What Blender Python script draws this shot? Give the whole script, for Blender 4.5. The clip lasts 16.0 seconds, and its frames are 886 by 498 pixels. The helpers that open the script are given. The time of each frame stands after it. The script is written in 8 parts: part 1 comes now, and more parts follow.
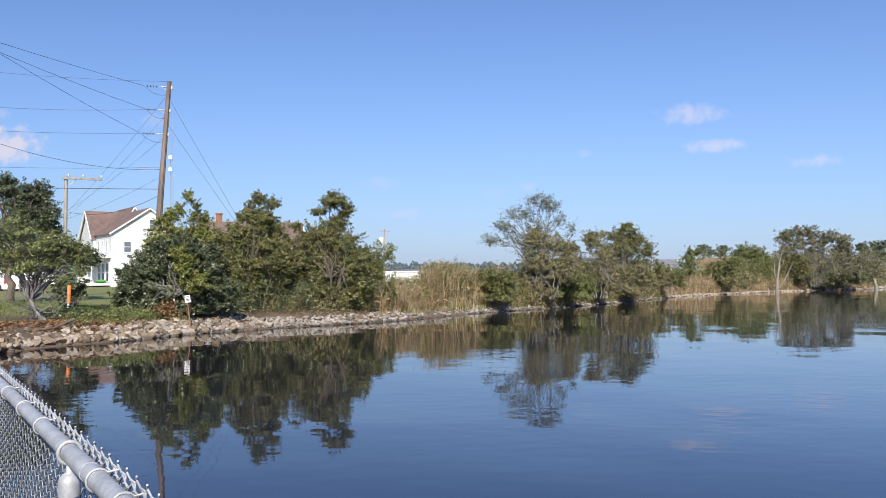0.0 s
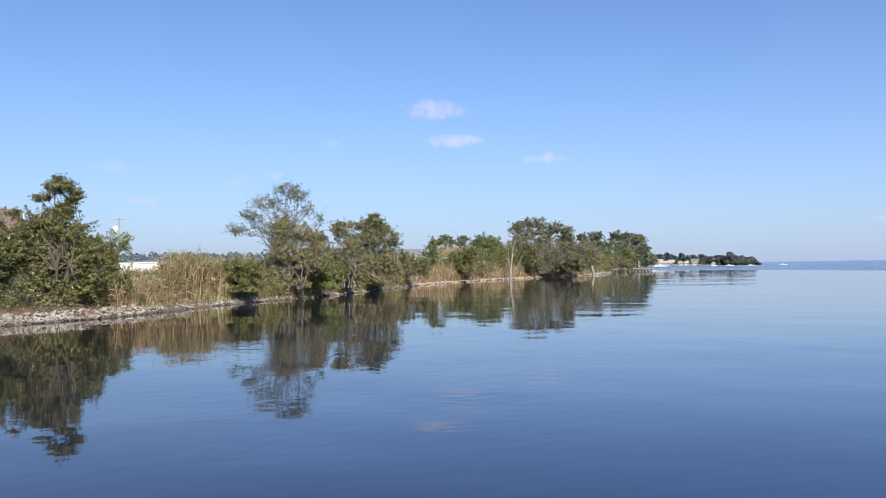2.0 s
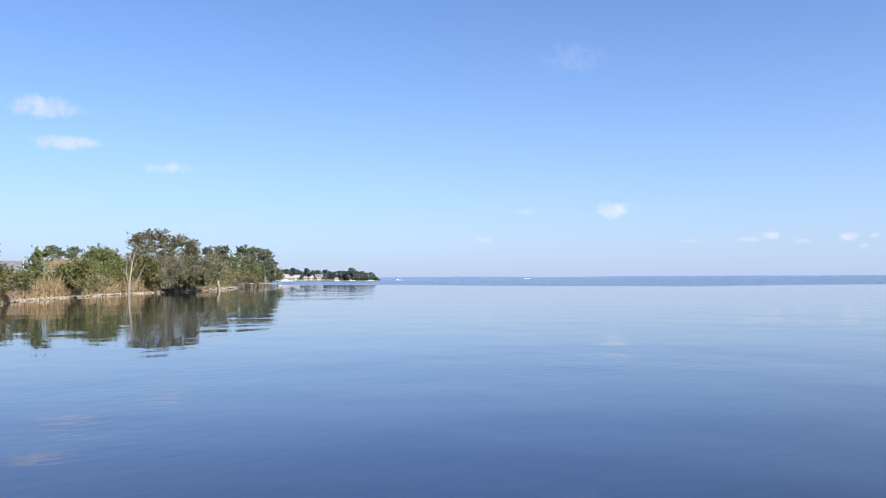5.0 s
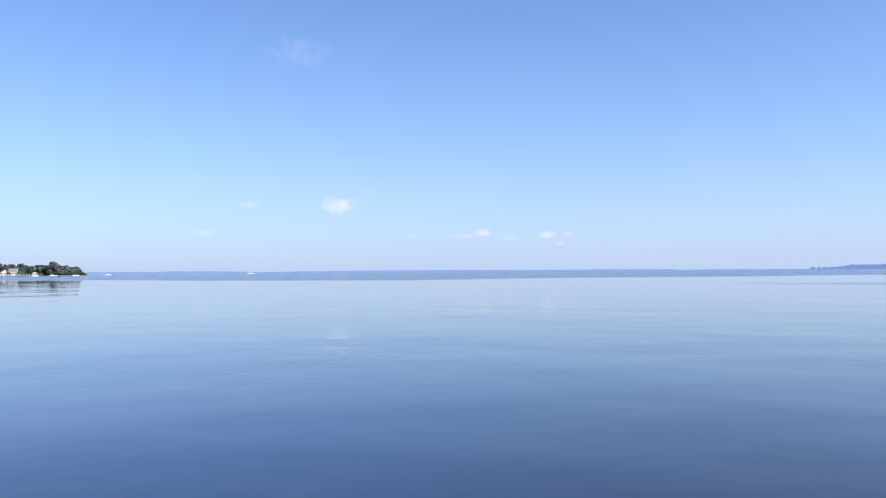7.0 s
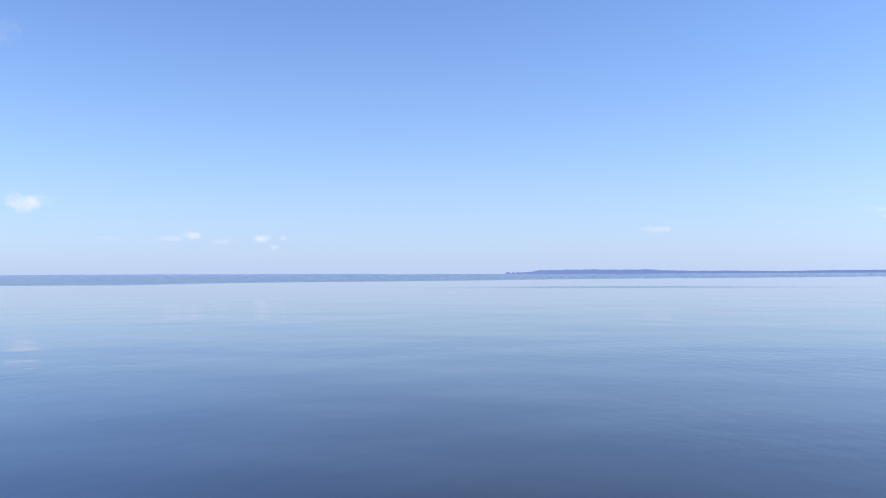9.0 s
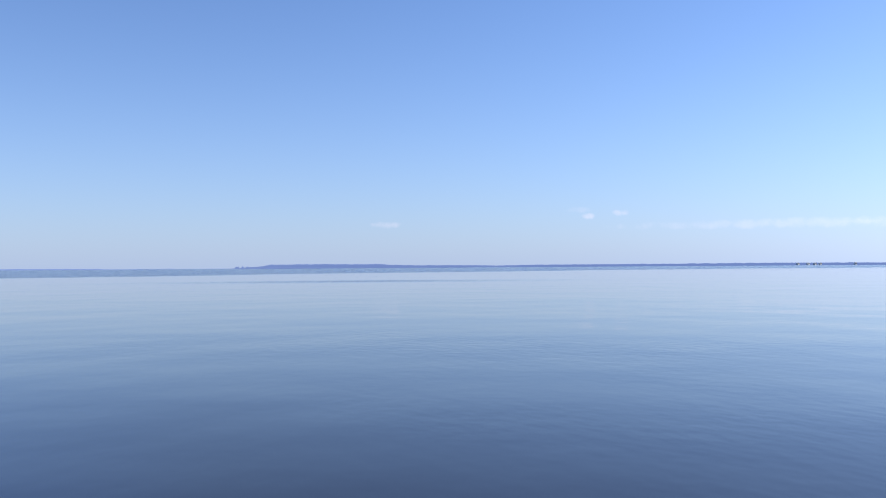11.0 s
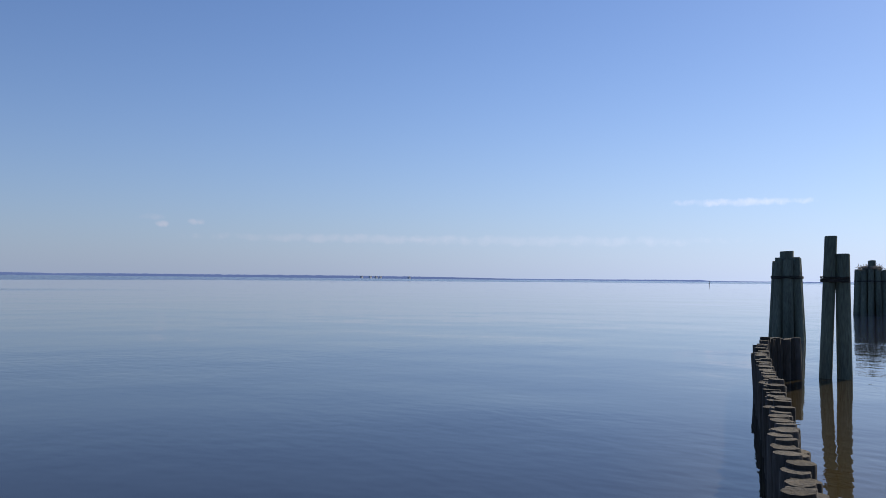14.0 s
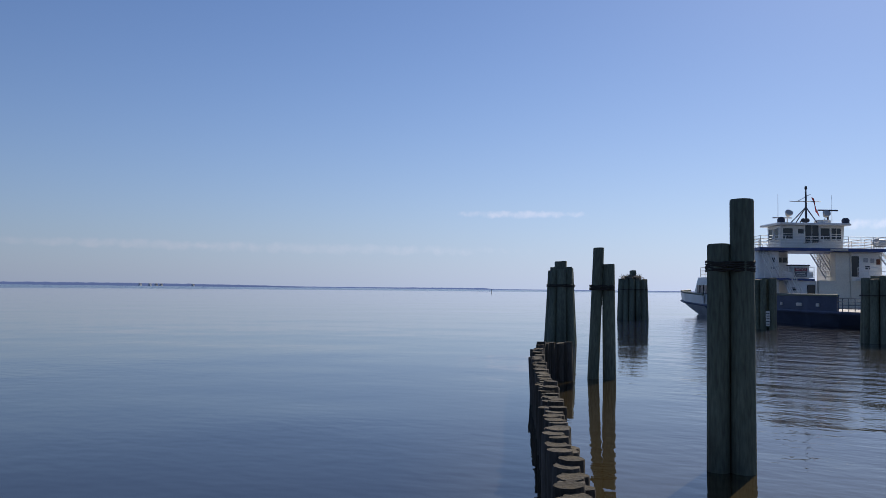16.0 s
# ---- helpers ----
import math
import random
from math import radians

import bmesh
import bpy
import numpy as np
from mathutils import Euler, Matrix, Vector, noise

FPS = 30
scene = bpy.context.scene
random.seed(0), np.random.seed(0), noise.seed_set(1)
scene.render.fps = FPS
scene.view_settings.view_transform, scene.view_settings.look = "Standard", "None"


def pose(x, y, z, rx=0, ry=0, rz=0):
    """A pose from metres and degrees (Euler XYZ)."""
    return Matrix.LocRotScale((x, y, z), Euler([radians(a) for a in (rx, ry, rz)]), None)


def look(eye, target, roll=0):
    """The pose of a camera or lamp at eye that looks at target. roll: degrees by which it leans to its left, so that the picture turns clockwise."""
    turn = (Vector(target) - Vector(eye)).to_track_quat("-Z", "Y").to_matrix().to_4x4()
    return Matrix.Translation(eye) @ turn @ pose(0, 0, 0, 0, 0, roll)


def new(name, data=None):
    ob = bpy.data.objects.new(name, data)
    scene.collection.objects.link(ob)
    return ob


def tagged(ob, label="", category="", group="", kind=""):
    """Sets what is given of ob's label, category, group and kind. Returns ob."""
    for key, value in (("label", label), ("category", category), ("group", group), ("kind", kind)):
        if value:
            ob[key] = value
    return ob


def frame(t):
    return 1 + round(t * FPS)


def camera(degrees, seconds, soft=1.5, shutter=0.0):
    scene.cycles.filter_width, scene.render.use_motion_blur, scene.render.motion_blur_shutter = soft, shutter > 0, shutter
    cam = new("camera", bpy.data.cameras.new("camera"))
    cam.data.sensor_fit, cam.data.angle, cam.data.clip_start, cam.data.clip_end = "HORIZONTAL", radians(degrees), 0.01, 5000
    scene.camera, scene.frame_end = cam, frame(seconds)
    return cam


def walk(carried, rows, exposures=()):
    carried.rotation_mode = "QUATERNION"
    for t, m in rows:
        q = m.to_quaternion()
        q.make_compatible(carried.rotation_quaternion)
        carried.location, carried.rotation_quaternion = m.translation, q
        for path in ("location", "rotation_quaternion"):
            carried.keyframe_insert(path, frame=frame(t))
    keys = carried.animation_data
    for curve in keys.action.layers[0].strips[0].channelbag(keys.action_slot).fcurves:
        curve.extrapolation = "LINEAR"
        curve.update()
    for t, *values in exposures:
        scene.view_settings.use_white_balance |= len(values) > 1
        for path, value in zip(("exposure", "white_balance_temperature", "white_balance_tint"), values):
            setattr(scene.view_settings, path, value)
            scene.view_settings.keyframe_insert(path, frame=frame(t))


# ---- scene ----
EYE = Vector((0.0, 0.0, 2.5))


def bearing(az, d, z=0.0):
    """A place d metres from the eye; az in degrees to the left of +y."""
    a = radians(az)
    return Vector((-math.sin(a) * d, math.cos(a) * d, z))


def gaze(yaw, pitch, roll):
    """The camera at the eye, turned to that yaw, pitch and roll in degrees."""
    d = bearing(yaw, math.cos(radians(pitch)), math.sin(radians(pitch)))
    return look(EYE, EYE + d, roll)


cam = camera(56.6, 16.0, soft=0.6)
PATH = [
    (0.0, gaze(0.0, 2.0, -0.05)),
    (0.5, gaze(-4.66, 1.34, -0.1)),
    (1.0, gaze(-9.18, 0.95, -0.1)),
    (1.5, gaze(-13.5, 1.13, -0.34)),
    (2.0, gaze(-17.41, 1.2, -0.59)),
    (2.5, gaze(-21.23, 1.25, -0.74)),
    (3.0, gaze(-25.21, 1.46, -0.75)),
    (3.5, gaze(-29.5, 1.68, -0.6)),
    (6.0, gaze(-52.06, 1.79, -0.32)),
    (6.5, gaze(-56.72, 1.55, -0.36)),
    (7.0, gaze(-61.99, 1.53, -0.38)),
    (7.5, gaze(-67.5, 1.64, -0.2)),
    (8.0, gaze(-73.45, 1.51, -0.1)),
    (10.5, gaze(-93.89, 1.73, -0.6)),
    (11.0, gaze(-100.23, 1.25, -0.38)),
    (11.5, gaze(-105.13, 1.09, -0.19)),
    (12.0, gaze(-110.35, 1.27, -0.05)),
    (12.5, gaze(-115.64, 1.51, 0.05)),
    (13.0, gaze(-120.65, 1.7, 0.25)),
    (13.5, gaze(-125.2, 1.79, 0.4)),
    (14.0, gaze(-129.17, 2.05, 0.6)),
    (14.5, gaze(-132.58, 2.15, 0.5)),
    (15.0, gaze(-136.67, 2.33, 0.53)),
    (15.5, gaze(-140.72, 2.65, 0.6)),
    (16.0, gaze(-143.7, 2.76, 0.69)),
]
walk(cam, PATH, [(0, 0.45, 6500, 10), (3.5, 0.61, 6500, 10), (7, 0.76, 6500, 10), (11, 0.53, 6500, 10), (12.5, 0.17, 6500, 10), (13.5, -0.04, 6600, 10), (14.5, -0.11, 6750, 11), (16, -0.33, 6800, 11)])

# world: clear sky with small fair-weather clouds low over the water
SUN_AZ, SUN_EL = -176.0, 36.0
world = bpy.data.worlds.new("sky")
scene.world = world
world.use_nodes = True
wn, wl = world.node_tree.nodes, world.node_tree.links
wn.clear()


def wmath(op, a, b=None, c=None, clamp=False):
    n = wn.new("ShaderNodeMath")
    n.operation, n.use_clamp = op, clamp
    for i, v in enumerate((a, b, c)):
        if v is None:
            continue
        if isinstance(v, (int, float)):
            n.inputs[i].default_value = v
        else:
            wl.new(v, n.inputs[i])
    return n.outputs[0]


# azimuth, elevation, half width, half height (degrees), density
LAND_CLOUDS = [
    (27.9, 8.2, 2.0, 1.2, 2.4), (28.6, 7.6, 1.8, 0.7, 2.2), (28.4, 10, 0.7, 0.4, 0.5), (19.5, 10.2, 0.9, 0.6, 0.4), (20.2, 7.2, 0.9, 0.3, 0.3),
    (2.4, 4.5, 1.3, 0.4, 0.5), (0.5, 2.5, 0.4, 0.2, 0.5), (-17, 10.8, 2.5, 0.75, 0.85), (-18.3, 8.7, 2.1, 0.55, 0.85),
    (-24.4, 7.4, 1.6, 0.45, 0.8), (-5.9, 6.3, 0.7, 0.35, 0.5), (-9.8, 8.5, 0.6, 0.3, 0.4), (-3.5, 5.9, 0.9, 0.55, 0.3),
    (4.4, 6.6, 1.6, 0.5, 0.3),
]
RIVER_CLOUDS = [
    (-54.8, 4.6, 1.5, 0.65, 1), (-48.7, 4.6, 0.8, 0.3, 0.5), (-45.8, 2.7, 0.9, 0.25, 0.5), (-52.2, 14.9, 2.2, 1, 0.2),
    (-69.3, 2.45, 0.6, 0.33, 1), (-70.6, 2.5, 0.33, 0.25, 0.9), (-70.1, 1.9, 0.35, 0.2, 0.7), (-64.6, 2.65, 0.8, 0.28, 0.8),
    (-63.4, 2.45, 1, 0.2, 0.4), (-66.6, 2.25, 0.7, 0.2, 0.35), (-59.7, 2.4, 0.7, 0.16, 0.3),
]
SOUTH_CLOUDS = [
    (-96.3, 2.95, 1, 0.28, 0.7), (-110.2, 3.4, 0.5, 0.25, 0.9), (-112.4, 3.6, 0.55, 0.25, 0.9), (-109.7, 3.85, 0.8, 0.25, 0.3),
    (-124, 2.7, 12, 0.34, 0.36), (-127.1, 2.7, 2.4, 0.25, 0.45), (-148.9, 5.2, 5.1, 0.28, 0.6), (-135, 2.65, 14, 0.4, 0.26),
    (-171.2, 4.3, 2.4, 0.35, 0.6),
]


def build_sky():
    sky = wn.new("ShaderNodeTexSky")
    sky.sky_type = "NISHITA"
    sky.sun_disc = False
    sky.sun_elevation, sky.sun_rotation = radians(SUN_EL), radians(-SUN_AZ)
    sky.altitude, sky.air_density, sky.dust_density, sky.ozone_density = 0.0, 1.0, 0.3, 5.0
    coord = wn.new("ShaderNodeTexCoord")
    xyz = wn.new("ShaderNodeSeparateXYZ")
    wl.new(coord.outputs["Generated"], xyz.inputs[0])
    az = wmath("MULTIPLY", wmath("ARCTAN2", wmath("MULTIPLY", xyz.outputs[0], -1.0), xyz.outputs[1]), 180 / math.pi)
    az = wmath("SUBTRACT", az, wmath("MULTIPLY", wmath("GREATER_THAN", az, 90.0), 360.0))
    el = wmath("MULTIPLY", wmath("ARCSINE", xyz.outputs[2]), 180 / math.pi)
    flat = wn.new("ShaderNodeCombineXYZ")
    wl.new(az, flat.inputs[0]), wl.new(el, flat.inputs[1])
    ragged = wn.new("ShaderNodeTexNoise")
    ragged.noise_dimensions = "2D"
    ragged.inputs["Scale"].default_value, ragged.inputs["Detail"].default_value, ragged.inputs["Roughness"].default_value = 1.1, 4.0, 0.55
    wl.new(flat.outputs[0], ragged.inputs["Vector"])
    rough = wmath("MULTIPLY", wmath("SUBTRACT", ragged.outputs["Fac"], 0.5), 2.6)
    total = None
    for a, e, w, h, dens in LAND_CLOUDS + RIVER_CLOUDS + SOUTH_CLOUDS:
        if a > 90:
            a -= 360
        off = wn.new("ShaderNodeVectorMath")
        off.operation = "SUBTRACT"
        wl.new(flat.outputs[0], off.inputs[0])
        off.inputs[1].default_value = (a, e, 0)
        fit = wn.new("ShaderNodeVectorMath")
        fit.operation = "MULTIPLY"
        wl.new(off.outputs[0], fit.inputs[0])
        fit.inputs[1].default_value = (1 / w, 1 / h, 0)
        dot = wn.new("ShaderNodeVectorMath")
        dot.operation = "DOT_PRODUCT"
        wl.new(fit.outputs[0], dot.inputs[0]), wl.new(fit.outputs[0], dot.inputs[1])
        shape = wmath("ADD", wmath("SUBTRACT", 1.0, dot.outputs["Value"]), rough)
        soft = wn.new("ShaderNodeMapRange")
        soft.interpolation_type = "SMOOTHSTEP"
        wl.new(shape, soft.inputs["Value"])
        soft.inputs["From Min"].default_value, soft.inputs["From Max"].default_value = -0.2, 1.7
        soft.inputs["To Min"].default_value, soft.inputs["To Max"].default_value = 0.0, dens
        total = soft.outputs[0] if total is None else wmath("MAXIMUM", total, soft.outputs[0])
    mix = wn.new("ShaderNodeMix")
    mix.data_type = "RGBA"
    wl.new(wmath("MULTIPLY", total, 0.7), mix.inputs["Factor"])
    air = wn.new("ShaderNodeMix")
    air.data_type, air.blend_type = "RGBA", "MULTIPLY"
    air.inputs["Factor"].default_value = 1.0
    air.inputs["B"].default_value = (*AIR_TINT, 1)
    wl.new(sky.outputs[0], air.inputs["A"])
    # pale haze towards the horizon, brighter under the sun
    low = wmath("MULTIPLY", wmath("EXPONENT", wmath("MULTIPLY", wmath("MAXIMUM", el, 0.0), -1 / 7.0)), 0.85)
    s = bearing(SUN_AZ, 1.0)
    facing = wmath("ADD", wmath("MULTIPLY", xyz.outputs[0], s.x), wmath("MULTIPLY", xyz.outputs[1], s.y))
    glare = wmath("ADD", wmath("MULTIPLY", wmath("POWER", wmath("MAXIMUM", facing, 0.0), 3.5), 1.3), 1.0)
    pale = wn.new("ShaderNodeVectorMath")
    pale.operation = "SCALE"
    pale.inputs[0].default_value = HAZE
    wl.new(glare, pale.inputs["Scale"])
    hazy = wn.new("ShaderNodeMix")
    hazy.data_type = "RGBA"
    wl.new(low, hazy.inputs["Factor"])
    wl.new(air.outputs["Result"], hazy.inputs["A"]), wl.new(pale.outputs[0], hazy.inputs["B"])
    wl.new(hazy.outputs["Result"], mix.inputs["A"])
    lit = wn.new("ShaderNodeVectorMath")
    lit.operation = "SCALE"
    lit.inputs[0].default_value = CLOUD_COLOUR
    wl.new(glare, lit.inputs["Scale"])
    wl.new(lit.outputs[0], mix.inputs["B"])
    # an added gradient makes the sky a little brighter over open water than land
    w = bearing(-100, 1.0)
    open_side = wmath("ADD", wmath("MULTIPLY", xyz.outputs[0], w.x), wmath("MULTIPLY", xyz.outputs[1], w.y))
    tilt = wn.new("ShaderNodeVectorMath")
    tilt.operation = "SCALE"
    wl.new(mix.outputs["Result"], tilt.inputs[0])
    wl.new(wmath("MULTIPLY_ADD", open_side, 0.09, 1.0), tilt.inputs["Scale"])
    back = wn.new("ShaderNodeBackground")
    back.inputs["Strength"].default_value = SKY_STRENGTH
    wl.new(tilt.outputs[0], back.inputs["Color"])
    out = wn.new("ShaderNodeOutputWorld")
    wl.new(back.outputs[0], out.inputs["Surface"])


SKY_STRENGTH = 0.09
AIR_TINT = (0.90, 0.98, 1.19)
HAZE = (3.08, 3.92, 5.78)
CLOUD_COLOUR = (6.0, 6.0, 7.3)
build_sky()

sun = new("sun", bpy.data.lights.new("sun", "SUN"))
sun.data.energy, sun.data.angle, sun.data.color = 5.0, radians(0.53), (1.0, 0.93, 0.82)
sun.matrix_world = look(bearing(SUN_AZ, 100, 100 * math.tan(radians(SUN_EL))), (0, 0, 0))

# ---- materials ----


def material(name, base, rough=0.7, metal=0.0, vary=0.25, scale=3.0, fine=40.0, bump=0.15, second=None, per="none", spec=0.5, stretch=(1, 1, 1)):
    """A surface with two scales of variation; base and second are its colours, per: 'object' or 'island' adds piece-wise variation."""
    m = bpy.data.materials.new(name)
    m.use_nodes = True
    n, l = m.node_tree.nodes, m.node_tree.links
    b = n["Principled BSDF"]
    b.inputs["Roughness"].default_value, b.inputs["Metallic"].default_value = rough, metal
    b.inputs["Specular IOR Level"].default_value = spec
    c = n.new("ShaderNodeTexCoord")
    mp = n.new("ShaderNodeMapping")
    mp.inputs["Scale"].default_value = stretch
    l.new(c.outputs["Object"], mp.inputs["Vector"])
    big, small = n.new("ShaderNodeTexNoise"), n.new("ShaderNodeTexNoise")
    for t, s, d in ((big, scale, 3), (small, fine, 4)):
        t.inputs["Scale"].default_value, t.inputs["Detail"].default_value = s, d
        l.new(mp.outputs[0], t.inputs["Vector"])
    ramp = n.new("ShaderNodeMix")
    ramp.data_type = "RGBA"
    two = second or tuple(v * (1 - vary) for v in base)
    ramp.inputs["A"].default_value, ramp.inputs["B"].default_value = (*base, 1), (*two, 1)
    spread = n.new("ShaderNodeMapRange")
    spread.inputs["From Min"].default_value, spread.inputs["From Max"].default_value = 0.35, 0.65
    l.new(big.outputs["Fac"], spread.inputs["Value"])
    l.new(spread.outputs[0], ramp.inputs["Factor"])
    grain = n.new("ShaderNodeMix")
    grain.data_type, grain.blend_type = "RGBA", "MULTIPLY"
    grain.inputs["Factor"].default_value = vary
    gr = n.new("ShaderNodeMapRange")
    gr.inputs["From Min"].default_value, gr.inputs["From Max"].default_value = 0.3, 0.7
    gr.inputs["To Min"].default_value, gr.inputs["To Max"].default_value = 0.25, 1.3
    l.new(small.outputs["Fac"], gr.inputs["Value"])
    l.new(ramp.outputs["Result"], grain.inputs["A"]), l.new(gr.outputs[0], grain.inputs["B"])
    colour = grain.outputs["Result"]
    if per != "none":
        info = n.new("ShaderNodeObjectInfo" if per == "object" else "ShaderNodeNewGeometry")
        hsv = n.new("ShaderNodeHueSaturation")
        mr = n.new("ShaderNodeMapRange")
        mr.inputs["To Min"].default_value, mr.inputs["To Max"].default_value = 0.5, 1.45
        l.new(info.outputs["Random" if per == "object" else "Random Per Island"], mr.inputs["Value"])
        l.new(mr.outputs[0], hsv.inputs["Value"])
        hs = n.new("ShaderNodeMapRange")
        hs.inputs["To Min"].default_value, hs.inputs["To Max"].default_value = 1.25, 0.7
        l.new(info.outputs["Random" if per == "object" else "Random Per Island"], hs.inputs["Value"])
        l.new(hs.outputs[0], hsv.inputs["Saturation"])
        l.new(colour, hsv.inputs["Color"])
        colour = hsv.outputs[0]
    l.new(colour, b.inputs["Base Color"])
    if bump:
        bp = n.new("ShaderNodeBump")
        bp.inputs["Strength"].default_value, bp.inputs["Distance"].default_value = bump, 0.02
        l.new(small.outputs["Fac"], bp.inputs["Height"])
        l.new(bp.outputs[0], b.inputs["Normal"])
    return m


def leaf_material(name, dark, light, dry=None, dry_share=0.0, sheer=0.16, gloss=0.42):
    """Leaves: each leaf its own shade between dark and light, a share of them dry."""
    m = bpy.data.materials.new(name)
    m.use_nodes = True
    n, l = m.node_tree.nodes, m.node_tree.links
    b, out = n["Principled BSDF"], n["Material Output"]
    b.inputs["Roughness"].default_value = gloss
    b.inputs["Specular IOR Level"].default_value = 0.5
    geo = n.new("ShaderNodeNewGeometry")
    ramp = n.new("ShaderNodeValToRGB")
    e = ramp.color_ramp.elements
    low, high = [tuple(a + (b - a) * k for a, b in zip(dark, light)) for k in (0.22, 0.88)]
    e[0].color, e[1].color = (*low, 1), (*high, 1)
    e[0].position, e[1].position = 0.0, max(0.05, 0.98 - dry_share)
    if dry:
        d = e.new(min(1.0, 1.0 - dry_share + 0.02))
        d.color = (*dry, 1)
    l.new(geo.outputs["Random Per Island"], ramp.inputs["Fac"])
    c = n.new("ShaderNodeTexCoord")
    big = n.new("ShaderNodeTexNoise")
    big.inputs["Scale"].default_value, big.inputs["Detail"].default_value = 1.5, 4
    l.new(c.outputs["Object"], big.inputs["Vector"])
    hsv = n.new("ShaderNodeHueSaturation")
    mr = n.new("ShaderNodeMapRange")
    mr.inputs["From Min"].default_value, mr.inputs["From Max"].default_value = 0.3, 0.7
    mr.inputs["To Min"].default_value, mr.inputs["To Max"].default_value = 0.55, 1.5
    l.new(big.outputs["Fac"], mr.inputs["Value"])
    l.new(mr.outputs[0], hsv.inputs["Value"])
    l.new(ramp.outputs[0], hsv.inputs["Color"])
    l.new(hsv.outputs[0], b.inputs["Base Color"])
    tr = n.new("ShaderNodeBsdfTranslucent")
    l.new(hsv.outputs[0], tr.inputs["Color"])
    mix = n.new("ShaderNodeMixShader")
    mix.inputs[0].default_value = sheer
    l.new(b.outputs[0], mix.inputs[1]), l.new(tr.outputs[0], mix.inputs[2])
    l.new(mix.outputs[0], out.inputs["Surface"])
    return m


def water_material():
    """Turbid river water: gloss over a blue to brown body; the mesh's 'ruffle' says how much the wind has roughened it,
    and turns the body bluer for the sky it mirrors.
    """
    m = bpy.data.materials.new("river_water")
    m.use_nodes = True
    n, l = m.node_tree.nodes, m.node_tree.links
    b = n["Principled BSDF"]
    b.inputs["IOR"].default_value = 1.42
    c = n.new("ShaderNodeTexCoord")
    att = n.new("ShaderNodeAttribute")
    att.attribute_name = "ruffle"
    near = n.new("ShaderNodeAttribute")
    near.attribute_name = "chop"

    def wave(scale, stretch, angle, detail):
        mp = n.new("ShaderNodeMapping")
        mp.inputs["Scale"].default_value = stretch
        mp.inputs["Rotation"].default_value = (0, 0, radians(angle))
        l.new(c.outputs["Object"], mp.inputs["Vector"])
        t = n.new("ShaderNodeTexNoise")
        t.inputs["Scale"].default_value, t.inputs["Detail"].default_value = scale, detail
        l.new(mp.outputs[0], t.inputs["Vector"])
        return t.outputs["Fac"]

    def mul(a, v):
        k = n.new("ShaderNodeMath")
        k.operation = "MULTIPLY"
        l.new(a, k.inputs[0])
        if isinstance(v, (int, float)):
            k.inputs[1].default_value = v
        else:
            l.new(v, k.inputs[1])
        return k.outputs[0]

    def add(a, v):
        k = n.new("ShaderNodeMath")
        l.new(a, k.inputs[0]), l.new(v, k.inputs[1])
        return k.outputs[0]

    swell = wave(0.28, (1, 1, 1), 20, 2)
    ripple = wave(1.7, (1, 1.5, 1), -35, 1.5)
    small = wave(6.0, (1, 1.3, 1), 50, 2)
    patch = wave(0.03, (1, 1, 1), 0, 2)
    long_swell = wave(0.085, (1, 1, 1), 75, 2)
    calm = add(add(mul(swell, 0.013), mul(ripple, 0.0015)), mul(long_swell, 0.09))
    calm = add(calm, mul(mul(patch, ripple), 0.0012))
    gust = n.new("ShaderNodeMapRange")
    gust.inputs["From Min"].default_value, gust.inputs["From Max"].default_value = 0.50, 0.68
    l.new(wave(0.055, (1, 1, 1), 0, 3), gust.inputs["Value"])
    calm = add(calm, mul(mul(gust.outputs[0], ripple), 0.0062))
    broad = add(mul(wave(0.75, (0.42, 1.0, 1), 14, 3), 0.09), mul(wave(0.65, (0.5, 1.0, 1), -20, 3), 0.08))
    chop = mul(add(broad, add(mul(ripple, 0.020), mul(small, 0.016))), near.outputs["Fac"])
    rough = mul(add(mul(ripple, 0.11), mul(small, 0.04)), att.outputs["Fac"])
    height = add(add(calm, chop), rough)
    bp = n.new("ShaderNodeBump")
    bp.inputs["Strength"].default_value, bp.inputs["Distance"].default_value = 1.0, 1.0
    l.new(height, bp.inputs["Height"])
    l.new(bp.outputs[0], b.inputs["Normal"])
    mr = n.new("ShaderNodeMapRange")
    mr.inputs["To Min"].default_value, mr.inputs["To Max"].default_value = 0.025, 0.17
    l.new(att.outputs["Fac"], mr.inputs["Value"])
    l.new(mr.outputs[0], b.inputs["Roughness"])
    mix = n.new("ShaderNodeMix")
    mix.data_type = "RGBA"
    mix.inputs["A"].default_value, mix.inputs["B"].default_value = (0.012, 0.031, 0.092, 1), (0.013, 0.009, 0.003, 1)
    silt = n.new("ShaderNodeAttribute")
    silt.attribute_name = "silt"
    l.new(silt.outputs["Fac"], mix.inputs["Factor"])
    # Ruffled water gets a bluer body, painted in for the higher sky it reflects.
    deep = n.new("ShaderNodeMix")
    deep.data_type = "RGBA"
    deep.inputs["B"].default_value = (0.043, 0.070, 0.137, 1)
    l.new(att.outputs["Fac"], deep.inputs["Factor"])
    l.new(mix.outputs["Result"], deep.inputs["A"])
    # Body turns a paler grey where the chop is strong.
    chop_body = n.new("ShaderNodeMix")
    chop_body.data_type = "RGBA"
    chop_body.inputs["B"].default_value = (0.052, 0.049, 0.046, 1)
    l.new(near.outputs["Fac"], chop_body.inputs["Factor"])
    l.new(deep.outputs["Result"], chop_body.inputs["A"])
    murk = n.new("ShaderNodeAttribute")
    murk.attribute_name = "murk"
    brown = n.new("ShaderNodeMix")
    brown.data_type = "RGBA"
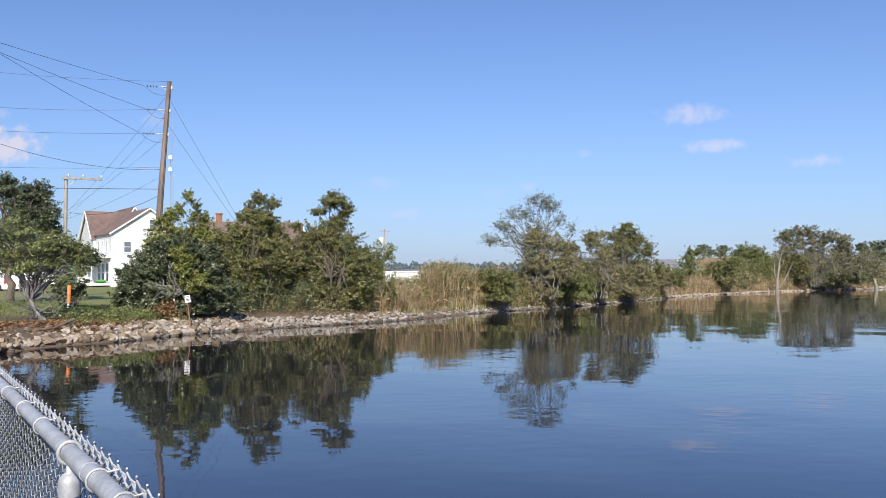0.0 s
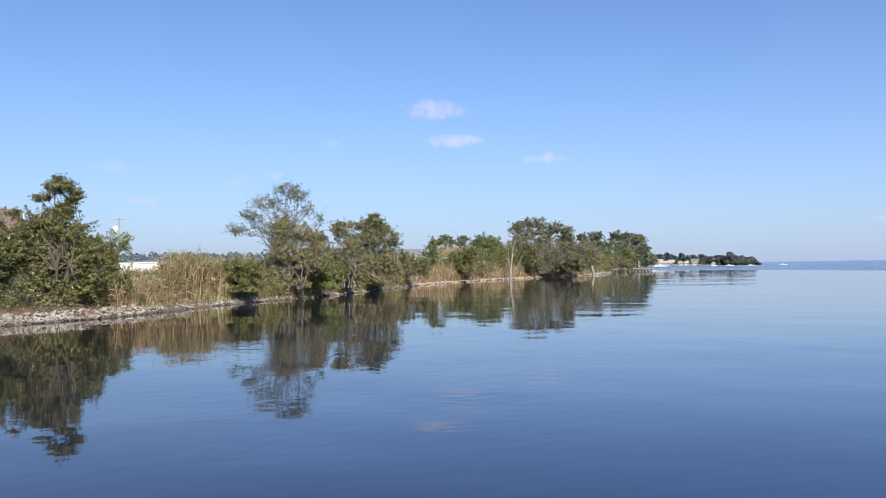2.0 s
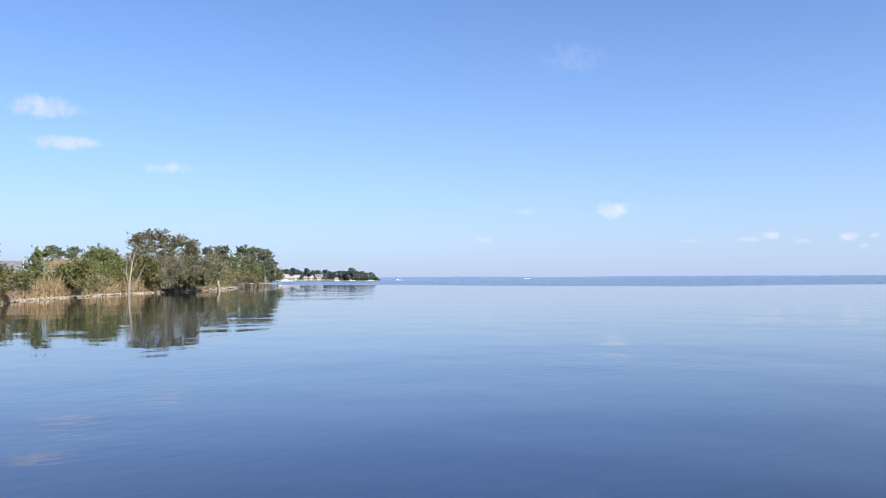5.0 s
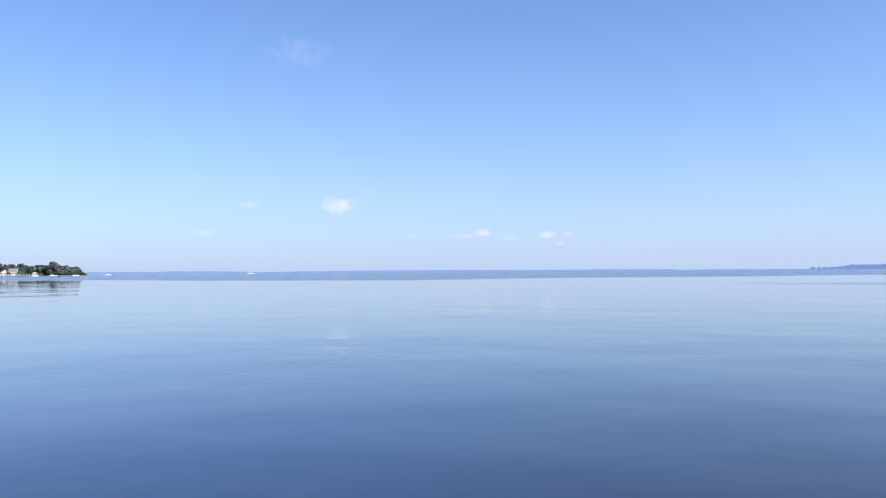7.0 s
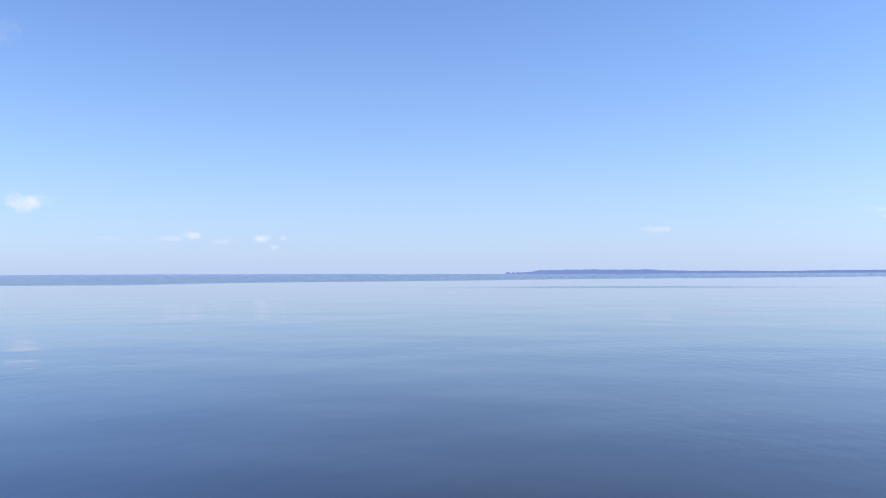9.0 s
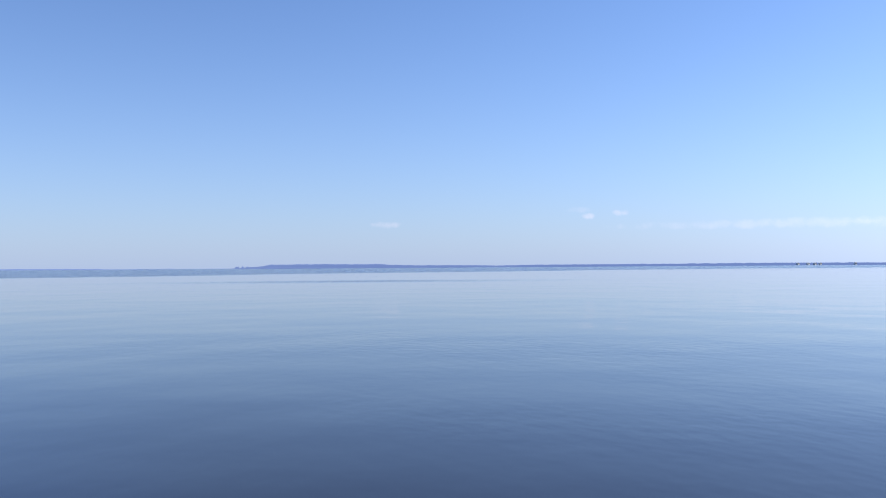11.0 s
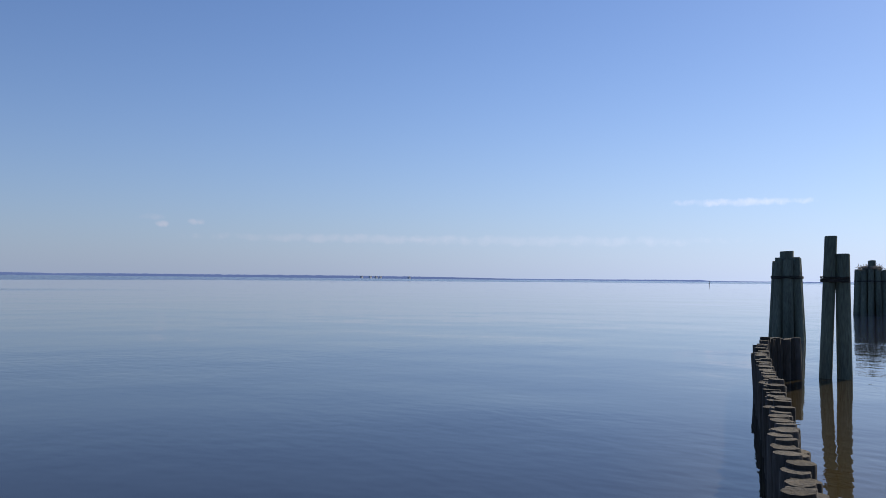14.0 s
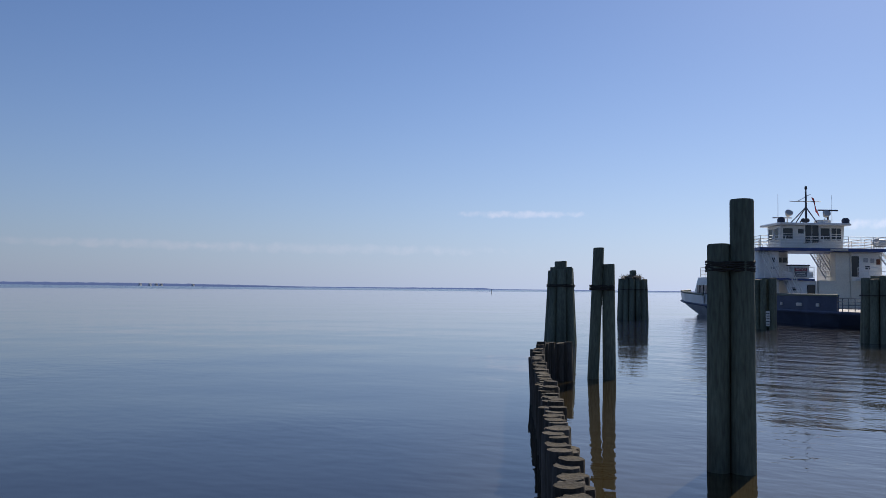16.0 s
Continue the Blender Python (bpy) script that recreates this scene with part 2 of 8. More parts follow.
    brown.inputs["B"].default_value = (0.062, 0.048, 0.020, 1)
    l.new(murk.outputs["Fac"], brown.inputs["Factor"])
    l.new(chop_body.outputs["Result"], brown.inputs["A"])
    l.new(brown.outputs["Result"], b.inputs["Base Color"])
    return m


WATER = water_material()
GRASS_GROUND = material("grass_ground", (0.15, 0.18, 0.042), 0.95, vary=0.5, scale=0.25, fine=6, second=(0.20, 0.19, 0.07))
QUAY = material("dark_quay_surface", (0.09, 0.09, 0.09), 0.85, vary=0.5, second=(0.055, 0.06, 0.05))
ROCK = material("rock", (0.37, 0.28, 0.19), 0.85, vary=0.6, scale=2.5, fine=22, bump=0.8, second=(0.29, 0.23, 0.17), per="object")


def wet_foot(m, level):
    """A dark wet band on stones up to a height over the water."""
    n, l = m.node_tree.nodes, m.node_tree.links
    b = n["Principled BSDF"]
    geo, xyz, edge = n.new("ShaderNodeNewGeometry"), n.new("ShaderNodeSeparateXYZ"), n.new("ShaderNodeMapRange")
    l.new(geo.outputs["Position"], xyz.inputs[0])
    l.new(xyz.outputs[2], edge.inputs["Value"])
    edge.inputs["From Min"].default_value, edge.inputs["From Max"].default_value = level, level + 0.10
    edge.inputs["To Min"].default_value, edge.inputs["To Max"].default_value = 0.38, 1.0
    wet = n.new("ShaderNodeMix")
    wet.data_type, wet.blend_type = "RGBA", "MULTIPLY"
    wet.inputs["Factor"].default_value = 1.0
    l.new(b.inputs["Base Color"].links[0].from_socket, wet.inputs["A"])
    l.new(edge.outputs[0], wet.inputs["B"])
    l.new(wet.outputs["Result"], b.inputs["Base Color"])


ROCK_FAR = material("rock_rubble", (0.32, 0.268, 0.22), 0.85, vary=0.5, scale=2.5, fine=22, bump=0.6, second=(0.27, 0.24, 0.205), per="island")
wet_foot(ROCK, 0.05)
wet_foot(ROCK_FAR, 0.05)
BARK = material("bark", (0.16, 0.13, 0.10), 0.9, vary=0.5, scale=3, fine=25, bump=0.5, stretch=(1, 1, 0.25))
BARK_GREY = material("grey_bark", (0.34, 0.30, 0.255), 0.9, vary=0.4, scale=3, fine=25, bump=0.4, stretch=(1, 1, 0.25))
BARK_TWIG = material("grey_twig_bark", (0.27, 0.25, 0.24), 0.9, vary=0.4, scale=3, fine=25, bump=0.3)
DEADWOOD = material("dead_wood", (0.36, 0.31, 0.26), 0.85, vary=0.4, scale=2, fine=20, bump=0.4, stretch=(1, 1, 0.2))
LEAF_MYRTLE = leaf_material("myrtle_leaf", (0.022, 0.034, 0.018), (0.165, 0.190, 0.095), gloss=0.36)
LEAF_YELLOW = leaf_material("yellow_green_leaf", (0.090, 0.125, 0.029), (0.235, 0.250, 0.058), (0.25, 0.165, 0.075), 0.12)
LEAF_OLIVE = leaf_material("olive_leaf", (0.040, 0.062, 0.020), (0.235, 0.235, 0.078), (0.27, 0.185, 0.095), 0.10, 0.22)
LEAF_GREEN = leaf_material("green_leaf", (0.058, 0.080, 0.028), (0.255, 0.275, 0.092))
LEAF_BROWN = leaf_material("brown_olive_leaf", (0.075, 0.085, 0.036), (0.345, 0.325, 0.145), (0.38, 0.28, 0.17), 0.16, 0.3)
LEAF_DULL = leaf_material("dull_grey_green_leaf", (0.052, 0.068, 0.036), (0.295, 0.285, 0.155), (0.30, 0.225, 0.15), 0.16, 0.3)
LEAF_PINE = leaf_material("pine_needle", (0.045, 0.062, 0.040), (0.235, 0.255, 0.150))
REED_DRY = leaf_material("dry_reed", (0.24, 0.175, 0.095), (0.52, 0.40, 0.235), (0.36, 0.27, 0.16), 0.3, 0.25)
REED_GREEN = leaf_material("green_reed", (0.095, 0.11, 0.035), (0.25, 0.25, 0.09), (0.44, 0.34, 0.19), 0.35, 0.3)
GRASS = leaf_material("grass_blade", (0.05, 0.08, 0.018), (0.16, 0.20, 0.05), (0.22, 0.18, 0.08), 0.15, 0.3)
STRAW = leaf_material("pine_straw", (0.15, 0.075, 0.035), (0.26, 0.14, 0.07), sheer=0.1)
PILE = material("creosoted_pile", (0.19, 0.22, 0.16), 0.8, vary=0.55, scale=1.2, fine=30, bump=0.6, second=(0.070, 0.088, 0.064), stretch=(1, 1, 0.15))
PILE_OLD = material("weathered_pile", (0.085, 0.070, 0.052), 0.85, vary=0.55, scale=2, fine=30, bump=0.6, second=(0.05, 0.045, 0.04), stretch=(1, 1, 0.15), per="object")
ENDGRAIN = material("pile_end_grain", (0.115, 0.085, 0.044), 0.9, vary=0.9, scale=6, fine=30, bump=1.0, second=(0.038, 0.030, 0.018), per="object")
CABLE = material("wire_rope", (0.05, 0.045, 0.04), 0.7, metal=0.3, vary=0.3, fine=80)
GALV = material("galvanised_steel", (0.52, 0.53, 0.55), 0.5, metal=0.3, vary=0.25, scale=12, fine=90, bump=0.06)
# Same wire as the twisted edge, darkened to put the mesh's shade into its colour.
DIM_WIRE = material("dim_galvanised_wire", (0.31, 0.32, 0.33), 0.45, metal=0.5, vary=0.2)
UTILITY = material("utility_pole_wood", (0.26, 0.195, 0.16), 0.9, vary=0.5, scale=2, fine=20, bump=0.4, stretch=(1, 1, 0.1))
UTILITY_GREY = material("grey_pole_wood", (0.36, 0.33, 0.29), 0.9, vary=0.4, scale=2, fine=20, bump=0.3, stretch=(1, 1, 0.1))
PORCELAIN = material("porcelain", (0.55, 0.53, 0.50), 0.3, vary=0.1)
GLAZE_DARK = material("brown_glazed_porcelain", (0.10, 0.07, 0.06), 0.3, vary=0.2)
CONDUCTOR = material("conductor", (0.10, 0.10, 0.11), 0.5, metal=0.5, vary=0.1)
WHITE = material("white_paint", (0.80, 0.80, 0.78), 0.5, vary=0.08, scale=1.5, fine=30, bump=0.04)
SIDING = material("white_siding", (0.66, 0.66, 0.655), 0.6, vary=0.08, scale=0.6, fine=12, bump=0.05)
SHINGLE = material("brown_shingle", (0.20, 0.13, 0.11), 0.95, vary=0.35, scale=1.0, fine=9, bump=0.3, second=(0.14, 0.10, 0.09))
SHINGLE_TAN = material("tan_shingle", (0.30, 0.19, 0.12), 0.95, vary=0.35, scale=1.0, fine=9, bump=0.3)
SHINGLE_GREY = material("grey_shingle", (0.22, 0.22, 0.24), 0.95, vary=0.3, scale=1.0, fine=9, bump=0.3)
SHINGLE_PALE = material("pale_shingle", (0.46, 0.43, 0.42), 0.95, vary=0.3, scale=1.0, fine=9, bump=0.3)
BRICK = material("brick", (0.33, 0.15, 0.10), 0.9, vary=0.4, scale=3, fine=14, bump=0.3)
DARK_GLASS = material("dark_glass", (0.03, 0.04, 0.05), 0.08, vary=0.1, bump=0.0)
HOUSE_GLASS = material("curtained_glass", (0.16, 0.19, 0.22), 0.12, vary=0.3, scale=2, bump=0.0)
SCREEN = material("pale_window_blind", (0.42, 0.43, 0.44), 0.5, vary=0.15)
TYRE = material("tyre_rubber", (0.03, 0.03, 0.032), 0.85, vary=0.3)
SIGN_GREY = material("sign_plate", (0.16, 0.17, 0.19), 0.5, vary=0.1)
SIGN_RED = material("sign_red", (0.30, 0.05, 0.06), 0.5, vary=0.1)
HOUSE_PALE = material("pale_house_paint", (0.60, 0.59, 0.57), 0.6, vary=0.15)
HOUSE_TAN = material("tan_house_paint", (0.48, 0.43, 0.36), 0.6, vary=0.15)
ORANGE = material("orange_plastic", (0.75, 0.20, 0.04), 0.5, vary=0.1)
SIGN_DARK = material("sign_ink", (0.05, 0.05, 0.06), 0.6, vary=0.1)
HULL_BLUE = material("navy_hull_paint", (0.088, 0.112, 0.185), 0.6, vary=0.4, scale=0.6, fine=14, bump=0.08, second=(0.060, 0.080, 0.135), spec=0.35)
SHIP_GREY = material("pale_grey_hull_paint", (0.55, 0.57, 0.60), 0.5, vary=0.3, scale=0.8, fine=8, bump=0.08, second=(0.42, 0.44, 0.47))
TRIM_BLUE = material("blue_trim_paint", (0.03, 0.07, 0.25), 0.4, vary=0.2, scale=1)
SHIP_WHITE = material("ship_white_paint", (0.88, 0.88, 0.86), 0.4, vary=0.1, scale=0.5, fine=10, bump=0.04, second=(0.82, 0.80, 0.75))
SHIP_CREAM = material("ship_cream_paint", (0.86, 0.81, 0.69), 0.45, vary=0.15, scale=0.5, fine=10, bump=0.04)
DECK = material("deck_paint", (0.58, 0.57, 0.54), 0.8, vary=0.3, scale=1)
OLIVE_TRIM = material("olive_bulwark_paint", (0.16, 0.18, 0.13), 0.6, vary=0.3, scale=1)
MAST_BLUE = material("mast_paint", (0.05, 0.06, 0.10), 0.5, vary=0.2)
RED = material("red_cloth", (0.55, 0.05, 0.05), 0.8, vary=0.2)
# Leaf colours are tinted blue to paint in the haze of distance.
HAZED_WOOD = leaf_material("hazed_wood", (0.058, 0.078, 0.082), (0.125, 0.150, 0.145), sheer=0.1)
SAND = material("sand", (0.45, 0.37, 0.27), 0.95, vary=0.3, scale=1.0, fine=20, second=(0.33, 0.27, 0.20))
SOIL = material("bank_soil", (0.17, 0.11, 0.07), 0.95, vary=0.5, scale=0.8, fine=12, second=(0.10, 0.075, 0.05))
GREEN_PLASTIC = material("green_plastic", (0.12, 0.55, 0.08), 0.4, vary=0.1)


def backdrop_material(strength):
    """Far woods with a blue glow that stands in for the haze of kilometres of bright air."""
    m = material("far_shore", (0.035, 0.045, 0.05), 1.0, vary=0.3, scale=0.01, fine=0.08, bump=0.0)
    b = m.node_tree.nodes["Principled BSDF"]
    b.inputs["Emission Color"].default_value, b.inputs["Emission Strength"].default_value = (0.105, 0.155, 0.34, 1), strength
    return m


# Glow strength sets how much haze is put into each shore.
HAZE_SHORE = backdrop_material(1.08)
HAZE_SHORE_PALE = backdrop_material(1.31)

# ---- building blocks ----


class Geo:
    """Gathers vertices and faces of one mesh."""

    def __init__(self):
        self.v, self.f, self.smooth, self.slot = [], [], [], []

    def put(self, verts, faces, smooth=False, slot=0):
        o = len(self.v)
        self.v += [tuple(p) for p in verts]
        self.f += [tuple(i + o for i in q) for q in faces]
        self.smooth += [smooth] * len(faces)
        self.slot += [slot] * len(faces)
        return self

    def box(self, centre, size, turn=0.0, bevel=0.0, slot=0):
        """A box with chamfered upright and top edges."""
        x, y, z = (s / 2 for s in size)
        b = min(bevel, x * 0.9, y * 0.9, z * 0.9)
        c, s = math.cos(radians(turn)), math.sin(radians(turn))
        if b > 0:
            ring = lambda i: [(x - i, y - b), (x - b, y - i), (-x + b, y - i), (-x + i, y - b), (-x + i, -y + b), (-x + b, -y + i), (x - b, -y + i), (x - i, -y + b)]
            pts = [(px, py, -z) for px, py in ring(0)] + [(px, py, z - b) for px, py in ring(0)] + [(px * (1 - b / x), py * (1 - b / y), z) for px, py in ring(0)]
            faces = [tuple(reversed(range(8))), tuple(range(16, 24))]
            for k in (0, 8):
                faces += [(k + i, k + (i + 1) % 8, k + 8 + (i + 1) % 8, k + 8 + i) for i in range(8)]
        else:
            pts = [(i * x, j * y, k * z) for k in (-1, 1) for i, j in ((1, 1), (-1, 1), (-1, -1), (1, -1))]
            faces = [(3, 2, 1, 0), (4, 5, 6, 7)] + [(i, (i + 1) % 4, 4 + (i + 1) % 4, 4 + i) for i in range(4)]
        return self.put([(centre[0] + p[0] * c - p[1] * s, centre[1] + p[0] * s + p[1] * c, centre[2] + p[2]) for p in pts], faces, False, slot)

    def tube(self, path, radii, sides=8, caps=True, slot=0, cap_slot=None):
        """A tapered tube along a path."""
        path = [Vector(p) for p in path]
        rings, side = [], None
        for i, p in enumerate(path):
            d = (path[min(i + 1, len(path) - 1)] - path[max(i - 1, 0)]).normalized()
            if side is None:
                side = d.cross(Vector((0.3, 0.9, 0.1)) if abs(d.z) > 0.5 else Vector((0, 0, 1))).normalized()
            side = (side - d * side.dot(d)).normalized()
            up = d.cross(side)
            r = radii[i]
            rings += [p + side * (math.cos(2 * math.pi * k / sides) * r) + up * (math.sin(2 * math.pi * k / sides) * r) for k in range(sides)]
        faces = [(i * sides + k, i * sides + (k + 1) % sides, (i + 1) * sides + (k + 1) % sides, (i + 1) * sides + k) for i in range(len(path) - 1) for k in range(sides)]
        self.put(rings, faces, True, slot)
        if caps:
            self.put(rings[:sides], [tuple(reversed(range(sides)))], False, slot)
            self.put(rings[-sides:], [tuple(range(sides))], False, slot if cap_slot is None else cap_slot)
        return self

    def rod(self, a, b, r, sides=6):
        return self.tube([a, b], [r, r], sides)

    def prism(self, outline, z0, z1, slot=0, top_slot=None):
        """Upright walls over a counter-clockwise outline, closed above and below."""
        k = len(outline)
        pts = [(x, y, z0) for x, y in outline] + [(x, y, z1) for x, y in outline]
        self.put(pts, [(i, (i + 1) % k, k + (i + 1) % k, k + i) for i in range(k)] + [tuple(reversed(range(k)))], False, slot)
        return self.put(pts[k:], [tuple(range(k))], False, slot if top_slot is None else top_slot)

    def mesh(self, name):
        me = bpy.data.meshes.new(name)
        me.from_pydata(self.v, [], self.f)
        me.polygons.foreach_set("use_smooth", self.smooth)
        me.polygons.foreach_set("material_index", self.slot)
        me.update()
        return me


def part(name, geo, mats, parent=None, label="", at=None):
    """Links a Geo (or a mesh) as one mesh object under a thing or a part."""
    me = geo.mesh(name) if isinstance(geo, Geo) else geo
    if not me.materials:
        for m in mats if isinstance(mats, (list, tuple)) else (mats,):
            me.materials.append(m)
    ob = new(name, me)
    if parent is not None:
        ob.parent = parent
    if at is not None:
        ob.matrix_basis = at
    if label:
        tagged(ob, label=label)
    return ob


def thing(name, at, label, category, group="", kind="", turn=0.0):
    """An Empty at the base of a thing, which carries its parts."""
    ob = new(name)
    ob.empty_display_size = 0.2
    ob.matrix_basis = Matrix.Translation(at) @ pose(0, 0, 0, 0, 0, turn)
    return tagged(ob, label, category, group, kind)


def leaf_mesh(name, centres, size, rng, up=0.35, narrow=0.55, outward=None):
    """Many small folded leaves, one at each centre, as one mesh; outward: the way each leaf tends to face."""
    n = len(centres)
    axis = rng.normal(size=(n, 3))
    axis[:, 2] = axis[:, 2] * 0.7 - 0.1
    axis /= np.linalg.norm(axis, axis=1)[:, None]
    face = rng.normal(size=(n, 3)) + (0, 0, up * 2)
    if outward is not None:
        face = face * 0.75 + outward * 1.3
    side = np.cross(axis, face)
    side /= np.linalg.norm(side, axis=1)[:, None] + 1e-9
    lift = np.cross(side, axis)
    s = size * rng.uniform(0.65, 1.35, (n, 1))
    p = np.asarray(centres)
    v = np.stack([p - axis * s * 0.5, p + side * s * narrow * 0.5 + lift * s * 0.12, p + axis * s * 0.5, p - side * s * narrow * 0.5 + lift * s * 0.12], 1).reshape(-1, 3)
    return quads_mesh(name, v)


def quads_mesh(name, v):
    """A mesh of loose quads from an array of 4 n corners."""
    n = len(v) // 4
    me = bpy.data.meshes.new(name)
    me.vertices.add(4 * n), me.loops.add(4 * n), me.polygons.add(n)
    me.vertices.foreach_set("co", np.ascontiguousarray(v, dtype=np.float32).ravel())
    me.loops.foreach_set("vertex_index", np.arange(4 * n, dtype=np.int32))
    me.polygons.foreach_set("loop_start", np.arange(0, 4 * n, 4, dtype=np.int32))
    me.update(calc_edges=True)
    return me


def blade_mesh(name, feet, height, width, rng, lean=0.25):
    """Upright blades or stalks: each a bent strip of two quads."""
    n = len(feet)
    h = height * rng.uniform(0.6, 1.2, n) if np.isscalar(height) else height
    a = rng.uniform(0, 2 * math.pi, n)
    out = np.stack([np.cos(a), np.sin(a), np.zeros(n)], 1)
    across = np.stack([-np.sin(a), np.cos(a), np.zeros(n)], 1) * (width * rng.uniform(0.6, 1.3, n) / 2)[:, None]
    turn = rng.uniform(0, 2 * math.pi, n)
    across = np.stack([np.cos(turn), np.sin(turn), np.zeros(n)], 1) * np.linalg.norm(across, axis=1)[:, None]
    k = (lean * rng.uniform(0, 1, n) * h)[:, None]
    p0 = np.asarray(feet)
    p1 = p0 + out * k * 0.35 + np.stack([0 * h, 0 * h, h * 0.6], 1)
    p2 = p0 + out * k + np.stack([0 * h, 0 * h, h * 0.97], 1)
    v = np.stack([p0 - across, p0 + across, p1 + across * 0.9, p1 - across * 0.9, p1 - across * 0.9, p1 + across * 0.9, p2 + across * 0.35, p2 - across * 0.35], 1).reshape(-1, 3)
    return quads_mesh(name, v)


def crooked(a, b, bend, rng, steps=4):
    """A path from a to b that wanders by about bend times its length."""
    a, b = Vector(a), Vector(b)
    length = (b - a).length
    pts = [a]
    for i in range(1, steps):
        q = a.lerp(b, i / steps)
        pts.append(q + Vector(rng.normal(size=3)) * bend * length * 0.5)
    return pts + [b]


def tree(name, at, label, category, lobes, leaf, bark, clumps=120, per=60, size=0.13, spread=0.34, trunk=0.14, stems=1, twigs=0.5, seed=1, lean=(0, 0), fork=0.3, group="", up=0.35, narrow=0.55, twig_r=0.007, bare=()):
    """A tree or shrub: stems, limbs to each lobe of the crown, twigs to the leaf sprays, and leaves strung along each spray.
    lobes: (x, y, z, rx, ry, rz, share) about the base; bare: the ends of leafless lower limbs."""
    rng = np.random.default_rng(seed)
    base = thing(name, bearing(*at), label, category, group, turn=at[0])
    wood, fine = Geo(), Geo()
    top = max(l[2] for l in lobes)
    weights = np.array([l[6] for l in lobes], float)
    weights /= weights.sum()
    forks = []
    for s in range(stems):
        a = rng.uniform(0, 6.28)
        foot = Vector((math.cos(a), math.sin(a), 0)) * (0.0 if stems == 1 else rng.uniform(0.1, 0.25) * stems * 0.4)
        foot.z = -0.15
        head = Vector((lean[0] + foot.x * 2.2, lean[1] + foot.y * 2.2, top * fork * rng.uniform(0.85, 1.15)))
        r = trunk / math.sqrt(stems) * rng.uniform(0.85, 1.15)
        wood.tube(crooked(foot, head, 0.10, rng), [r * 1.35, r, r * 0.92, r * 0.85, r * 0.78], 8)
        forks.append((head, r * 0.75))
    limb_ends = []
    for i, (x, y, z, rx, ry, rz, share) in enumerate(lobes):
        for k in range(max(2, int(round(5 * weights[i] * len(lobes))))):
            head, r = forks[(i + k) % len(forks)]
            d = rng.normal(size=3)
            d /= np.linalg.norm(d)
            end = Vector((x + d[0] * rx * 0.55, y + d[1] * ry * 0.55, z + d[2] * rz * 0.45))
            path = crooked(head, end, 0.12, rng, 5)
            arch = 0.16 * math.hypot(end.x - head.x, end.y - head.y)
            path = [q + Vector((0, 0, arch * math.sin(math.pi * j / 5))) for j, q in enumerate(path)]
            wood.tube(path, [r * 0.62, r * 0.5, r * 0.4, r * 0.3, r * 0.22, r * 0.12], 6, caps=False)
            limb_ends += [(path[j], r * (0.45 - 0.06 * j)) for j in range(2, 6)]
    for k, end in enumerate(bare):
        head, r = forks[k % len(forks)]
        start = Vector((0, 0, 0)).lerp(head, rng.uniform(0.45, 1.0))
        path = crooked(start, end, 0.16, rng, 5)
        wood.tube(path, [r * q for q in (0.4, 0.34, 0.28, 0.2, 0.14, 0.06)], 5, caps=False)
        for _ in range(4):
            p = path[int(rng.integers(2, 5))]
            fine.tube(crooked(p, p + Vector(rng.normal(size=3)) * 0.3, 0.15, rng, 3), [0.012, 0.01, 0.007, 0.004], 3, caps=False)
    tips, ways, full, outs = [], [], [], []
    for i, (x, y, z, rx, ry, rz, share) in enumerate(lobes):
        m = max(3, int(clumps * weights[i] * 1.3))
        d = rng.normal(size=(m, 3))
        d /= np.linalg.norm(d, axis=1)[:, None]
        rad = rng.uniform(0.25, 1.0, (m, 1)) ** 0.6 * rng.uniform(0.8, 1.12, (m, 1))
        rad *= np.array([0.92 + 0.62 * noise.noise((v[0] * 2.3 + i * 7.3, v[1] * 2.3, v[2] * 2.3 + seed)) for v in d])[:, None]
        # a few sprays reach well out of the crown, and whole pockets stay open
        reach = rng.random(m) < 0.09
        rad[reach] *= rng.uniform(1.12, 1.4, (int(reach.sum()), 1))
        q = np.array((x, y, z)) + d * rad * (rx, ry, rz)
        f = 1.5 / max(0.35, (rx + rz) / 2)
        keep = np.array([noise.noise((v[0] * f + seed, v[1] * f, v[2] * f * 1.4)) for v in q]) > -0.20
        keep |= reach | (rng.random(m) < 0.12)
        way = d * (1.0, 1.0, 0.7) + rng.normal(size=(m, 3)) * 0.45 + (0, 0, 0.3)
        way /= np.linalg.norm(way, axis=1)[:, None]
        tips.append(q[keep]), ways.append(way[keep]), full.append(np.where(reach[keep], 0.45, 1.0)), outs.append(d[keep])
    tips, ways, full, outs = (np.concatenate(q) for q in (tips, ways, full, outs))
    tips[:, 2] = np.maximum(tips[:, 2], 0.15)
    starts = np.array([p for p, _ in limb_ends])
    for q, w, s in zip(tips, ways, full):
        if s < 1 or rng.random() < twigs:
            j = int(np.argmin(((starts - q) ** 2).sum(1) + rng.uniform(0, 0.4, len(starts))))
            r = max(twig_r, min(0.022, limb_ends[j][1] * 0.5))
            path = crooked(starts[j], q, 0.16, rng, 3) + [Vector(q + w * spread * 0.9)]
            fine.tube(path, [r, r * 0.75, r * 0.55, r * 0.4, r * 0.15], 3, caps=False)
    count = np.maximum(2, (per * full * rng.uniform(0.4, 1.6, len(tips))).astype(int))
    c, w = np.repeat(tips, count, 0), np.repeat(ways, count, 0)
    long = np.repeat(rng.uniform(0.7, 1.7, len(tips)), count) * spread
    t = rng.uniform(-0.55, 0.85, len(c))
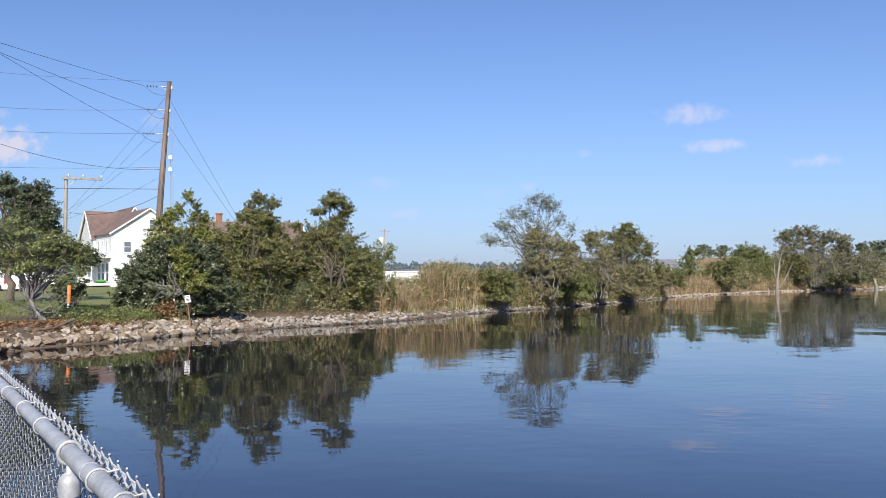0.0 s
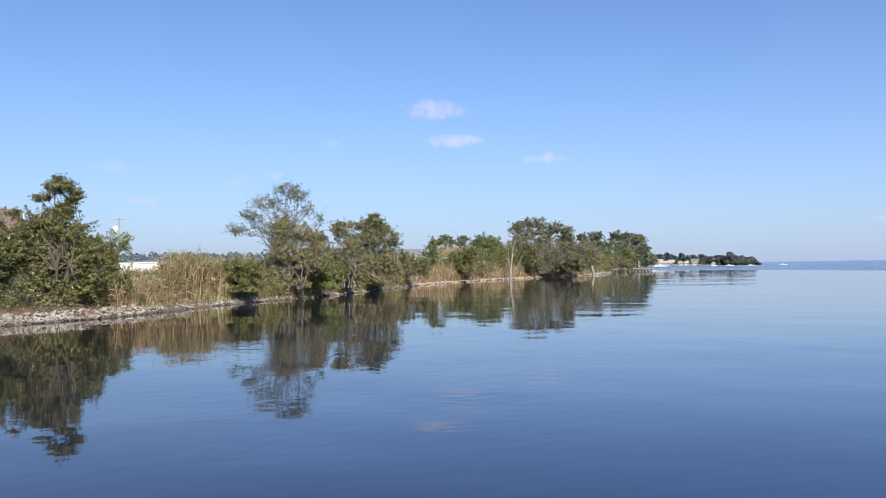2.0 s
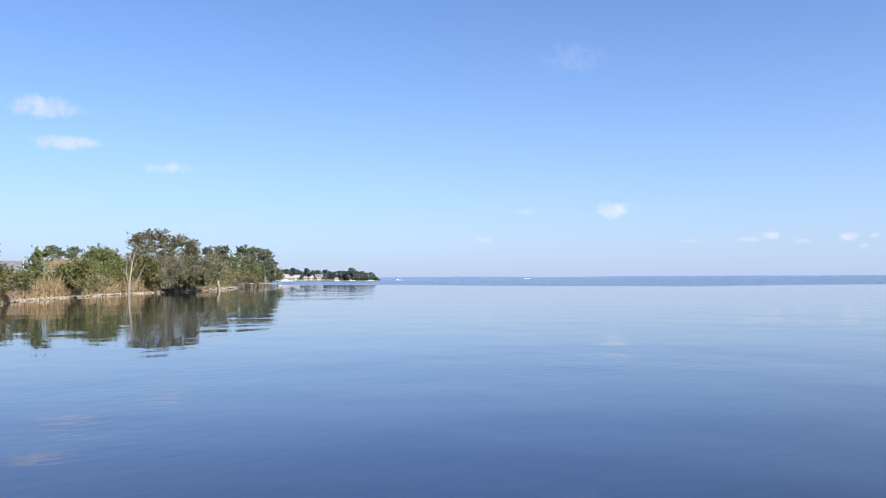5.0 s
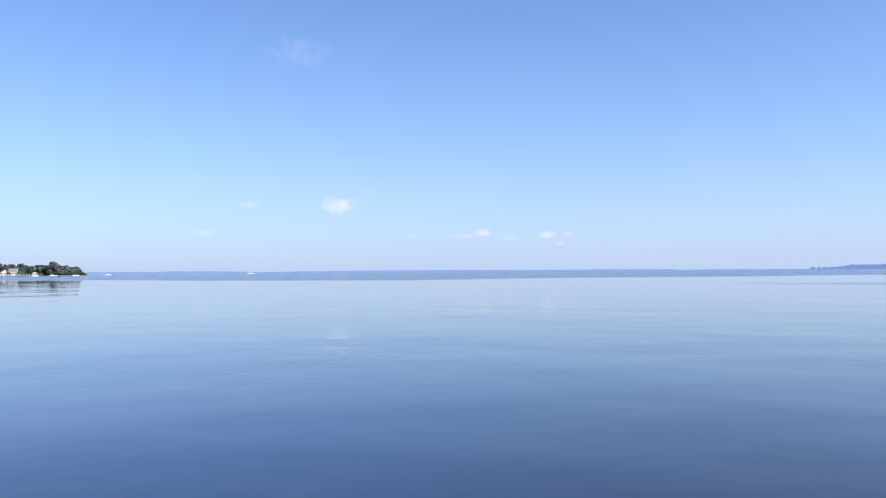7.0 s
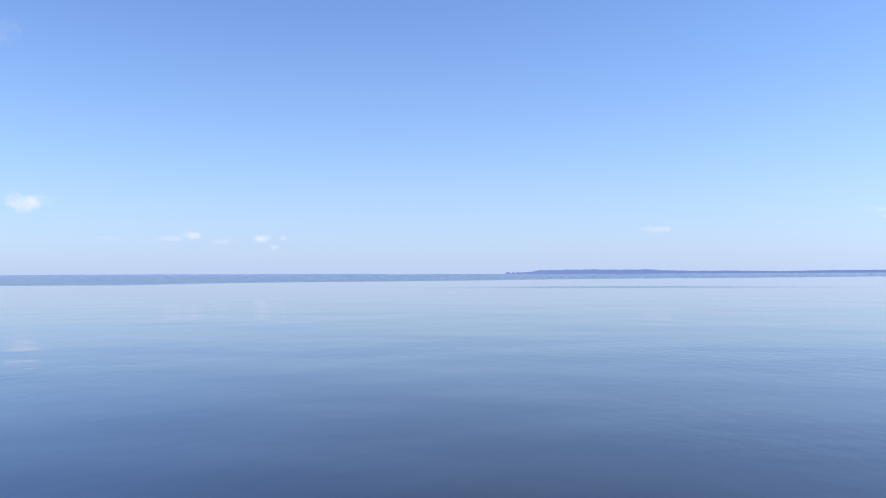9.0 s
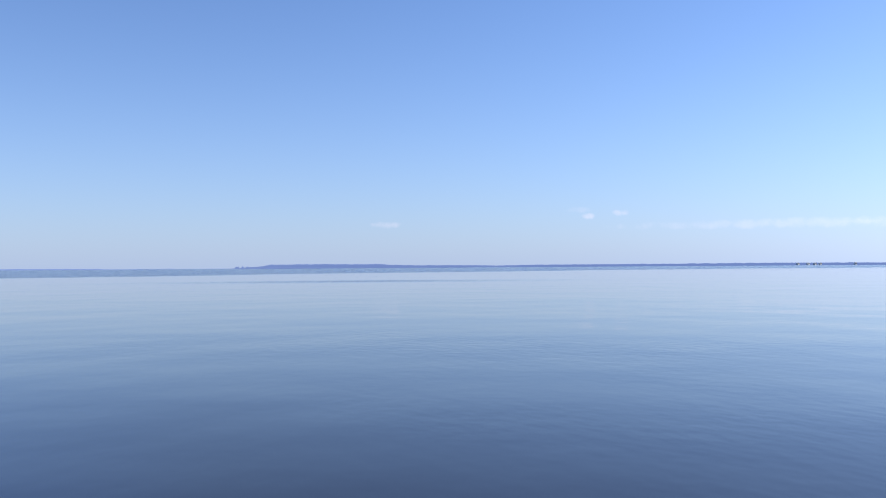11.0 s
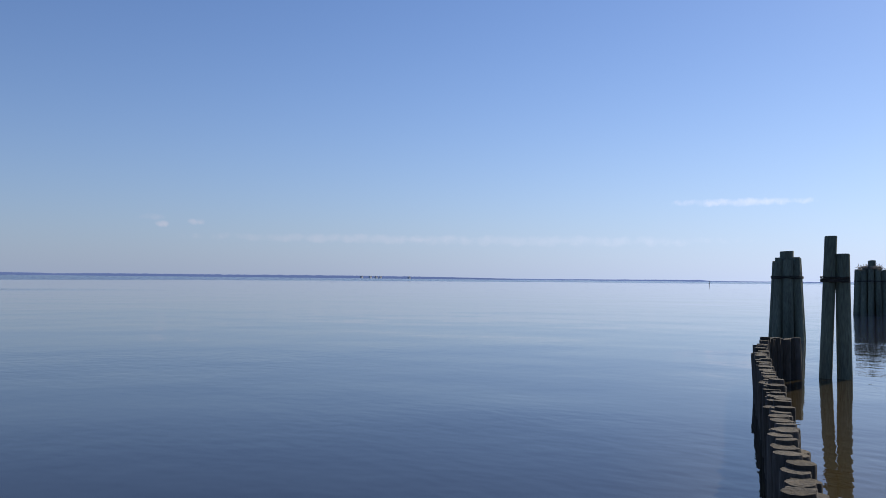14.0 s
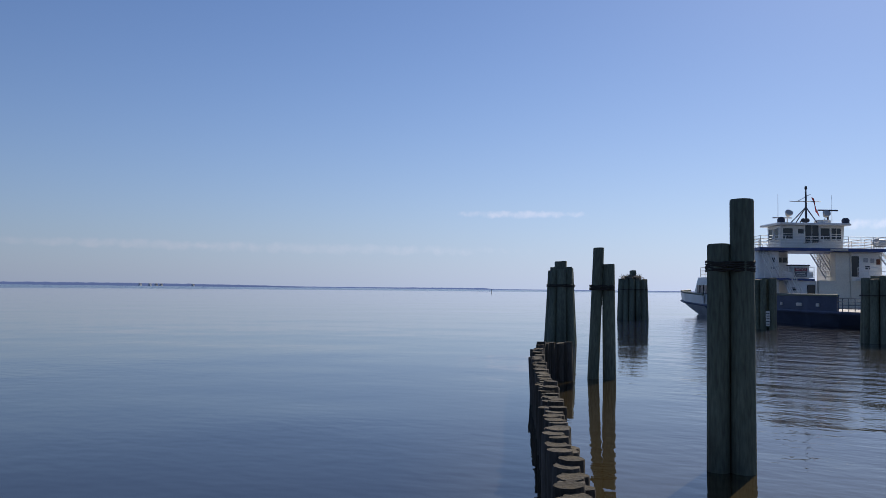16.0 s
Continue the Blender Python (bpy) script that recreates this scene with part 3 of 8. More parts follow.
    c = c + w * (t * long)[:, None] + rng.normal(size=c.shape) * (spread * 0.30 * (1.1 - 0.75 * np.abs(t)))[:, None] * (1, 1, 0.7)
    above = c[:, 2] > 0.02
    tagged(part("crown", leaf_mesh("crown", c[above], size, rng, up, narrow, np.repeat(outs, count, 0)[above]), leaf, base), kind="stuff")
    part("trunk", wood, BARK_TWIG if stems >= 5 else bark, base)
    if fine.v:
        tagged(part("twig_work", fine, bark, base), kind="stuff")
    return base

# ---- water and land ----

SHORE = [
    (-15.6, 23.2), (-14.6, 27.0), (-14.5, 29.1), (-13.9, 30.5), (-12.7, 32.0), (-11.2, 36.4), (-8.5, 40.6), (-4.4, 45.0), (-1.9, 48.8),
    (1.4, 56.0), (5.0, 61.6), (9.4, 67.5), (15.8, 78.6), (22.1, 90.1), (30.9, 106.9), (40.2, 119.5), (56.0, 140.0), (72.0, 157.5),
    (88.0, 171.0), (112.0, 205.0), (150.0, 262.0), (190.0, 322.0), (222.0, 366.0), (205.0, 420.0), (240.0, 560.0),
]
SAND_END = 186.0
INLAND = Vector((-0.82, 0.57))


def along_shore(step):
    """Points every step metres along the waterline, with their run."""
    pts, run, carry = [], 0.0, 0.0
    for (x0, y0), (x1, y1) in zip(SHORE, SHORE[1:]):
        length = math.hypot(x1 - x0, y1 - y0)
        s = carry
        while s < length:
            k = s / length
            pts.append((x0 + (x1 - x0) * k, y0 + (y1 - y0) * k, run + s))
            s += step
        carry, run = s - length, run + length
    return pts


def wobble(s, k=1.0):
    return 0.35 * noise.noise((s * 0.31 * k, 3.1, 0.0)) + 0.2 * noise.noise((s * 0.9 * k, 7.7, 0.0))


def land_height(d):
    """The land's height d metres in from the waterline."""
    return float(np.interp(d, [-6, 0, 0.9, 2.2, 5, 15, 40, 100, 300, 1500], [-2.2, -0.05, 0.42, 0.8, 1.0, 1.2, 1.45, 1.75, 2.0, 2.2]))


def build_land():
    g = Geo()
    rows = along_shore(1.5)[:140] + [p for p in along_shore(1.5)[140:]][::6]
    steps = (-6, -1.5, 0.0, 0.5, 0.9, 1.5, 2.2, 3.5, 5, 8, 15, 25, 40, 70, 100, 180, 300, 800, 1500, 3800)
    verts = []
    for x, y, s in rows:
        for d in steps:
            w = wobble(s) if -2 < d < 8 else 0
            z = land_height(d) * (0.55 if s > 85 and 0 < d < 3 else 1.0) + (0.12 * noise.noise((x * 0.5 + d, y * 0.5, d * 0.3)) if 0.4 < d < 200 else 0)
            verts.append((x + INLAND.x * (d + w), y + INLAND.y * (d + w), z))
    k = len(steps)
    g.put(verts, [(i * k + j, (i + 1) * k + j, (i + 1) * k + j + 1, i * k + j + 1) for i in range(len(rows) - 1) for j in range(k - 1)], True)
    for i, f in enumerate(g.f):
        j = i % (k - 1)
        far = rows[i // (k - 1)][2] > 82
        g.slot[i] = (1 if far and j < 4 and rows[i // (k - 1)][2] < SAND_END else 2) if j < (6 if far else 8) else 0
    tagged(part("ground", g, [GRASS_GROUND, SAND, SOIL]), "low grassy river bank with a sandy stony edge", "ground", kind="structure")


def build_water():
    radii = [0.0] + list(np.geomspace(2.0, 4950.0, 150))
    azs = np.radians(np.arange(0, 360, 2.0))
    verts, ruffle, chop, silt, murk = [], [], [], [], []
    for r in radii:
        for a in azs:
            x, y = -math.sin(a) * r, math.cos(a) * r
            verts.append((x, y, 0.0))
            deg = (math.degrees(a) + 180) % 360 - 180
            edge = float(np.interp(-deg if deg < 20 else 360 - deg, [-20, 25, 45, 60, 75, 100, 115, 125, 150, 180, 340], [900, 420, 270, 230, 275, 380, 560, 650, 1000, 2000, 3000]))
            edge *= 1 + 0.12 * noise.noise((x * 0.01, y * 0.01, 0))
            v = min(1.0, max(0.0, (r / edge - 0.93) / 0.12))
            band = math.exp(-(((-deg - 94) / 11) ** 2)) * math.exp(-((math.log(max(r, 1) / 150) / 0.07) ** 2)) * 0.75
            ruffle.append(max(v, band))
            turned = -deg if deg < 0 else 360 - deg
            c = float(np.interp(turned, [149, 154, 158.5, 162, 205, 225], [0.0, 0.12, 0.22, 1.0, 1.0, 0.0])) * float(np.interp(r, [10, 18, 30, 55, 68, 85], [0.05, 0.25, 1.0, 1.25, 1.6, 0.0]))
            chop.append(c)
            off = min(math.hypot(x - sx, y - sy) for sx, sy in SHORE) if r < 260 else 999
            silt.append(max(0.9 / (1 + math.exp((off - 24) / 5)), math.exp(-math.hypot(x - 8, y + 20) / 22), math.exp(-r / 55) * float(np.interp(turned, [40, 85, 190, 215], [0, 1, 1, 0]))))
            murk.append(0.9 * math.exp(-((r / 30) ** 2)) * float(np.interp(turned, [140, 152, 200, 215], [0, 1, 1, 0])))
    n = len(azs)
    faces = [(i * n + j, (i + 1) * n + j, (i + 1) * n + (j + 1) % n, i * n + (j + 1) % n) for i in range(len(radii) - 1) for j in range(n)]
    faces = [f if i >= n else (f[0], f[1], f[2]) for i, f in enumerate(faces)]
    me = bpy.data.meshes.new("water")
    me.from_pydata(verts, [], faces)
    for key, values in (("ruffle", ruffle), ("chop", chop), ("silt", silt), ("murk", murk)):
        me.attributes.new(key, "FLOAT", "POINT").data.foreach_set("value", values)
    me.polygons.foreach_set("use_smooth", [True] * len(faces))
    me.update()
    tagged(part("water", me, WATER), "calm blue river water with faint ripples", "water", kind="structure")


# the quay under the camera: its fence line runs along FENCE_WAY, just inside the edge
FENCE_FOOT, FENCE_WAY, DECK_Z = Vector((-0.78, 1.71)), Vector((-0.556, 0.831)), 0.85
FENCE_SIDE = Vector((-0.831, -0.556))


def build_quay():
    out = -FENCE_SIDE * 0.25
    a = FENCE_FOOT + FENCE_WAY * -2.75 + out
    b = FENCE_FOOT + FENCE_WAY * 26.5 + out
    c, d = b + FENCE_SIDE * 30, a + FENCE_SIDE * 30
    g = Geo().prism([(p.x, p.y) for p in (a, b, c, d)], -2.0, DECK_Z)
    tagged(part("quay", g, QUAY), "plain concrete quay deck behind the fence", "quay", kind="structure")


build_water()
build_land()
build_quay()

# ---- piles, dolphins and the pile wall ----


def pile_mesh(r, height, rng, below=1.5, slant=0.03, sides=14):
    """An upright timber pile, foot below the water, with an uneven sawn top. Its origin is at the waterline."""
    g = Geo()
    zs = [-below, 0.0, height * 0.5, height - 0.03, height]
    rr = [r * 1.06, r * 1.03, r, r * 0.98, r * 0.94]
    tilt = rng.normal(size=2) * slant
    verts = []
    wob = 1 + rng.normal(size=sides) * 0.025
    for z, q in zip(zs, rr):
        for k in range(sides):
            a = 2 * math.pi * k / sides
            x, y = math.cos(a) * q * wob[k], math.sin(a) * q * wob[k]
            verts.append((x, y, z + (tilt[0] * x + tilt[1] * y) * 3 * (z > height * 0.6)))
    faces = [(i * sides + k, i * sides + (k + 1) % sides, (i + 1) * sides + (k + 1) % sides, (i + 1) * sides + k) for i in range(4) for k in range(sides)]
    g.put(verts, faces, True)
    g.put(verts[-sides:], [tuple(range(sides))], False, 1)
    return g.mesh("timber_post")


def lashing(radius_x, radius_y, z, turns, r=0.015, rng=None):
    """Wire rope wound round a group of piles."""
    g = Geo()
    for i in range(turns):
        ring = []
        for k in range(25):
            a = 2 * math.pi * k / 24
            ring.append((math.cos(a) * radius_x, math.sin(a) * radius_y, z + i * r * 2.0 + rng.normal() * 0.008))
        ring[-1] = ring[0]
        g.tube(ring, [r] * 25, 6, caps=False)
    return g


def pile_group(name, az, d, label, piles, band_z, band, turns, seed, mat=PILE, group=""):
    """piles: (x, y, radius, height, lean x, lean y) in metres; x to the right as seen from the quay, y away."""
    rng = np.random.default_rng(seed)
    base = thing(name, bearing(az, d), label, "dolphin", group, turn=az)
    for x, y, r, h, lx, ly in piles:
        me = pile_mesh(r, h, rng)
        part("timber_post", me, [mat, ENDGRAIN], base, at=Matrix.Translation((x, y, 0)) @ Euler((-ly, lx, 0)).to_matrix().to_4x4() @ pose(0, 0, 0, 0, 0, rng.uniform(0, 360)))
    if turns:
        part("cable_band", lashing(band[0], band[1], band_z, turns, rng=rng), CABLE, base, "dark wire rope lashing")
    return base


def ring_of_piles(count, radius, r, h, rng, lean=0.03, centre=True, centre_h=0.0):
    out = []
    for k in range(count):
        a = 2 * math.pi * k / count + 0.3
        x, y = math.cos(a) * radius, math.sin(a) * radius
        out.append((x, y, r * rng.uniform(0.92, 1.08), h * rng.uniform(0.975, 1.02), -math.cos(a) * lean, math.sin(a) * -lean))
    if centre:
        out.append((0, 0, r * 1.3, h + centre_h, 0, 0))
    return out


rng5 = np.random.default_rng(5)
pile_group("mooring_dolphin", -162.95, 12.25, "tall pair of dark green-black timber piles lashed with cable", [(-0.165, 0, 0.156, 3.17, 0.002, 0), (0.17, 0.02, 0.170, 3.80, -0.003, 0)], 2.80, (0.326, 0.172), 5, 51, group="mooring dolphins")
pile_group("mooring_dolphin", -154.65, 23.85, "leaning pair of dark timber piles lashed with cable", [(-0.24, 0, 0.155, 3.72, 0.040, 0), (0.22, 0.05, 0.18, 3.25, -0.012, 0)], 2.52, (0.345, 0.185), 5, 52, group="mooring dolphins")
pile_group("mooring_dolphin", -151.87, 39.0, "cluster of dark timber piles with a taller king pile", ring_of_piles(7, 0.56, 0.215, 3.5, rng5, 0.05, True, 0.35), 2.66, (0.655, 0.655), 4, 53, group="mooring dolphins")
pile_group("mooring_dolphin", -156.71, 74.0, "round cluster of dark timber piles topped by a twig nest", ring_of_piles(13, 1.14, 0.23, 3.5, rng5, 0.03, True, 0.75) + ring_of_piles(6, 0.5, 0.22, 3.75, rng5, 0.0, False), 2.6, (1.29, 1.29), 3, 54, group="mooring dolphins")
pile_group("mooring_dolphin", -172.0, 47.6, "thick cluster of dark timber piles beside the ferry", ring_of_piles(13, 1.0, 0.21, 3.3, rng5, 0.02, True, 0.1) + ring_of_piles(6, 0.5, 0.22, 3.35, rng5, 0.0, False), 2.4, (1.22, 1.22), 2, 55, group="mooring dolphins")
gauge = pile_group("mooring_dolphin", -165.1, 60.5, "cluster of dark timber piles with a white gauge board", ring_of_piles(6, 0.55, 0.20, 3.45, rng5, 0.0, True, 0.0), 2.4, (0.74, 0.74), 1, 56, group="mooring dolphins")
board = Geo().box((0.15, -0.79, 0.75), (0.26, 0.04, 1.0), bevel=0.01)
for k in range(5):
    board.box((0.15, -0.815, 0.38 + k * 0.18), (0.20, 0.012, 0.05), slot=1)
part("gauge_board", board, [WHITE, SIGN_DARK], gauge, "white gauge board with dark marks")


def twig_nest():
    rng = np.random.default_rng(57)
    base = thing("bird_nest", bearing(-156.71, 74.0, 3.55), "loose nest of dry twigs on the pile cluster", "nest", turn=-156.7)
    g = Geo()
    for _ in range(150):
        a, r = rng.uniform(0, 6.28), rng.uniform(0.35, 1.05)
        p = Vector((math.cos(a) * r, math.sin(a) * r, 0.03 + rng.uniform(0, 0.32) * (1.1 - r * 0.6)))
        d = Vector((-math.sin(a), math.cos(a), rng.normal() * 0.25)) + Vector(rng.normal(size=3)) * 0.5
        d.normalize()
        g.rod(p - d * 0.3, p + d * 0.3, 0.014, 3)
    part("twigs", g, BARK_GREY, base)


twig_nest()


def build_pile_wall():
    """A wall of short piles that curves out from the quay, then turns at its outer end."""
    rng = np.random.default_rng(58)
    wall = tagged(new("pile_wall"), "old curved wall of short weathered timber piles", "pile wall", kind="structure")
    line = [Vector(p) for p in ((1.05, -1.6), (1.75, -3.2), (3.01, -5.88), (3.76, -7.14), (4.25, -7.93), (5.33, -9.77), (6.68, -12.04), (7.65, -13.61), (9.29, -16.32), (10.75, -18.85), (11.0, -19.6), (11.0, -20.2), (10.75, -20.6))]
    pts, left = [], 0.0
    for a, b in zip(line, line[1:]):
        length = (b - a).length
        s = left
        while s < length:
            pts.append(a.lerp(b, s / length))
            s += 0.172
        left = s - length
    meshes = [pile_mesh(rng.uniform(0.108, 0.128), 0.95, rng, slant=0.007) for _ in range(10)]
    for me in meshes:
        me.materials.append(PILE_OLD), me.materials.append(ENDGRAIN)
    for i, p in enumerate(pts):
        outer = p.y < -19.2
        ahead = (pts[min(i + 1, len(pts) - 1)] - pts[max(i - 1, 0)]).normalized()
        side = (0.028 if i % 2 else -0.028) + rng.normal() * 0.014
        dz = rng.normal() * 0.026 + (0.10 if outer else 0.0)
        m = Matrix.Translation((p.x - ahead.y * side, p.y + ahead.x * side, dz)) @ Euler((rng.normal() * 0.02, rng.normal() * 0.02, rng.uniform(0, 6.28))).to_matrix().to_4x4()
        part("timber_post", meshes[i % 10], None, wall, at=m)


build_pile_wall()

# ---- trees and shrubs along the bank ----

tree("oak_tree", (27.69, 50.0, 1.20), "dark green oak with a broad open crown behind the bank", "tree", [(-0.38, -0.24, 6.16, 0.75, 0.64, 0.67, 2), (0.27, -0.05, 5.25, 0.81, 0.69, 0.73, 2), (1.13, 0.17, 5.86, 0.92, 0.78, 0.61, 3), (1.72, -0.15, 4.76, 0.59, 0.50, 0.61, 2), (0.54, 0.00, 4.24, 1.35, 1.14, 0.79, 3), (1.94, 0.11, 3.85, 0.43, 0.37, 0.43, 1), (-0.27, -0.21, 3.33, 1.08, 0.92, 0.85, 2), (1.35, 0.07, 3.12, 1.08, 0.92, 0.61, 2), (-1.40, 0.26, 5.61, 0.81, 0.69, 1.06, 2), (2.64, 1.20, 2.75, 1.18, 1.01, 0.79, 3), (3.90, 1.60, 2.42, 0.75, 0.64, 0.61, 2), (0.27, 0.80, 2.21, 1.29, 1.10, 0.73, 3)], LEAF_MYRTLE, BARK, clumps=1274, per=43, size=0.117, spread=0.33, trunk=0.22, seed=11, twigs=0.8)
tree("leaning_tree", (25.42, 36.0, 0.45), "small leaning tree with tiered green leaves and a pale bare trunk", "tree", [(-1.05, -0.22, 3.77, 0.69, 0.58, 0.22, 2), (0.06, -0.05, 3.54, 0.77, 0.65, 0.25, 3), (0.77, 0.12, 3.21, 0.61, 0.51, 0.27, 2), (-0.65, -0.23, 3.21, 0.91, 0.77, 0.27, 3), (-1.45, 0.00, 2.98, 0.61, 0.51, 0.31, 2), (0.40, 0.22, 2.76, 0.85, 0.72, 0.22, 3), (-0.44, -0.15, 2.58, 0.81, 0.69, 0.20, 2), (-1.25, 0.04, 2.43, 0.61, 0.51, 0.20, 1.5), (1.17, 0.12, 2.87, 0.36, 0.31, 0.31, 1.5), (0.97, -0.05, 2.27, 0.36, 0.31, 0.18, 0.8), (-1.55, 0.07, 4.10, 0.56, 0.48, 0.31, 2), (0.16, -0.14, 2.05, 0.44, 0.38, 0.16, 0.25)], LEAF_GREEN, BARK_TWIG, clumps=564, per=20, size=0.090, spread=0.21, trunk=0.13, stems=2, seed=12, lean=(-0.75, 0.2), fork=0.30, twigs=0.9, bare=[(-1.75, -0.36, 1.42), (-1.45, -0.24, 0.79), (-2.06, -0.12, 1.09), (-0.65, 0.00, 1.42), (0.56, 0.12, 1.42), (0.87, 0.24, 0.86), (0.36, 0.36, 1.76), (-1.25, -0.36, 1.53), (-0.44, -0.24, 0.86), (1.17, -0.12, 1.31)])
tree("wax_myrtle_bush", (18.00, 40.5, 0.75), "large dense dark green wax myrtle bush above the rocks", "bush", [(-1.91, -0.22, 1.53, 0.70, 0.60, 0.95, 5.1), (-2.37, -0.02, 0.74, 0.30, 0.26, 0.48, 1.7), (-1.08, 0.17, 2.33, 0.91, 0.77, 0.85, 6.8), (-0.03, -0.29, 3.12, 1.13, 0.96, 0.66, 4), (0.98, 0.00, 2.33, 1.01, 0.86, 0.95, 6.8), (-0.28, 0.37, 1.27, 1.46, 1.24, 1.01, 8.5), (1.74, -0.17, 1.27, 0.91, 0.77, 0.95, 6.8), (2.54, 0.03, 0.69, 0.45, 0.38, 0.58, 3.4), (1.36, 0.22, 2.86, 0.70, 0.60, 0.58, 2), (-1.53, -0.12, 0.47, 0.91, 0.77, 0.42, 3.4), (0.73, 0.15, 0.34, 1.21, 1.03, 0.37, 3.4)], LEAF_MYRTLE, BARK, clumps=1750, per=59, size=0.099, spread=0.25, trunk=0.12, stems=5, twigs=0.3, seed=14)
tree("poplar_shrub", (17.50, 42.5, 0.90), "tall yellow-green shrub tree rising out of the bush", "tree", [(-0.93, -0.22, 3.93, 0.69, 0.59, 0.78, 3), (0.13, -0.06, 3.54, 1.01, 0.86, 0.67, 4), (-0.66, 0.07, 4.66, 0.35, 0.29, 0.39, 1), (0.21, -0.07, 5.55, 0.27, 0.23, 0.33, 0.5), (-0.19, 0.00, 4.94, 0.24, 0.20, 0.33, 0.5), (0.98, 0.12, 4.10, 0.48, 0.41, 0.67, 2), (1.51, -0.08, 3.54, 0.40, 0.34, 0.50, 1.5), (0.53, 0.03, 4.52, 0.40, 0.34, 0.47, 1), (-1.46, 0.15, 3.26, 0.48, 0.41, 0.50, 1.5), (0.56, -0.02, 5.21, 0.13, 0.11, 0.25, 0.2)], LEAF_YELLOW, BARK_GREY, clumps=752, per=32, size=0.090, spread=0.20, trunk=0.10, stems=4, twigs=0.9, seed=15)
tree("bank_tree", (12.73, 44.5, 0.90), "olive green tree tangled with brown vines on the bank", "tree", [(0.00, -0.15, 5.77, 0.47, 0.40, 0.33, 0.9), (0.79, -0.02, 5.47, 0.38, 0.32, 0.39, 0.7), (-0.44, 0.10, 4.99, 0.52, 0.44, 0.45, 1.5), (0.29, -0.19, 4.63, 0.76, 0.64, 0.57, 3), (-0.73, 0.00, 3.74, 0.76, 0.64, 0.72, 3), (0.44, 0.27, 3.44, 1.05, 0.89, 0.80, 4), (-0.15, -0.27, 2.25, 1.40, 1.19, 0.83, 4), (-0.87, 0.01, 4.75, 0.20, 0.17, 0.24, 0.3), (1.02, 0.10, 4.28, 0.32, 0.27, 0.39, 0.6), (-0.44, -0.16, 1.06, 1.22, 1.04, 0.78, 3), (1.16, 0.08, 2.55, 0.64, 0.54, 0.83, 2)], LEAF_OLIVE, BARK, clumps=1330, per=39, size=0.090, spread=0.21, trunk=0.13, stems=4, twigs=0.9, seed=16)
tree("tall_bank_tree", (7.28, 47.0, 0.90), "tall olive and green tree with an uneven crown", "tree", [(-0.25, -0.24, 5.98, 0.76, 0.65, 0.48, 2.2), (0.48, -0.03, 5.44, 0.51, 0.43, 0.42, 1.3), (-1.05, 0.08, 5.37, 0.44, 0.38, 0.29, 0.8), (0.00, -0.15, 4.67, 0.57, 0.49, 0.54, 2), (-0.70, 0.00, 4.06, 0.70, 0.59, 0.48, 2), (-1.68, 0.21, 3.51, 0.83, 0.70, 0.64, 2.5), (0.06, -0.16, 3.51, 0.83, 0.70, 0.70, 3), (-2.16, 0.07, 2.43, 1.14, 0.97, 0.90, 4), (-0.57, 0.43, 2.30, 1.37, 1.16, 1.02, 5), (0.86, -0.12, 2.23, 0.95, 0.81, 0.90, 3), (-1.21, 0.23, 1.02, 1.78, 1.51, 0.90, 4), (1.33, -0.26, 1.27, 0.83, 0.70, 1.02, 3), (0.38, -0.08, 0.63, 1.33, 1.13, 0.64, 3), (-2.41, 0.07, 4.48, 0.38, 0.32, 0.29, 0.5)], LEAF_OLIVE, BARK, clumps=1750, per=40, size=0.090, spread=0.22, trunk=0.16, stems=4, twigs=0.9, seed=17)
tree("shoulder_bush", (4.95, 49.0, 0.80), "green bush overhanging the rocky edge", "bush", [(-0.60, -0.19, 3.03, 0.60, 0.51, 0.57, 1.5), (0.07, -0.04, 2.03, 0.67, 0.57, 0.87, 4.25), (-0.27, 0.19, 0.89, 1.00, 0.85, 0.80, 5.1), (0.90, -0.14, 0.82, 0.53, 0.45, 0.67, 2.55)], LEAF_OLIVE, BARK, clumps=700, per=40, size=0.090, spread=0.21, trunk=0.09, stems=4, twigs=0.6, seed=18)
tree("round_dark_bush", (-3.69, 60.5, 0.75), "round dark green bush among the reeds", "bush", [(0.00, -0.39, 1.33, 1.24, 1.06, 0.91, 6.8), (-0.66, -0.05, 1.74, 0.83, 0.70, 0.70, 3.4), (0.79, 0.14, 1.49, 0.74, 0.63, 0.75, 3.4), (0.08, -0.34, 0.33, 1.32, 1.13, 0.70, 5.1)], LEAF_OLIVE, BARK, clumps=770, per=40, size=0.108, spread=0.23, trunk=0.09, stems=4, twigs=0.3, seed=20)
tree("sparse_tree", (-6.50, 68.0, 0.90), "tall half-bare tree with fine grey twigs and thin leaves", "tree", [(0.23, -0.44, 7.95, 1.38, 1.18, 0.65, 2), (1.15, -0.06, 7.48, 1.01, 0.86, 0.65, 2), (-1.38, 0.30, 6.88, 1.57, 1.33, 0.74, 2.5), (-2.77, -0.28, 5.86, 1.11, 0.94, 0.56, 1.5), (-3.69, 0.00, 4.70, 1.01, 0.86, 0.65, 1.5), (-1.84, 0.35, 4.93, 1.38, 1.18, 0.93, 2), (0.23, -0.30, 5.86, 1.57, 1.33, 1.39, 3), (1.84, 0.04, 6.32, 0.65, 0.55, 0.93, 1), (-0.46, 0.44, 4.00, 1.38, 1.18, 0.84, 2), (2.77, -0.08, 5.63, 0.65, 0.55, 0.74, 0.7)], LEAF_PINE, BARK_TWIG, clumps=1300, per=4.6, size=0.13, spread=0.30, trunk=0.20, stems=3, twigs=1.0, seed=21, fork=0.25, twig_r=0.013)
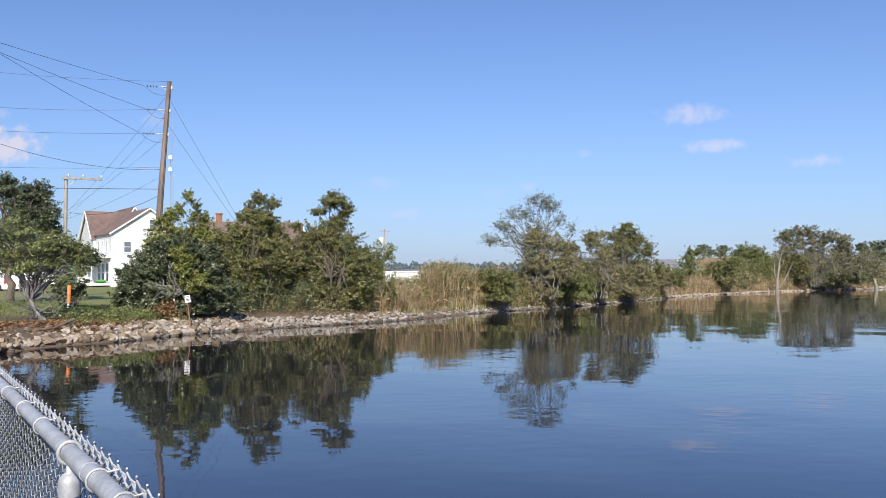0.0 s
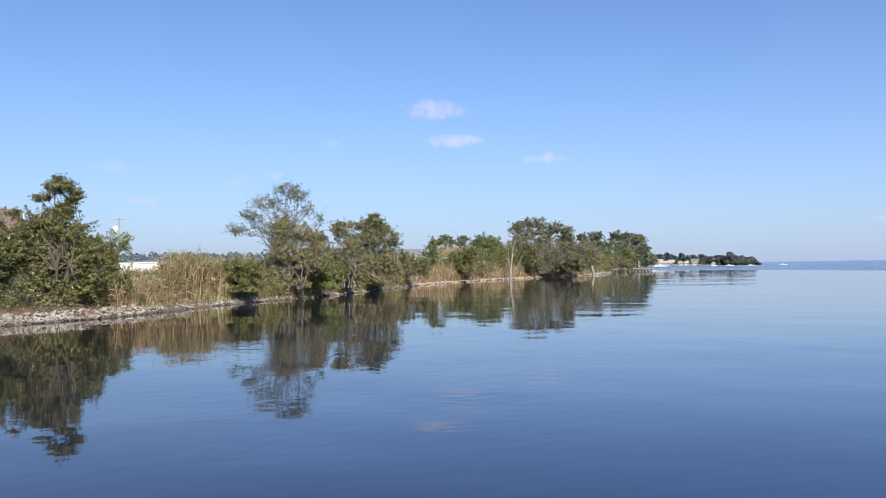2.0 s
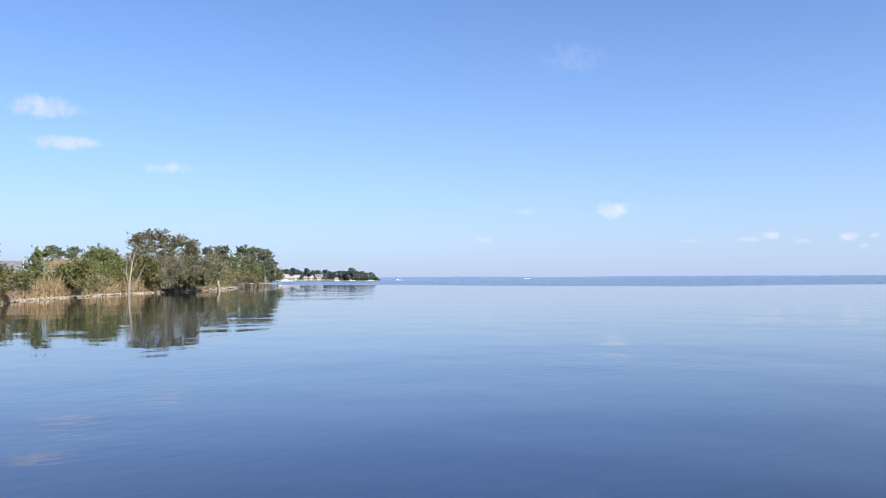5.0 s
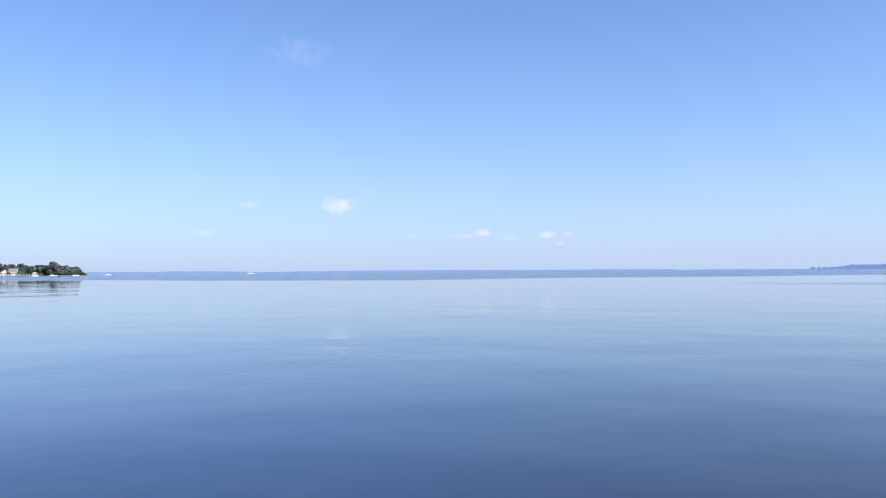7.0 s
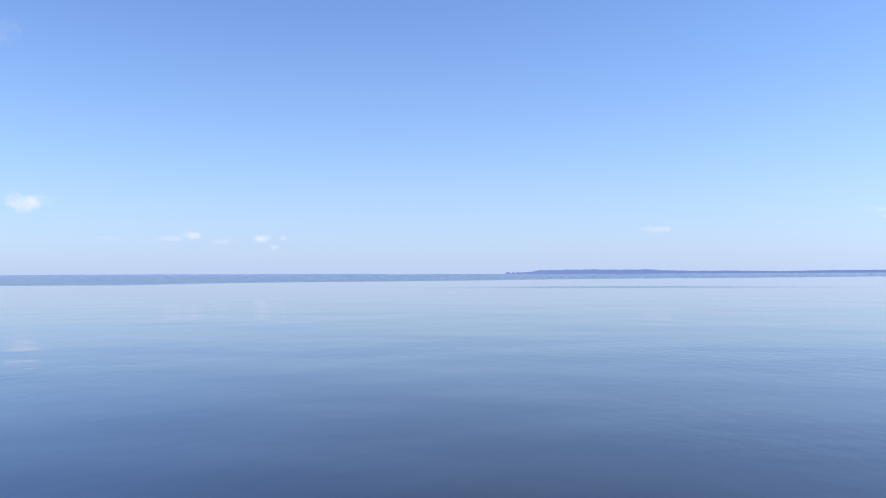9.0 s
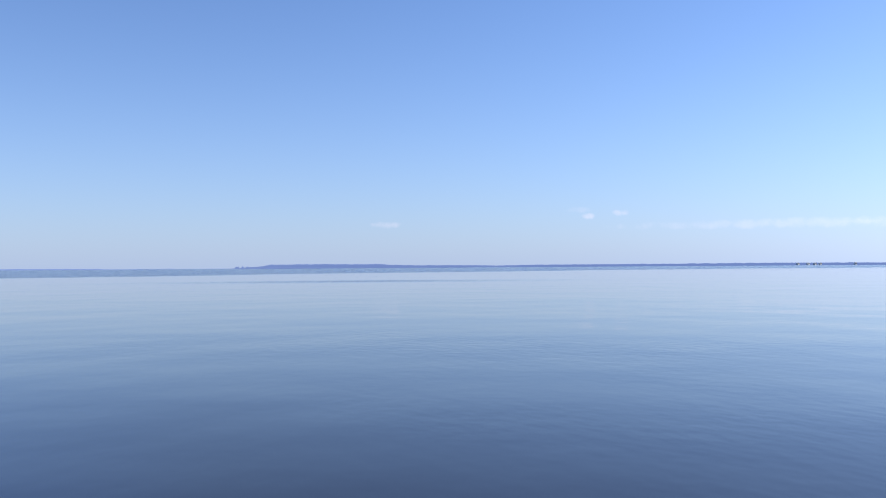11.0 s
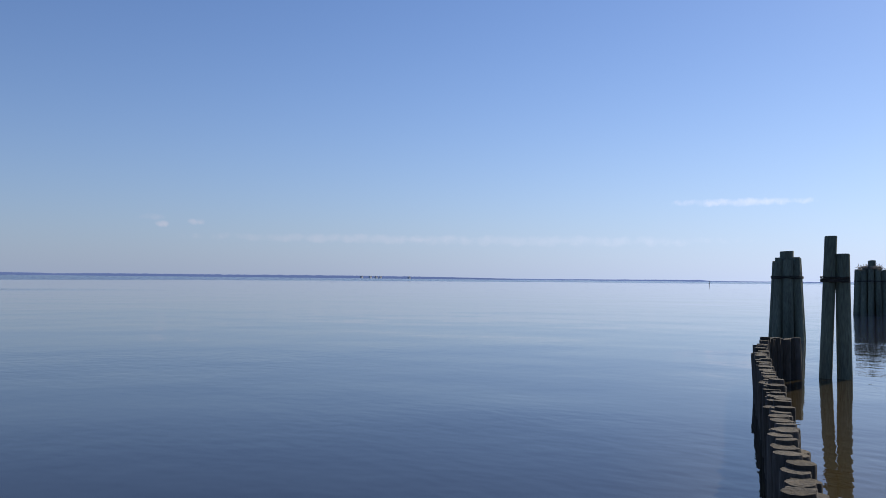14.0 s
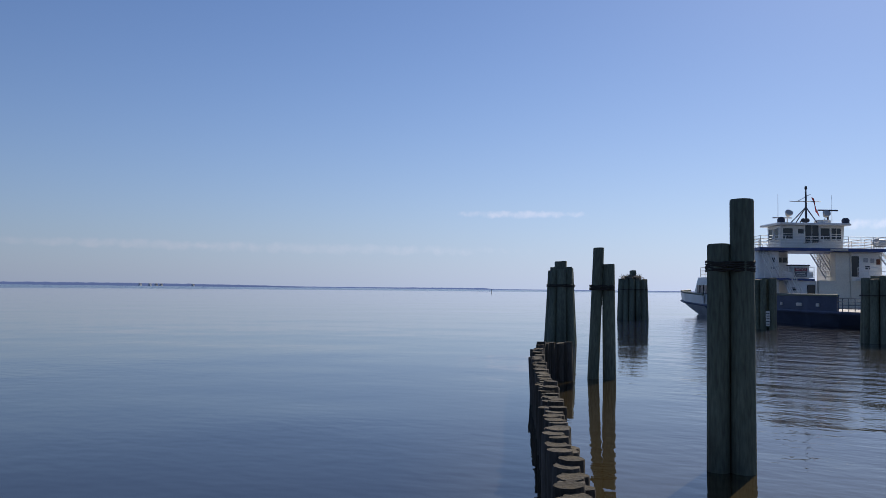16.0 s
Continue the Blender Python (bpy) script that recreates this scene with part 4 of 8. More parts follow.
tree("vine_thicket", (-7.09, 67.0, 0.80), "brown-green thicket of vines and grey branches", "thicket", [(-0.91, -0.23, 4.75, 0.73, 0.62, 1.00, 2), (0.45, -0.10, 4.52, 1.54, 1.31, 1.10, 3), (1.59, 0.21, 3.97, 1.09, 0.92, 1.00, 2), (-0.68, -0.38, 2.92, 1.50, 1.27, 1.28, 3), (0.91, 0.00, 2.24, 1.90, 1.62, 1.37, 6.8), (-1.13, 0.32, 1.33, 1.27, 1.08, 1.28, 5.1), (2.04, -0.19, 2.60, 1.00, 0.85, 1.28, 2), (-0.23, 0.11, 0.41, 1.72, 1.46, 0.73, 3.4)], LEAF_BROWN, BARK_GREY, clumps=1505, per=33, size=0.108, spread=0.25, trunk=0.16, stems=8, twigs=1.0, seed=22, twig_r=0.019)
tree("light_green_bush", (-9.40, 70.0, 0.70), "light green bush at the water edge", "bush", [(-0.23, -0.39, 1.41, 1.22, 1.03, 0.85, 5.1), (-1.17, -0.05, 0.65, 0.84, 0.72, 0.76, 3.4), (0.80, 0.14, 1.03, 0.75, 0.64, 0.76, 3.4), (0.00, -0.33, 0.25, 1.31, 1.11, 0.52, 3.4)], LEAF_GREEN, BARK, clumps=455, per=40, size=0.108, spread=0.25, trunk=0.06, stems=4, twigs=0.3, seed=23)
tree("vine_thicket", (-9.05, 73.5, 0.80), "olive thicket laced with pale bare twigs", "thicket", [(0.10, -0.2, 3.35, 1.25, 1.0, 0.95, 3), (-0.85, 0.1, 2.2, 1.05, 0.9, 1.0, 3), (0.95, 0.0, 2.1, 1.1, 0.9, 1.1, 3), (0.0, 0.2, 4.3, 0.6, 0.5, 0.4, 0.6)], LEAF_OLIVE, BARK_GREY, clumps=420, per=33, size=0.117, spread=0.26, trunk=0.10, stems=8, twigs=1.4, seed=157, twig_r=0.020)
tree("brown_thicket", (-10.73, 76.0, 0.80), "brown thicket of twigs between the taller trees", "thicket", [(-0.50, -0.32, 4.87, 1.01, 0.86, 0.92, 2), (0.30, -0.09, 3.59, 1.41, 1.20, 1.23, 3), (-0.50, 0.25, 2.05, 1.31, 1.11, 1.33, 5.1), (0.76, -0.29, 1.28, 1.16, 0.99, 1.18, 3.4), (-0.76, 0.00, 5.64, 0.66, 0.56, 0.36, 0.7), (0.30, 0.14, 5.64, 0.55, 0.47, 0.31, 0.5)], LEAF_BROWN, BARK_GREY, clumps=840, per=33, size=0.117, spread=0.26, trunk=0.16, stems=8, twigs=1.0, seed=57, twig_r=0.020)
tree("round_crowned_tree", (-12.43, 86.0, 0.90), "round-crowned tree with pale branches and yellow-green leaves", "tree", [(0.28, -0.34, 6.61, 1.07, 0.91, 0.63, 2), (-0.56, -0.08, 5.74, 1.24, 1.05, 0.75, 2.5), (1.13, 0.22, 5.40, 1.13, 0.96, 0.87, 2.5), (0.28, -0.49, 4.59, 1.92, 1.63, 1.04, 3), (2.31, 0.00, 4.24, 0.79, 0.67, 1.15, 1.5), (-0.84, 0.34, 3.72, 1.35, 1.15, 1.04, 2), (1.41, -0.30, 2.86, 1.58, 1.34, 1.15, 2), (-1.69, 0.04, 4.59, 0.62, 0.53, 0.63, 0.8)], LEAF_OLIVE, BARK_GREY, clumps=1050, per=22, size=0.135, spread=0.30, trunk=0.24, stems=4, twigs=1.0, seed=24, twig_r=0.022)
tree("brown_thicket", (-12.62, 84.0, 0.80), "brown thicket of twigs and fading leaves above the water", "thicket", [(-0.82, -0.52, 1.80, 1.65, 1.40, 1.35, 5.1), (1.10, -0.10, 1.80, 1.54, 1.31, 1.46, 5.1), (2.20, 0.14, 1.24, 0.71, 0.61, 1.24, 2.55), (-2.20, -0.25, 0.96, 0.99, 0.84, 1.01, 2.55), (0.27, 0.00, 0.39, 2.09, 1.77, 0.79, 5.1)], LEAF_BROWN, BARK_GREY, clumps=1120, per=33, size=0.126, spread=0.26, trunk=0.18, stems=8, twigs=1.0, seed=25, twig_r=0.021)
tree("dark_cedar", (-16.74, 118.0, 1.00), "dark green cedar behind the tan reeds", "tree", [(0.00, -0.43, 4.20, 1.34, 1.14, 1.40, 2), (-0.52, -0.09, 2.73, 1.49, 1.26, 1.24, 2), (0.74, 0.13, 5.05, 0.67, 0.57, 0.70, 0.8), (-1.26, -0.25, 1.64, 0.97, 0.82, 1.01, 1)], LEAF_GREEN, BARK, clumps=221, per=42, size=0.18, spread=0.42, trunk=0.12, stems=2, twigs=0.4, seed=26)
tree("shore_shrubs", (-18.46, 130.0, 0.90), "olive shrubs along the sandy shore", "shrubs", [(-0.40, -0.43, 2.77, 1.37, 1.16, 1.27, 2), (1.21, -0.09, 3.45, 1.37, 1.16, 1.44, 2), (2.41, 0.29, 2.60, 1.53, 1.30, 1.61, 2), (-1.61, -0.43, 1.75, 1.69, 1.43, 1.10, 3.4), (0.40, 0.00, 1.33, 2.25, 1.91, 1.02, 3.4)], LEAF_OLIVE, BARK, clumps=588, per=42, size=0.19, spread=0.46, trunk=0.14, stems=6, twigs=0.4, seed=43)
tree("green_shore_tree", (-20.38, 160.0, 1.20), "dense dark green tree behind the sandy shore", "tree", [(0.00, -0.77, 6.02, 2.41, 2.05, 1.44, 3), (-1.93, -0.10, 4.99, 1.64, 1.40, 1.55, 2), (1.93, 0.35, 4.99, 1.83, 1.56, 1.75, 2), (-0.48, -0.84, 3.03, 3.28, 2.79, 1.96, 4), (3.38, 0.00, 3.55, 1.26, 1.07, 2.27, 2), (-2.41, 0.59, 1.49, 2.32, 1.97, 1.34, 2), (2.41, -0.52, 1.28, 2.70, 2.30, 1.34, 2)], LEAF_GREEN, BARK, clumps=728, per=42, size=0.22, spread=0.52, trunk=0.2, stems=4, twigs=0.4, seed=50)
tree("big_shore_tree", (-24.25, 176.0, 1.20), "large grey-green shore tree with a wide uneven crown", "tree", [(-5.53, -0.54, 9.32, 1.71, 1.45, 1.10, 1.2), (-3.01, -0.12, 10.09, 1.91, 1.62, 1.32, 1.5), (-0.50, 0.33, 10.09, 1.71, 1.45, 1.32, 1.5), (-4.02, -0.67, 7.56, 2.61, 2.22, 1.65, 2), (0.00, 0.00, 7.56, 3.01, 2.56, 2.09, 3), (3.01, 0.59, 9.21, 2.31, 1.96, 1.54, 2), (5.53, -0.29, 7.89, 1.51, 1.28, 1.65, 1.5), (4.52, 0.15, 5.91, 2.41, 2.05, 2.09, 3), (-1.00, 1.21, 4.25, 3.82, 3.25, 2.31, 4), (4.02, -0.43, 2.82, 3.42, 2.90, 2.31, 4), (-4.02, 0.36, 3.15, 2.81, 2.39, 2.53, 3), (7.54, -0.48, 3.70, 1.51, 1.28, 2.31, 1.5), (0.00, -0.31, 1.28, 4.82, 4.10, 1.43, 3)], LEAF_DULL, BARK_GREY, clumps=1437, per=37, size=0.25, spread=0.56, trunk=0.3, stems=4, twigs=0.9, seed=29, twig_r=0.03)
tree("shore_thicket", (-24.25, 172.0, 0.90), "dense green thicket along the shore", "thicket", [(-3.93, -0.84, 1.79, 2.65, 2.25, 1.62, 5.1), (0.00, -0.18, 1.58, 2.85, 2.42, 1.62, 5.1), (3.93, 0.54, 1.79, 2.85, 2.42, 1.83, 5.1), (7.36, -0.47, 1.79, 1.87, 1.59, 1.62, 3.4), (-5.89, 0.00, 1.04, 1.87, 1.59, 0.97, 2.55)], LEAF_GREEN, BARK, clumps=896, per=47, size=0.23, spread=0.52, trunk=0.2, stems=6, twigs=0.3, seed=30)
tree("dark_shrub", (24.35, 44.0, 1.10), "dark green shrub on the grassy bank", "shrub", [(0.02, -0.20, 0.91, 0.82, 0.66, 0.99, 1)], LEAF_MYRTLE, BARK, clumps=96, per=70, size=0.12, spread=0.25, trunk=0.06, stems=3, seed=13)
tree("bank_thicket", (13.67, 45.0, 0.85), "tangled olive thicket under the bank trees", "thicket", [(-0.87, 0.25, 1.71, 1.13, 0.90, 1.46, 3), (0.30, -0.18, 0.81, 1.40, 1.12, 0.89, 3), (1.18, 0.07, 1.71, 1.09, 0.87, 1.60, 3), (-1.31, 0.14, 2.91, 0.81, 0.65, 1.08, 1)], LEAF_OLIVE, BARK_GREY, clumps=512, per=64, size=0.10, spread=0.26, trunk=0.12, stems=6, twigs=0.9, seed=40)
tree("bank_thicket", (9.90, 48.5, 0.85), "tangled brown-green thicket under the bank trees", "thicket", [(-0.64, 0.34, 1.39, 1.26, 1.00, 1.60, 3), (0.66, -0.27, 0.73, 1.55, 1.24, 1.04, 3), (-0.97, 0.19, 3.02, 0.97, 0.78, 1.18, 2), (2.12, -0.27, 0.56, 1.28, 1.02, 0.91, 2)], LEAF_BROWN, BARK_GREY, clumps=512, per=64, size=0.10, spread=0.26, trunk=0.12, stems=6, twigs=0.9, seed=41)
tree("bright_vine", (17.14, 39.3, 0.80), "bright yellow-green vine over the front of the bush", "vine", [(-0.17, -0.12, 2.07, 0.53, 0.43, 0.82, 2), (0.25, -0.00, 1.45, 0.59, 0.47, 0.49, 2), (-0.42, 0.02, 2.78, 0.37, 0.30, 0.55, 1)], LEAF_YELLOW, BARK, clumps=176, per=50, size=0.10, spread=0.22, trunk=0.02, stems=2, twigs=0.2, seed=42)
tree("thin_tree", (4.24, 66.0, 1.30), "thin light tree with sparse leaves behind the reeds", "tree", [(-0.00, -0.18, 3.46, 1.17, 0.94, 0.77, 2), (-0.36, 0.29, 2.55, 1.07, 0.86, 1.05, 2), (0.63, -0.13, 3.09, 0.68, 0.55, 0.77, 1)], LEAF_GREEN, BARK_GREY, clumps=112, per=26, size=0.12, spread=0.28, trunk=0.07, stems=2, twigs=1.0, seed=19)
tree("brown_shrub", (-20.21, 126.0, 0.80), "brown leafless-looking shrub by the shore", "shrub", [(0.13, -0.17, 1.41, 2.12, 1.70, 1.55, 2), (-1.56, -0.30, 1.00, 1.65, 1.32, 1.04, 1)], LEAF_BROWN, BARK_GREY, clumps=110, per=40, size=0.20, spread=0.45, trunk=0.08, stems=5, twigs=0.8, seed=28)
tree("pine_tree", (-17.57, 230.0, 1.50), "dark pine tree far behind the bank", "tree", [(0.05, 0.16, 8.75, 1.39, 1.11, 1.12, 1), (1.04, 0.16, 7.53, 1.85, 1.48, 1.28, 1)], LEAF_PINE, BARK, clumps=50, per=50, size=0.32, spread=0.7, trunk=0.2, seed=31, fork=0.6)
tree("pine_tree", (-18.74, 230.0, 1.50), "dark pine tree far behind the bank", "tree", [(0.04, -0.25, 7.79, 2.44, 1.95, 1.43, 1)], LEAF_PINE, BARK, clumps=60, per=50, size=0.32, spread=0.7, trunk=0.2, seed=32, fork=0.6)
tree("waterside_shrubs", (-27.18, 200.0, 0.80), "yellow-green shrubs beside the stump", "shrubs", [(-0.67, 0.43, 1.03, 2.02, 1.61, 1.29, 2), (0.67, 0.40, 1.56, 1.72, 1.38, 1.29, 2), (-2.02, 0.28, 0.23, 1.73, 1.39, 0.86, 1)], LEAF_YELLOW, BARK, clumps=90, per=46, size=0.26, spread=0.5, trunk=0.1, stems=4, seed=51)
tree("bare_branch_tree", (-27.56, 215.0, 0.90), "grey-brown half-bare trees on the point", "trees", [(-0.66, -0.83, 5.81, 3.09, 2.47, 3.09, 2), (1.46, 0.01, 3.60, 3.38, 2.71, 2.46, 2), (-2.12, 0.03, 3.65, 2.78, 2.23, 2.78, 1)], LEAF_BROWN, BARK_GREY, clumps=300, per=22, size=0.28, spread=0.6, trunk=0.2, stems=5, twigs=1.0, seed=38, twig_r=0.03)
tree("pine_tree", (-27.87, 245.0, 1.60), "tall dark pine with a rounded crown on the point", "tree", [(0.12, -0.36, 9.31, 2.28, 1.83, 1.23, 3), (-1.05, -0.09, 7.34, 2.11, 1.69, 1.05, 1), (1.23, -0.47, 6.98, 1.93, 1.54, 1.05, 1), (0.39, 0.10, 5.66, 1.75, 1.40, 1.05, 1)], LEAF_PINE, BARK_GREY, clumps=150, per=50, size=0.32, spread=0.6, trunk=0.24, seed=33, fork=0.7)
tree("pine_tree", (-26.99, 240.0, 1.60), "tall dark pine rising behind the shore trees", "tree", [(0.11, 0.38, 8.71, 1.56, 1.25, 1.03, 2), (1.05, -0.40, 7.24, 1.55, 1.24, 1.03, 1)], LEAF_PINE, BARK_GREY, clumps=80, per=50, size=0.32, spread=0.6, trunk=0.24, seed=35, fork=0.7)
tree("pine_tree", (-30.02, 285.0, 1.60), "tall dark pine with a layered crown on the point", "tree", [(-3.22, -0.58, 10.56, 2.83, 2.26, 1.63, 3), (0.51, 0.13, 10.11, 3.01, 2.41, 1.82, 3), (-4.57, -0.22, 7.90, 3.04, 2.43, 2.03, 2), (-0.84, -0.38, 7.07, 3.62, 2.90, 2.03, 2), (-2.75, 0.36, 4.42, 3.23, 2.58, 2.03, 1)], LEAF_PINE, BARK_GREY, clumps=330, per=50, size=0.36, spread=0.66, trunk=0.3, stems=2, seed=34, fork=0.6)
tree("pine_tree", (-30.77, 292.0, 1.60), "tall dark pine at the end of the point", "tree", [(0.13, -0.10, 9.49, 2.86, 2.29, 1.86, 3), (1.60, 0.10, 6.34, 2.45, 1.96, 2.07, 2), (-0.88, 0.70, 5.01, 2.87, 2.29, 2.07, 2), (2.52, -0.21, 3.99, 1.43, 1.14, 1.86, 1), (-2.18, 0.13, 7.58, 2.46, 1.97, 1.87, 1)], LEAF_PINE, BARK_GREY, clumps=300, per=50, size=0.36, spread=0.66, trunk=0.3, stems=2, seed=52, fork=0.6)
tree("point_trees", (-29.08, 262.0, 1.20), "mixed green trees on the wooded point", "trees", [(-3.38, -1.11, 6.72, 3.74, 2.99, 3.37, 3), (0.92, 1.08, 5.25, 4.82, 3.86, 3.74, 4), (-1.70, -0.69, 3.17, 4.47, 3.58, 2.62, 2), (5.20, 0.33, 4.14, 3.69, 2.95, 2.98, 3), (-6.89, -0.03, 4.65, 3.38, 2.71, 3.76, 2)], LEAF_GREEN, BARK, clumps=360, per=50, size=0.32, spread=0.66, trunk=0.25, stems=5, twigs=0.4, seed=36)
tree("brown_waterside_shrubs", (-29.08, 248.0, 0.70), "grey-brown brush at the water edge of the point", "shrubs", [(-1.63, -0.38, 2.23, 3.88, 3.10, 1.59, 3), (2.45, -0.07, 2.19, 2.80, 2.24, 1.59, 3), (-4.09, 0.65, 1.93, 2.48, 1.99, 1.24, 2), (4.88, 0.47, 1.50, 1.75, 1.40, 0.88, 1)], LEAF_BROWN, BARK_GREY, clumps=260, per=40, size=0.30, spread=0.6, trunk=0.12, stems=7, twigs=1.0, seed=53, twig_r=0.03)
tree("waterside_bush", (-31.25, 325.0, 0.80), "round dark bush at the tip of the point", "bush", [(0.04, -0.61, 3.63, 3.17, 2.54, 2.30, 3), (-1.67, -0.17, 2.34, 2.73, 2.18, 1.61, 2), (1.49, 0.48, 2.53, 2.04, 1.63, 1.61, 2)], LEAF_PINE, BARK, clumps=190, per=50, size=0.38, spread=0.7, trunk=0.2, stems=4, seed=37)
tree("brown_point_tree", (-31.58, 370.0, 0.90), "brown half-bare tree behind the bush", "tree", [(0.29, 0.28, 4.75, 2.32, 1.85, 2.35, 2), (1.46, 0.15, 2.76, 1.54, 1.23, 1.30, 1)], LEAF_BROWN, BARK_GREY, clumps=80, per=40, size=0.4, spread=0.8, trunk=0.2, stems=3, twigs=1.0, seed=54, twig_r=0.03)
tree("bank_thicket", (11.79, 52.5, 0.90), "shaded olive thicket filling the space behind the bank trees", "thicket", [(-2.06, -0.01, 2.37, 1.48, 1.18, 2.08, 3), (-0.70, -0.25, 3.79, 1.65, 1.32, 1.87, 3), (0.69, 0.22, 2.38, 1.66, 1.33, 2.25, 3), (-2.75, 0.07, 4.12, 0.81, 0.65, 1.11, 1)], LEAF_OLIVE, BARK, clumps=544, per=70, size=0.12, spread=0.32, trunk=0.14, stems=6, twigs=0.4, seed=55)
tree("bank_thicket", (7.59, 54.5, 0.90), "shaded olive thicket filling the space behind the bank trees", "thicket", [(-1.28, 0.00, 2.41, 1.82, 1.46, 2.36, 3), (0.37, 0.04, 2.79, 1.84, 1.47, 2.37, 4), (1.66, -0.35, 1.67, 1.61, 1.29, 1.82, 3), (-0.74, -0.17, 4.27, 1.43, 1.15, 1.18, 2)], LEAF_OLIVE, BARK, clumps=608, per=70, size=0.12, spread=0.32, trunk=0.14, stems=6, twigs=0.4, seed=56)
tree("olive_shrub", (-15.58, 100.0, 0.90), "olive shrub among the tan reeds", "shrub", [(-0.97, 0.38, 1.70, 1.38, 1.10, 1.55, 2), (0.62, 0.24, 1.43, 1.50, 1.20, 1.26, 2), (-1.60, -0.19, 2.70, 0.83, 0.67, 0.99, 1)], LEAF_OLIVE, BARK_GREY, clumps=150, per=46, size=0.16, spread=0.36, trunk=0.1, stems=5, twigs=0.8, seed=58, twig_r=0.014)
tree("shore_thicket", (-24.29, 168.0, 0.90), "dull olive thicket under the large shore tree", "thicket", [(-2.24, 0.93, 4.81, 5.65, 4.52, 3.16, 3), (3.44, -0.18, 4.05, 4.87, 3.90, 3.15, 3), (-6.25, 0.69, 4.40, 3.22, 2.57, 2.69, 2), (6.81, 0.32, 2.87, 2.67, 2.14, 2.18, 1), (-0.00, -1.78, 1.58, 7.33, 5.86, 2.19, 3)], LEAF_DULL, BARK_GREY, clumps=420, per=46, size=0.22, spread=0.5, trunk=0.2, stems=7, twigs=0.8, seed=60, twig_r=0.03)
tree("point_trees", (-30.32, 276.0, 1.20), "dark green trees filling in below the pines", "trees", [(0.40, 0.35, 3.54, 3.87, 3.10, 2.55, 3), (-3.22, -1.07, 3.21, 3.90, 3.12, 2.36, 2), (3.63, -0.67, 3.87, 2.32, 1.85, 2.54, 3), (-5.92, 0.64, 4.73, 3.13, 2.51, 2.76, 2)], LEAF_PINE, BARK, clumps=300, per=50, size=0.34, spread=0.66, trunk=0.22, stems=5, twigs=0.3, seed=61)
tree("shore_thicket", (-22.87, 166.0, 0.90), "olive thicket between the shore trees", "thicket", [(-2.23, -0.55, 3.68, 1.74, 1.48, 1.89, 2), (-0.19, -0.11, 5.36, 1.74, 1.48, 1.68, 2), (-1.26, 0.41, 1.58, 2.13, 1.81, 1.37, 3.4), (2.13, -0.54, 2.10, 2.13, 1.81, 1.58, 3.4), (1.65, 0.00, 4.10, 1.74, 1.48, 1.68, 2)], LEAF_OLIVE, BARK, clumps=520, per=46, size=0.21, spread=0.48, trunk=0.16, stems=6, twigs=0.5, seed=62)
tree("shore_thicket", (-26.34, 182.0, 0.90), "dull grey-green thicket sloping down to the point", "thicket", [(-0.50, -0.57, 5.61, 1.81, 1.54, 2.02, 2), (1.61, -0.11, 4.04, 1.81, 1.54, 2.24, 2), (0.50, 0.42, 1.69, 2.21, 1.88, 1.46, 3.4), (3.11, -0.41, 2.36, 1.61, 1.37, 1.57, 2), (-3.01, 0.00, 1.69, 2.21, 1.88, 1.34, 3.4), (4.32, 0.31, 3.15, 1.20, 1.02, 1.79, 1)], LEAF_DULL, BARK_GREY, clumps=600, per=44, size=0.23, spread=0.5, trunk=0.16, stems=7, twigs=0.8, seed=63, twig_r=0.026)

# ---- chain-link fence on the quay ----


def fence_at(s, z, out=0.0):
    p = FENCE_FOOT + FENCE_WAY * s - FENCE_SIDE * out
    return Vector((p.x, p.y, z))


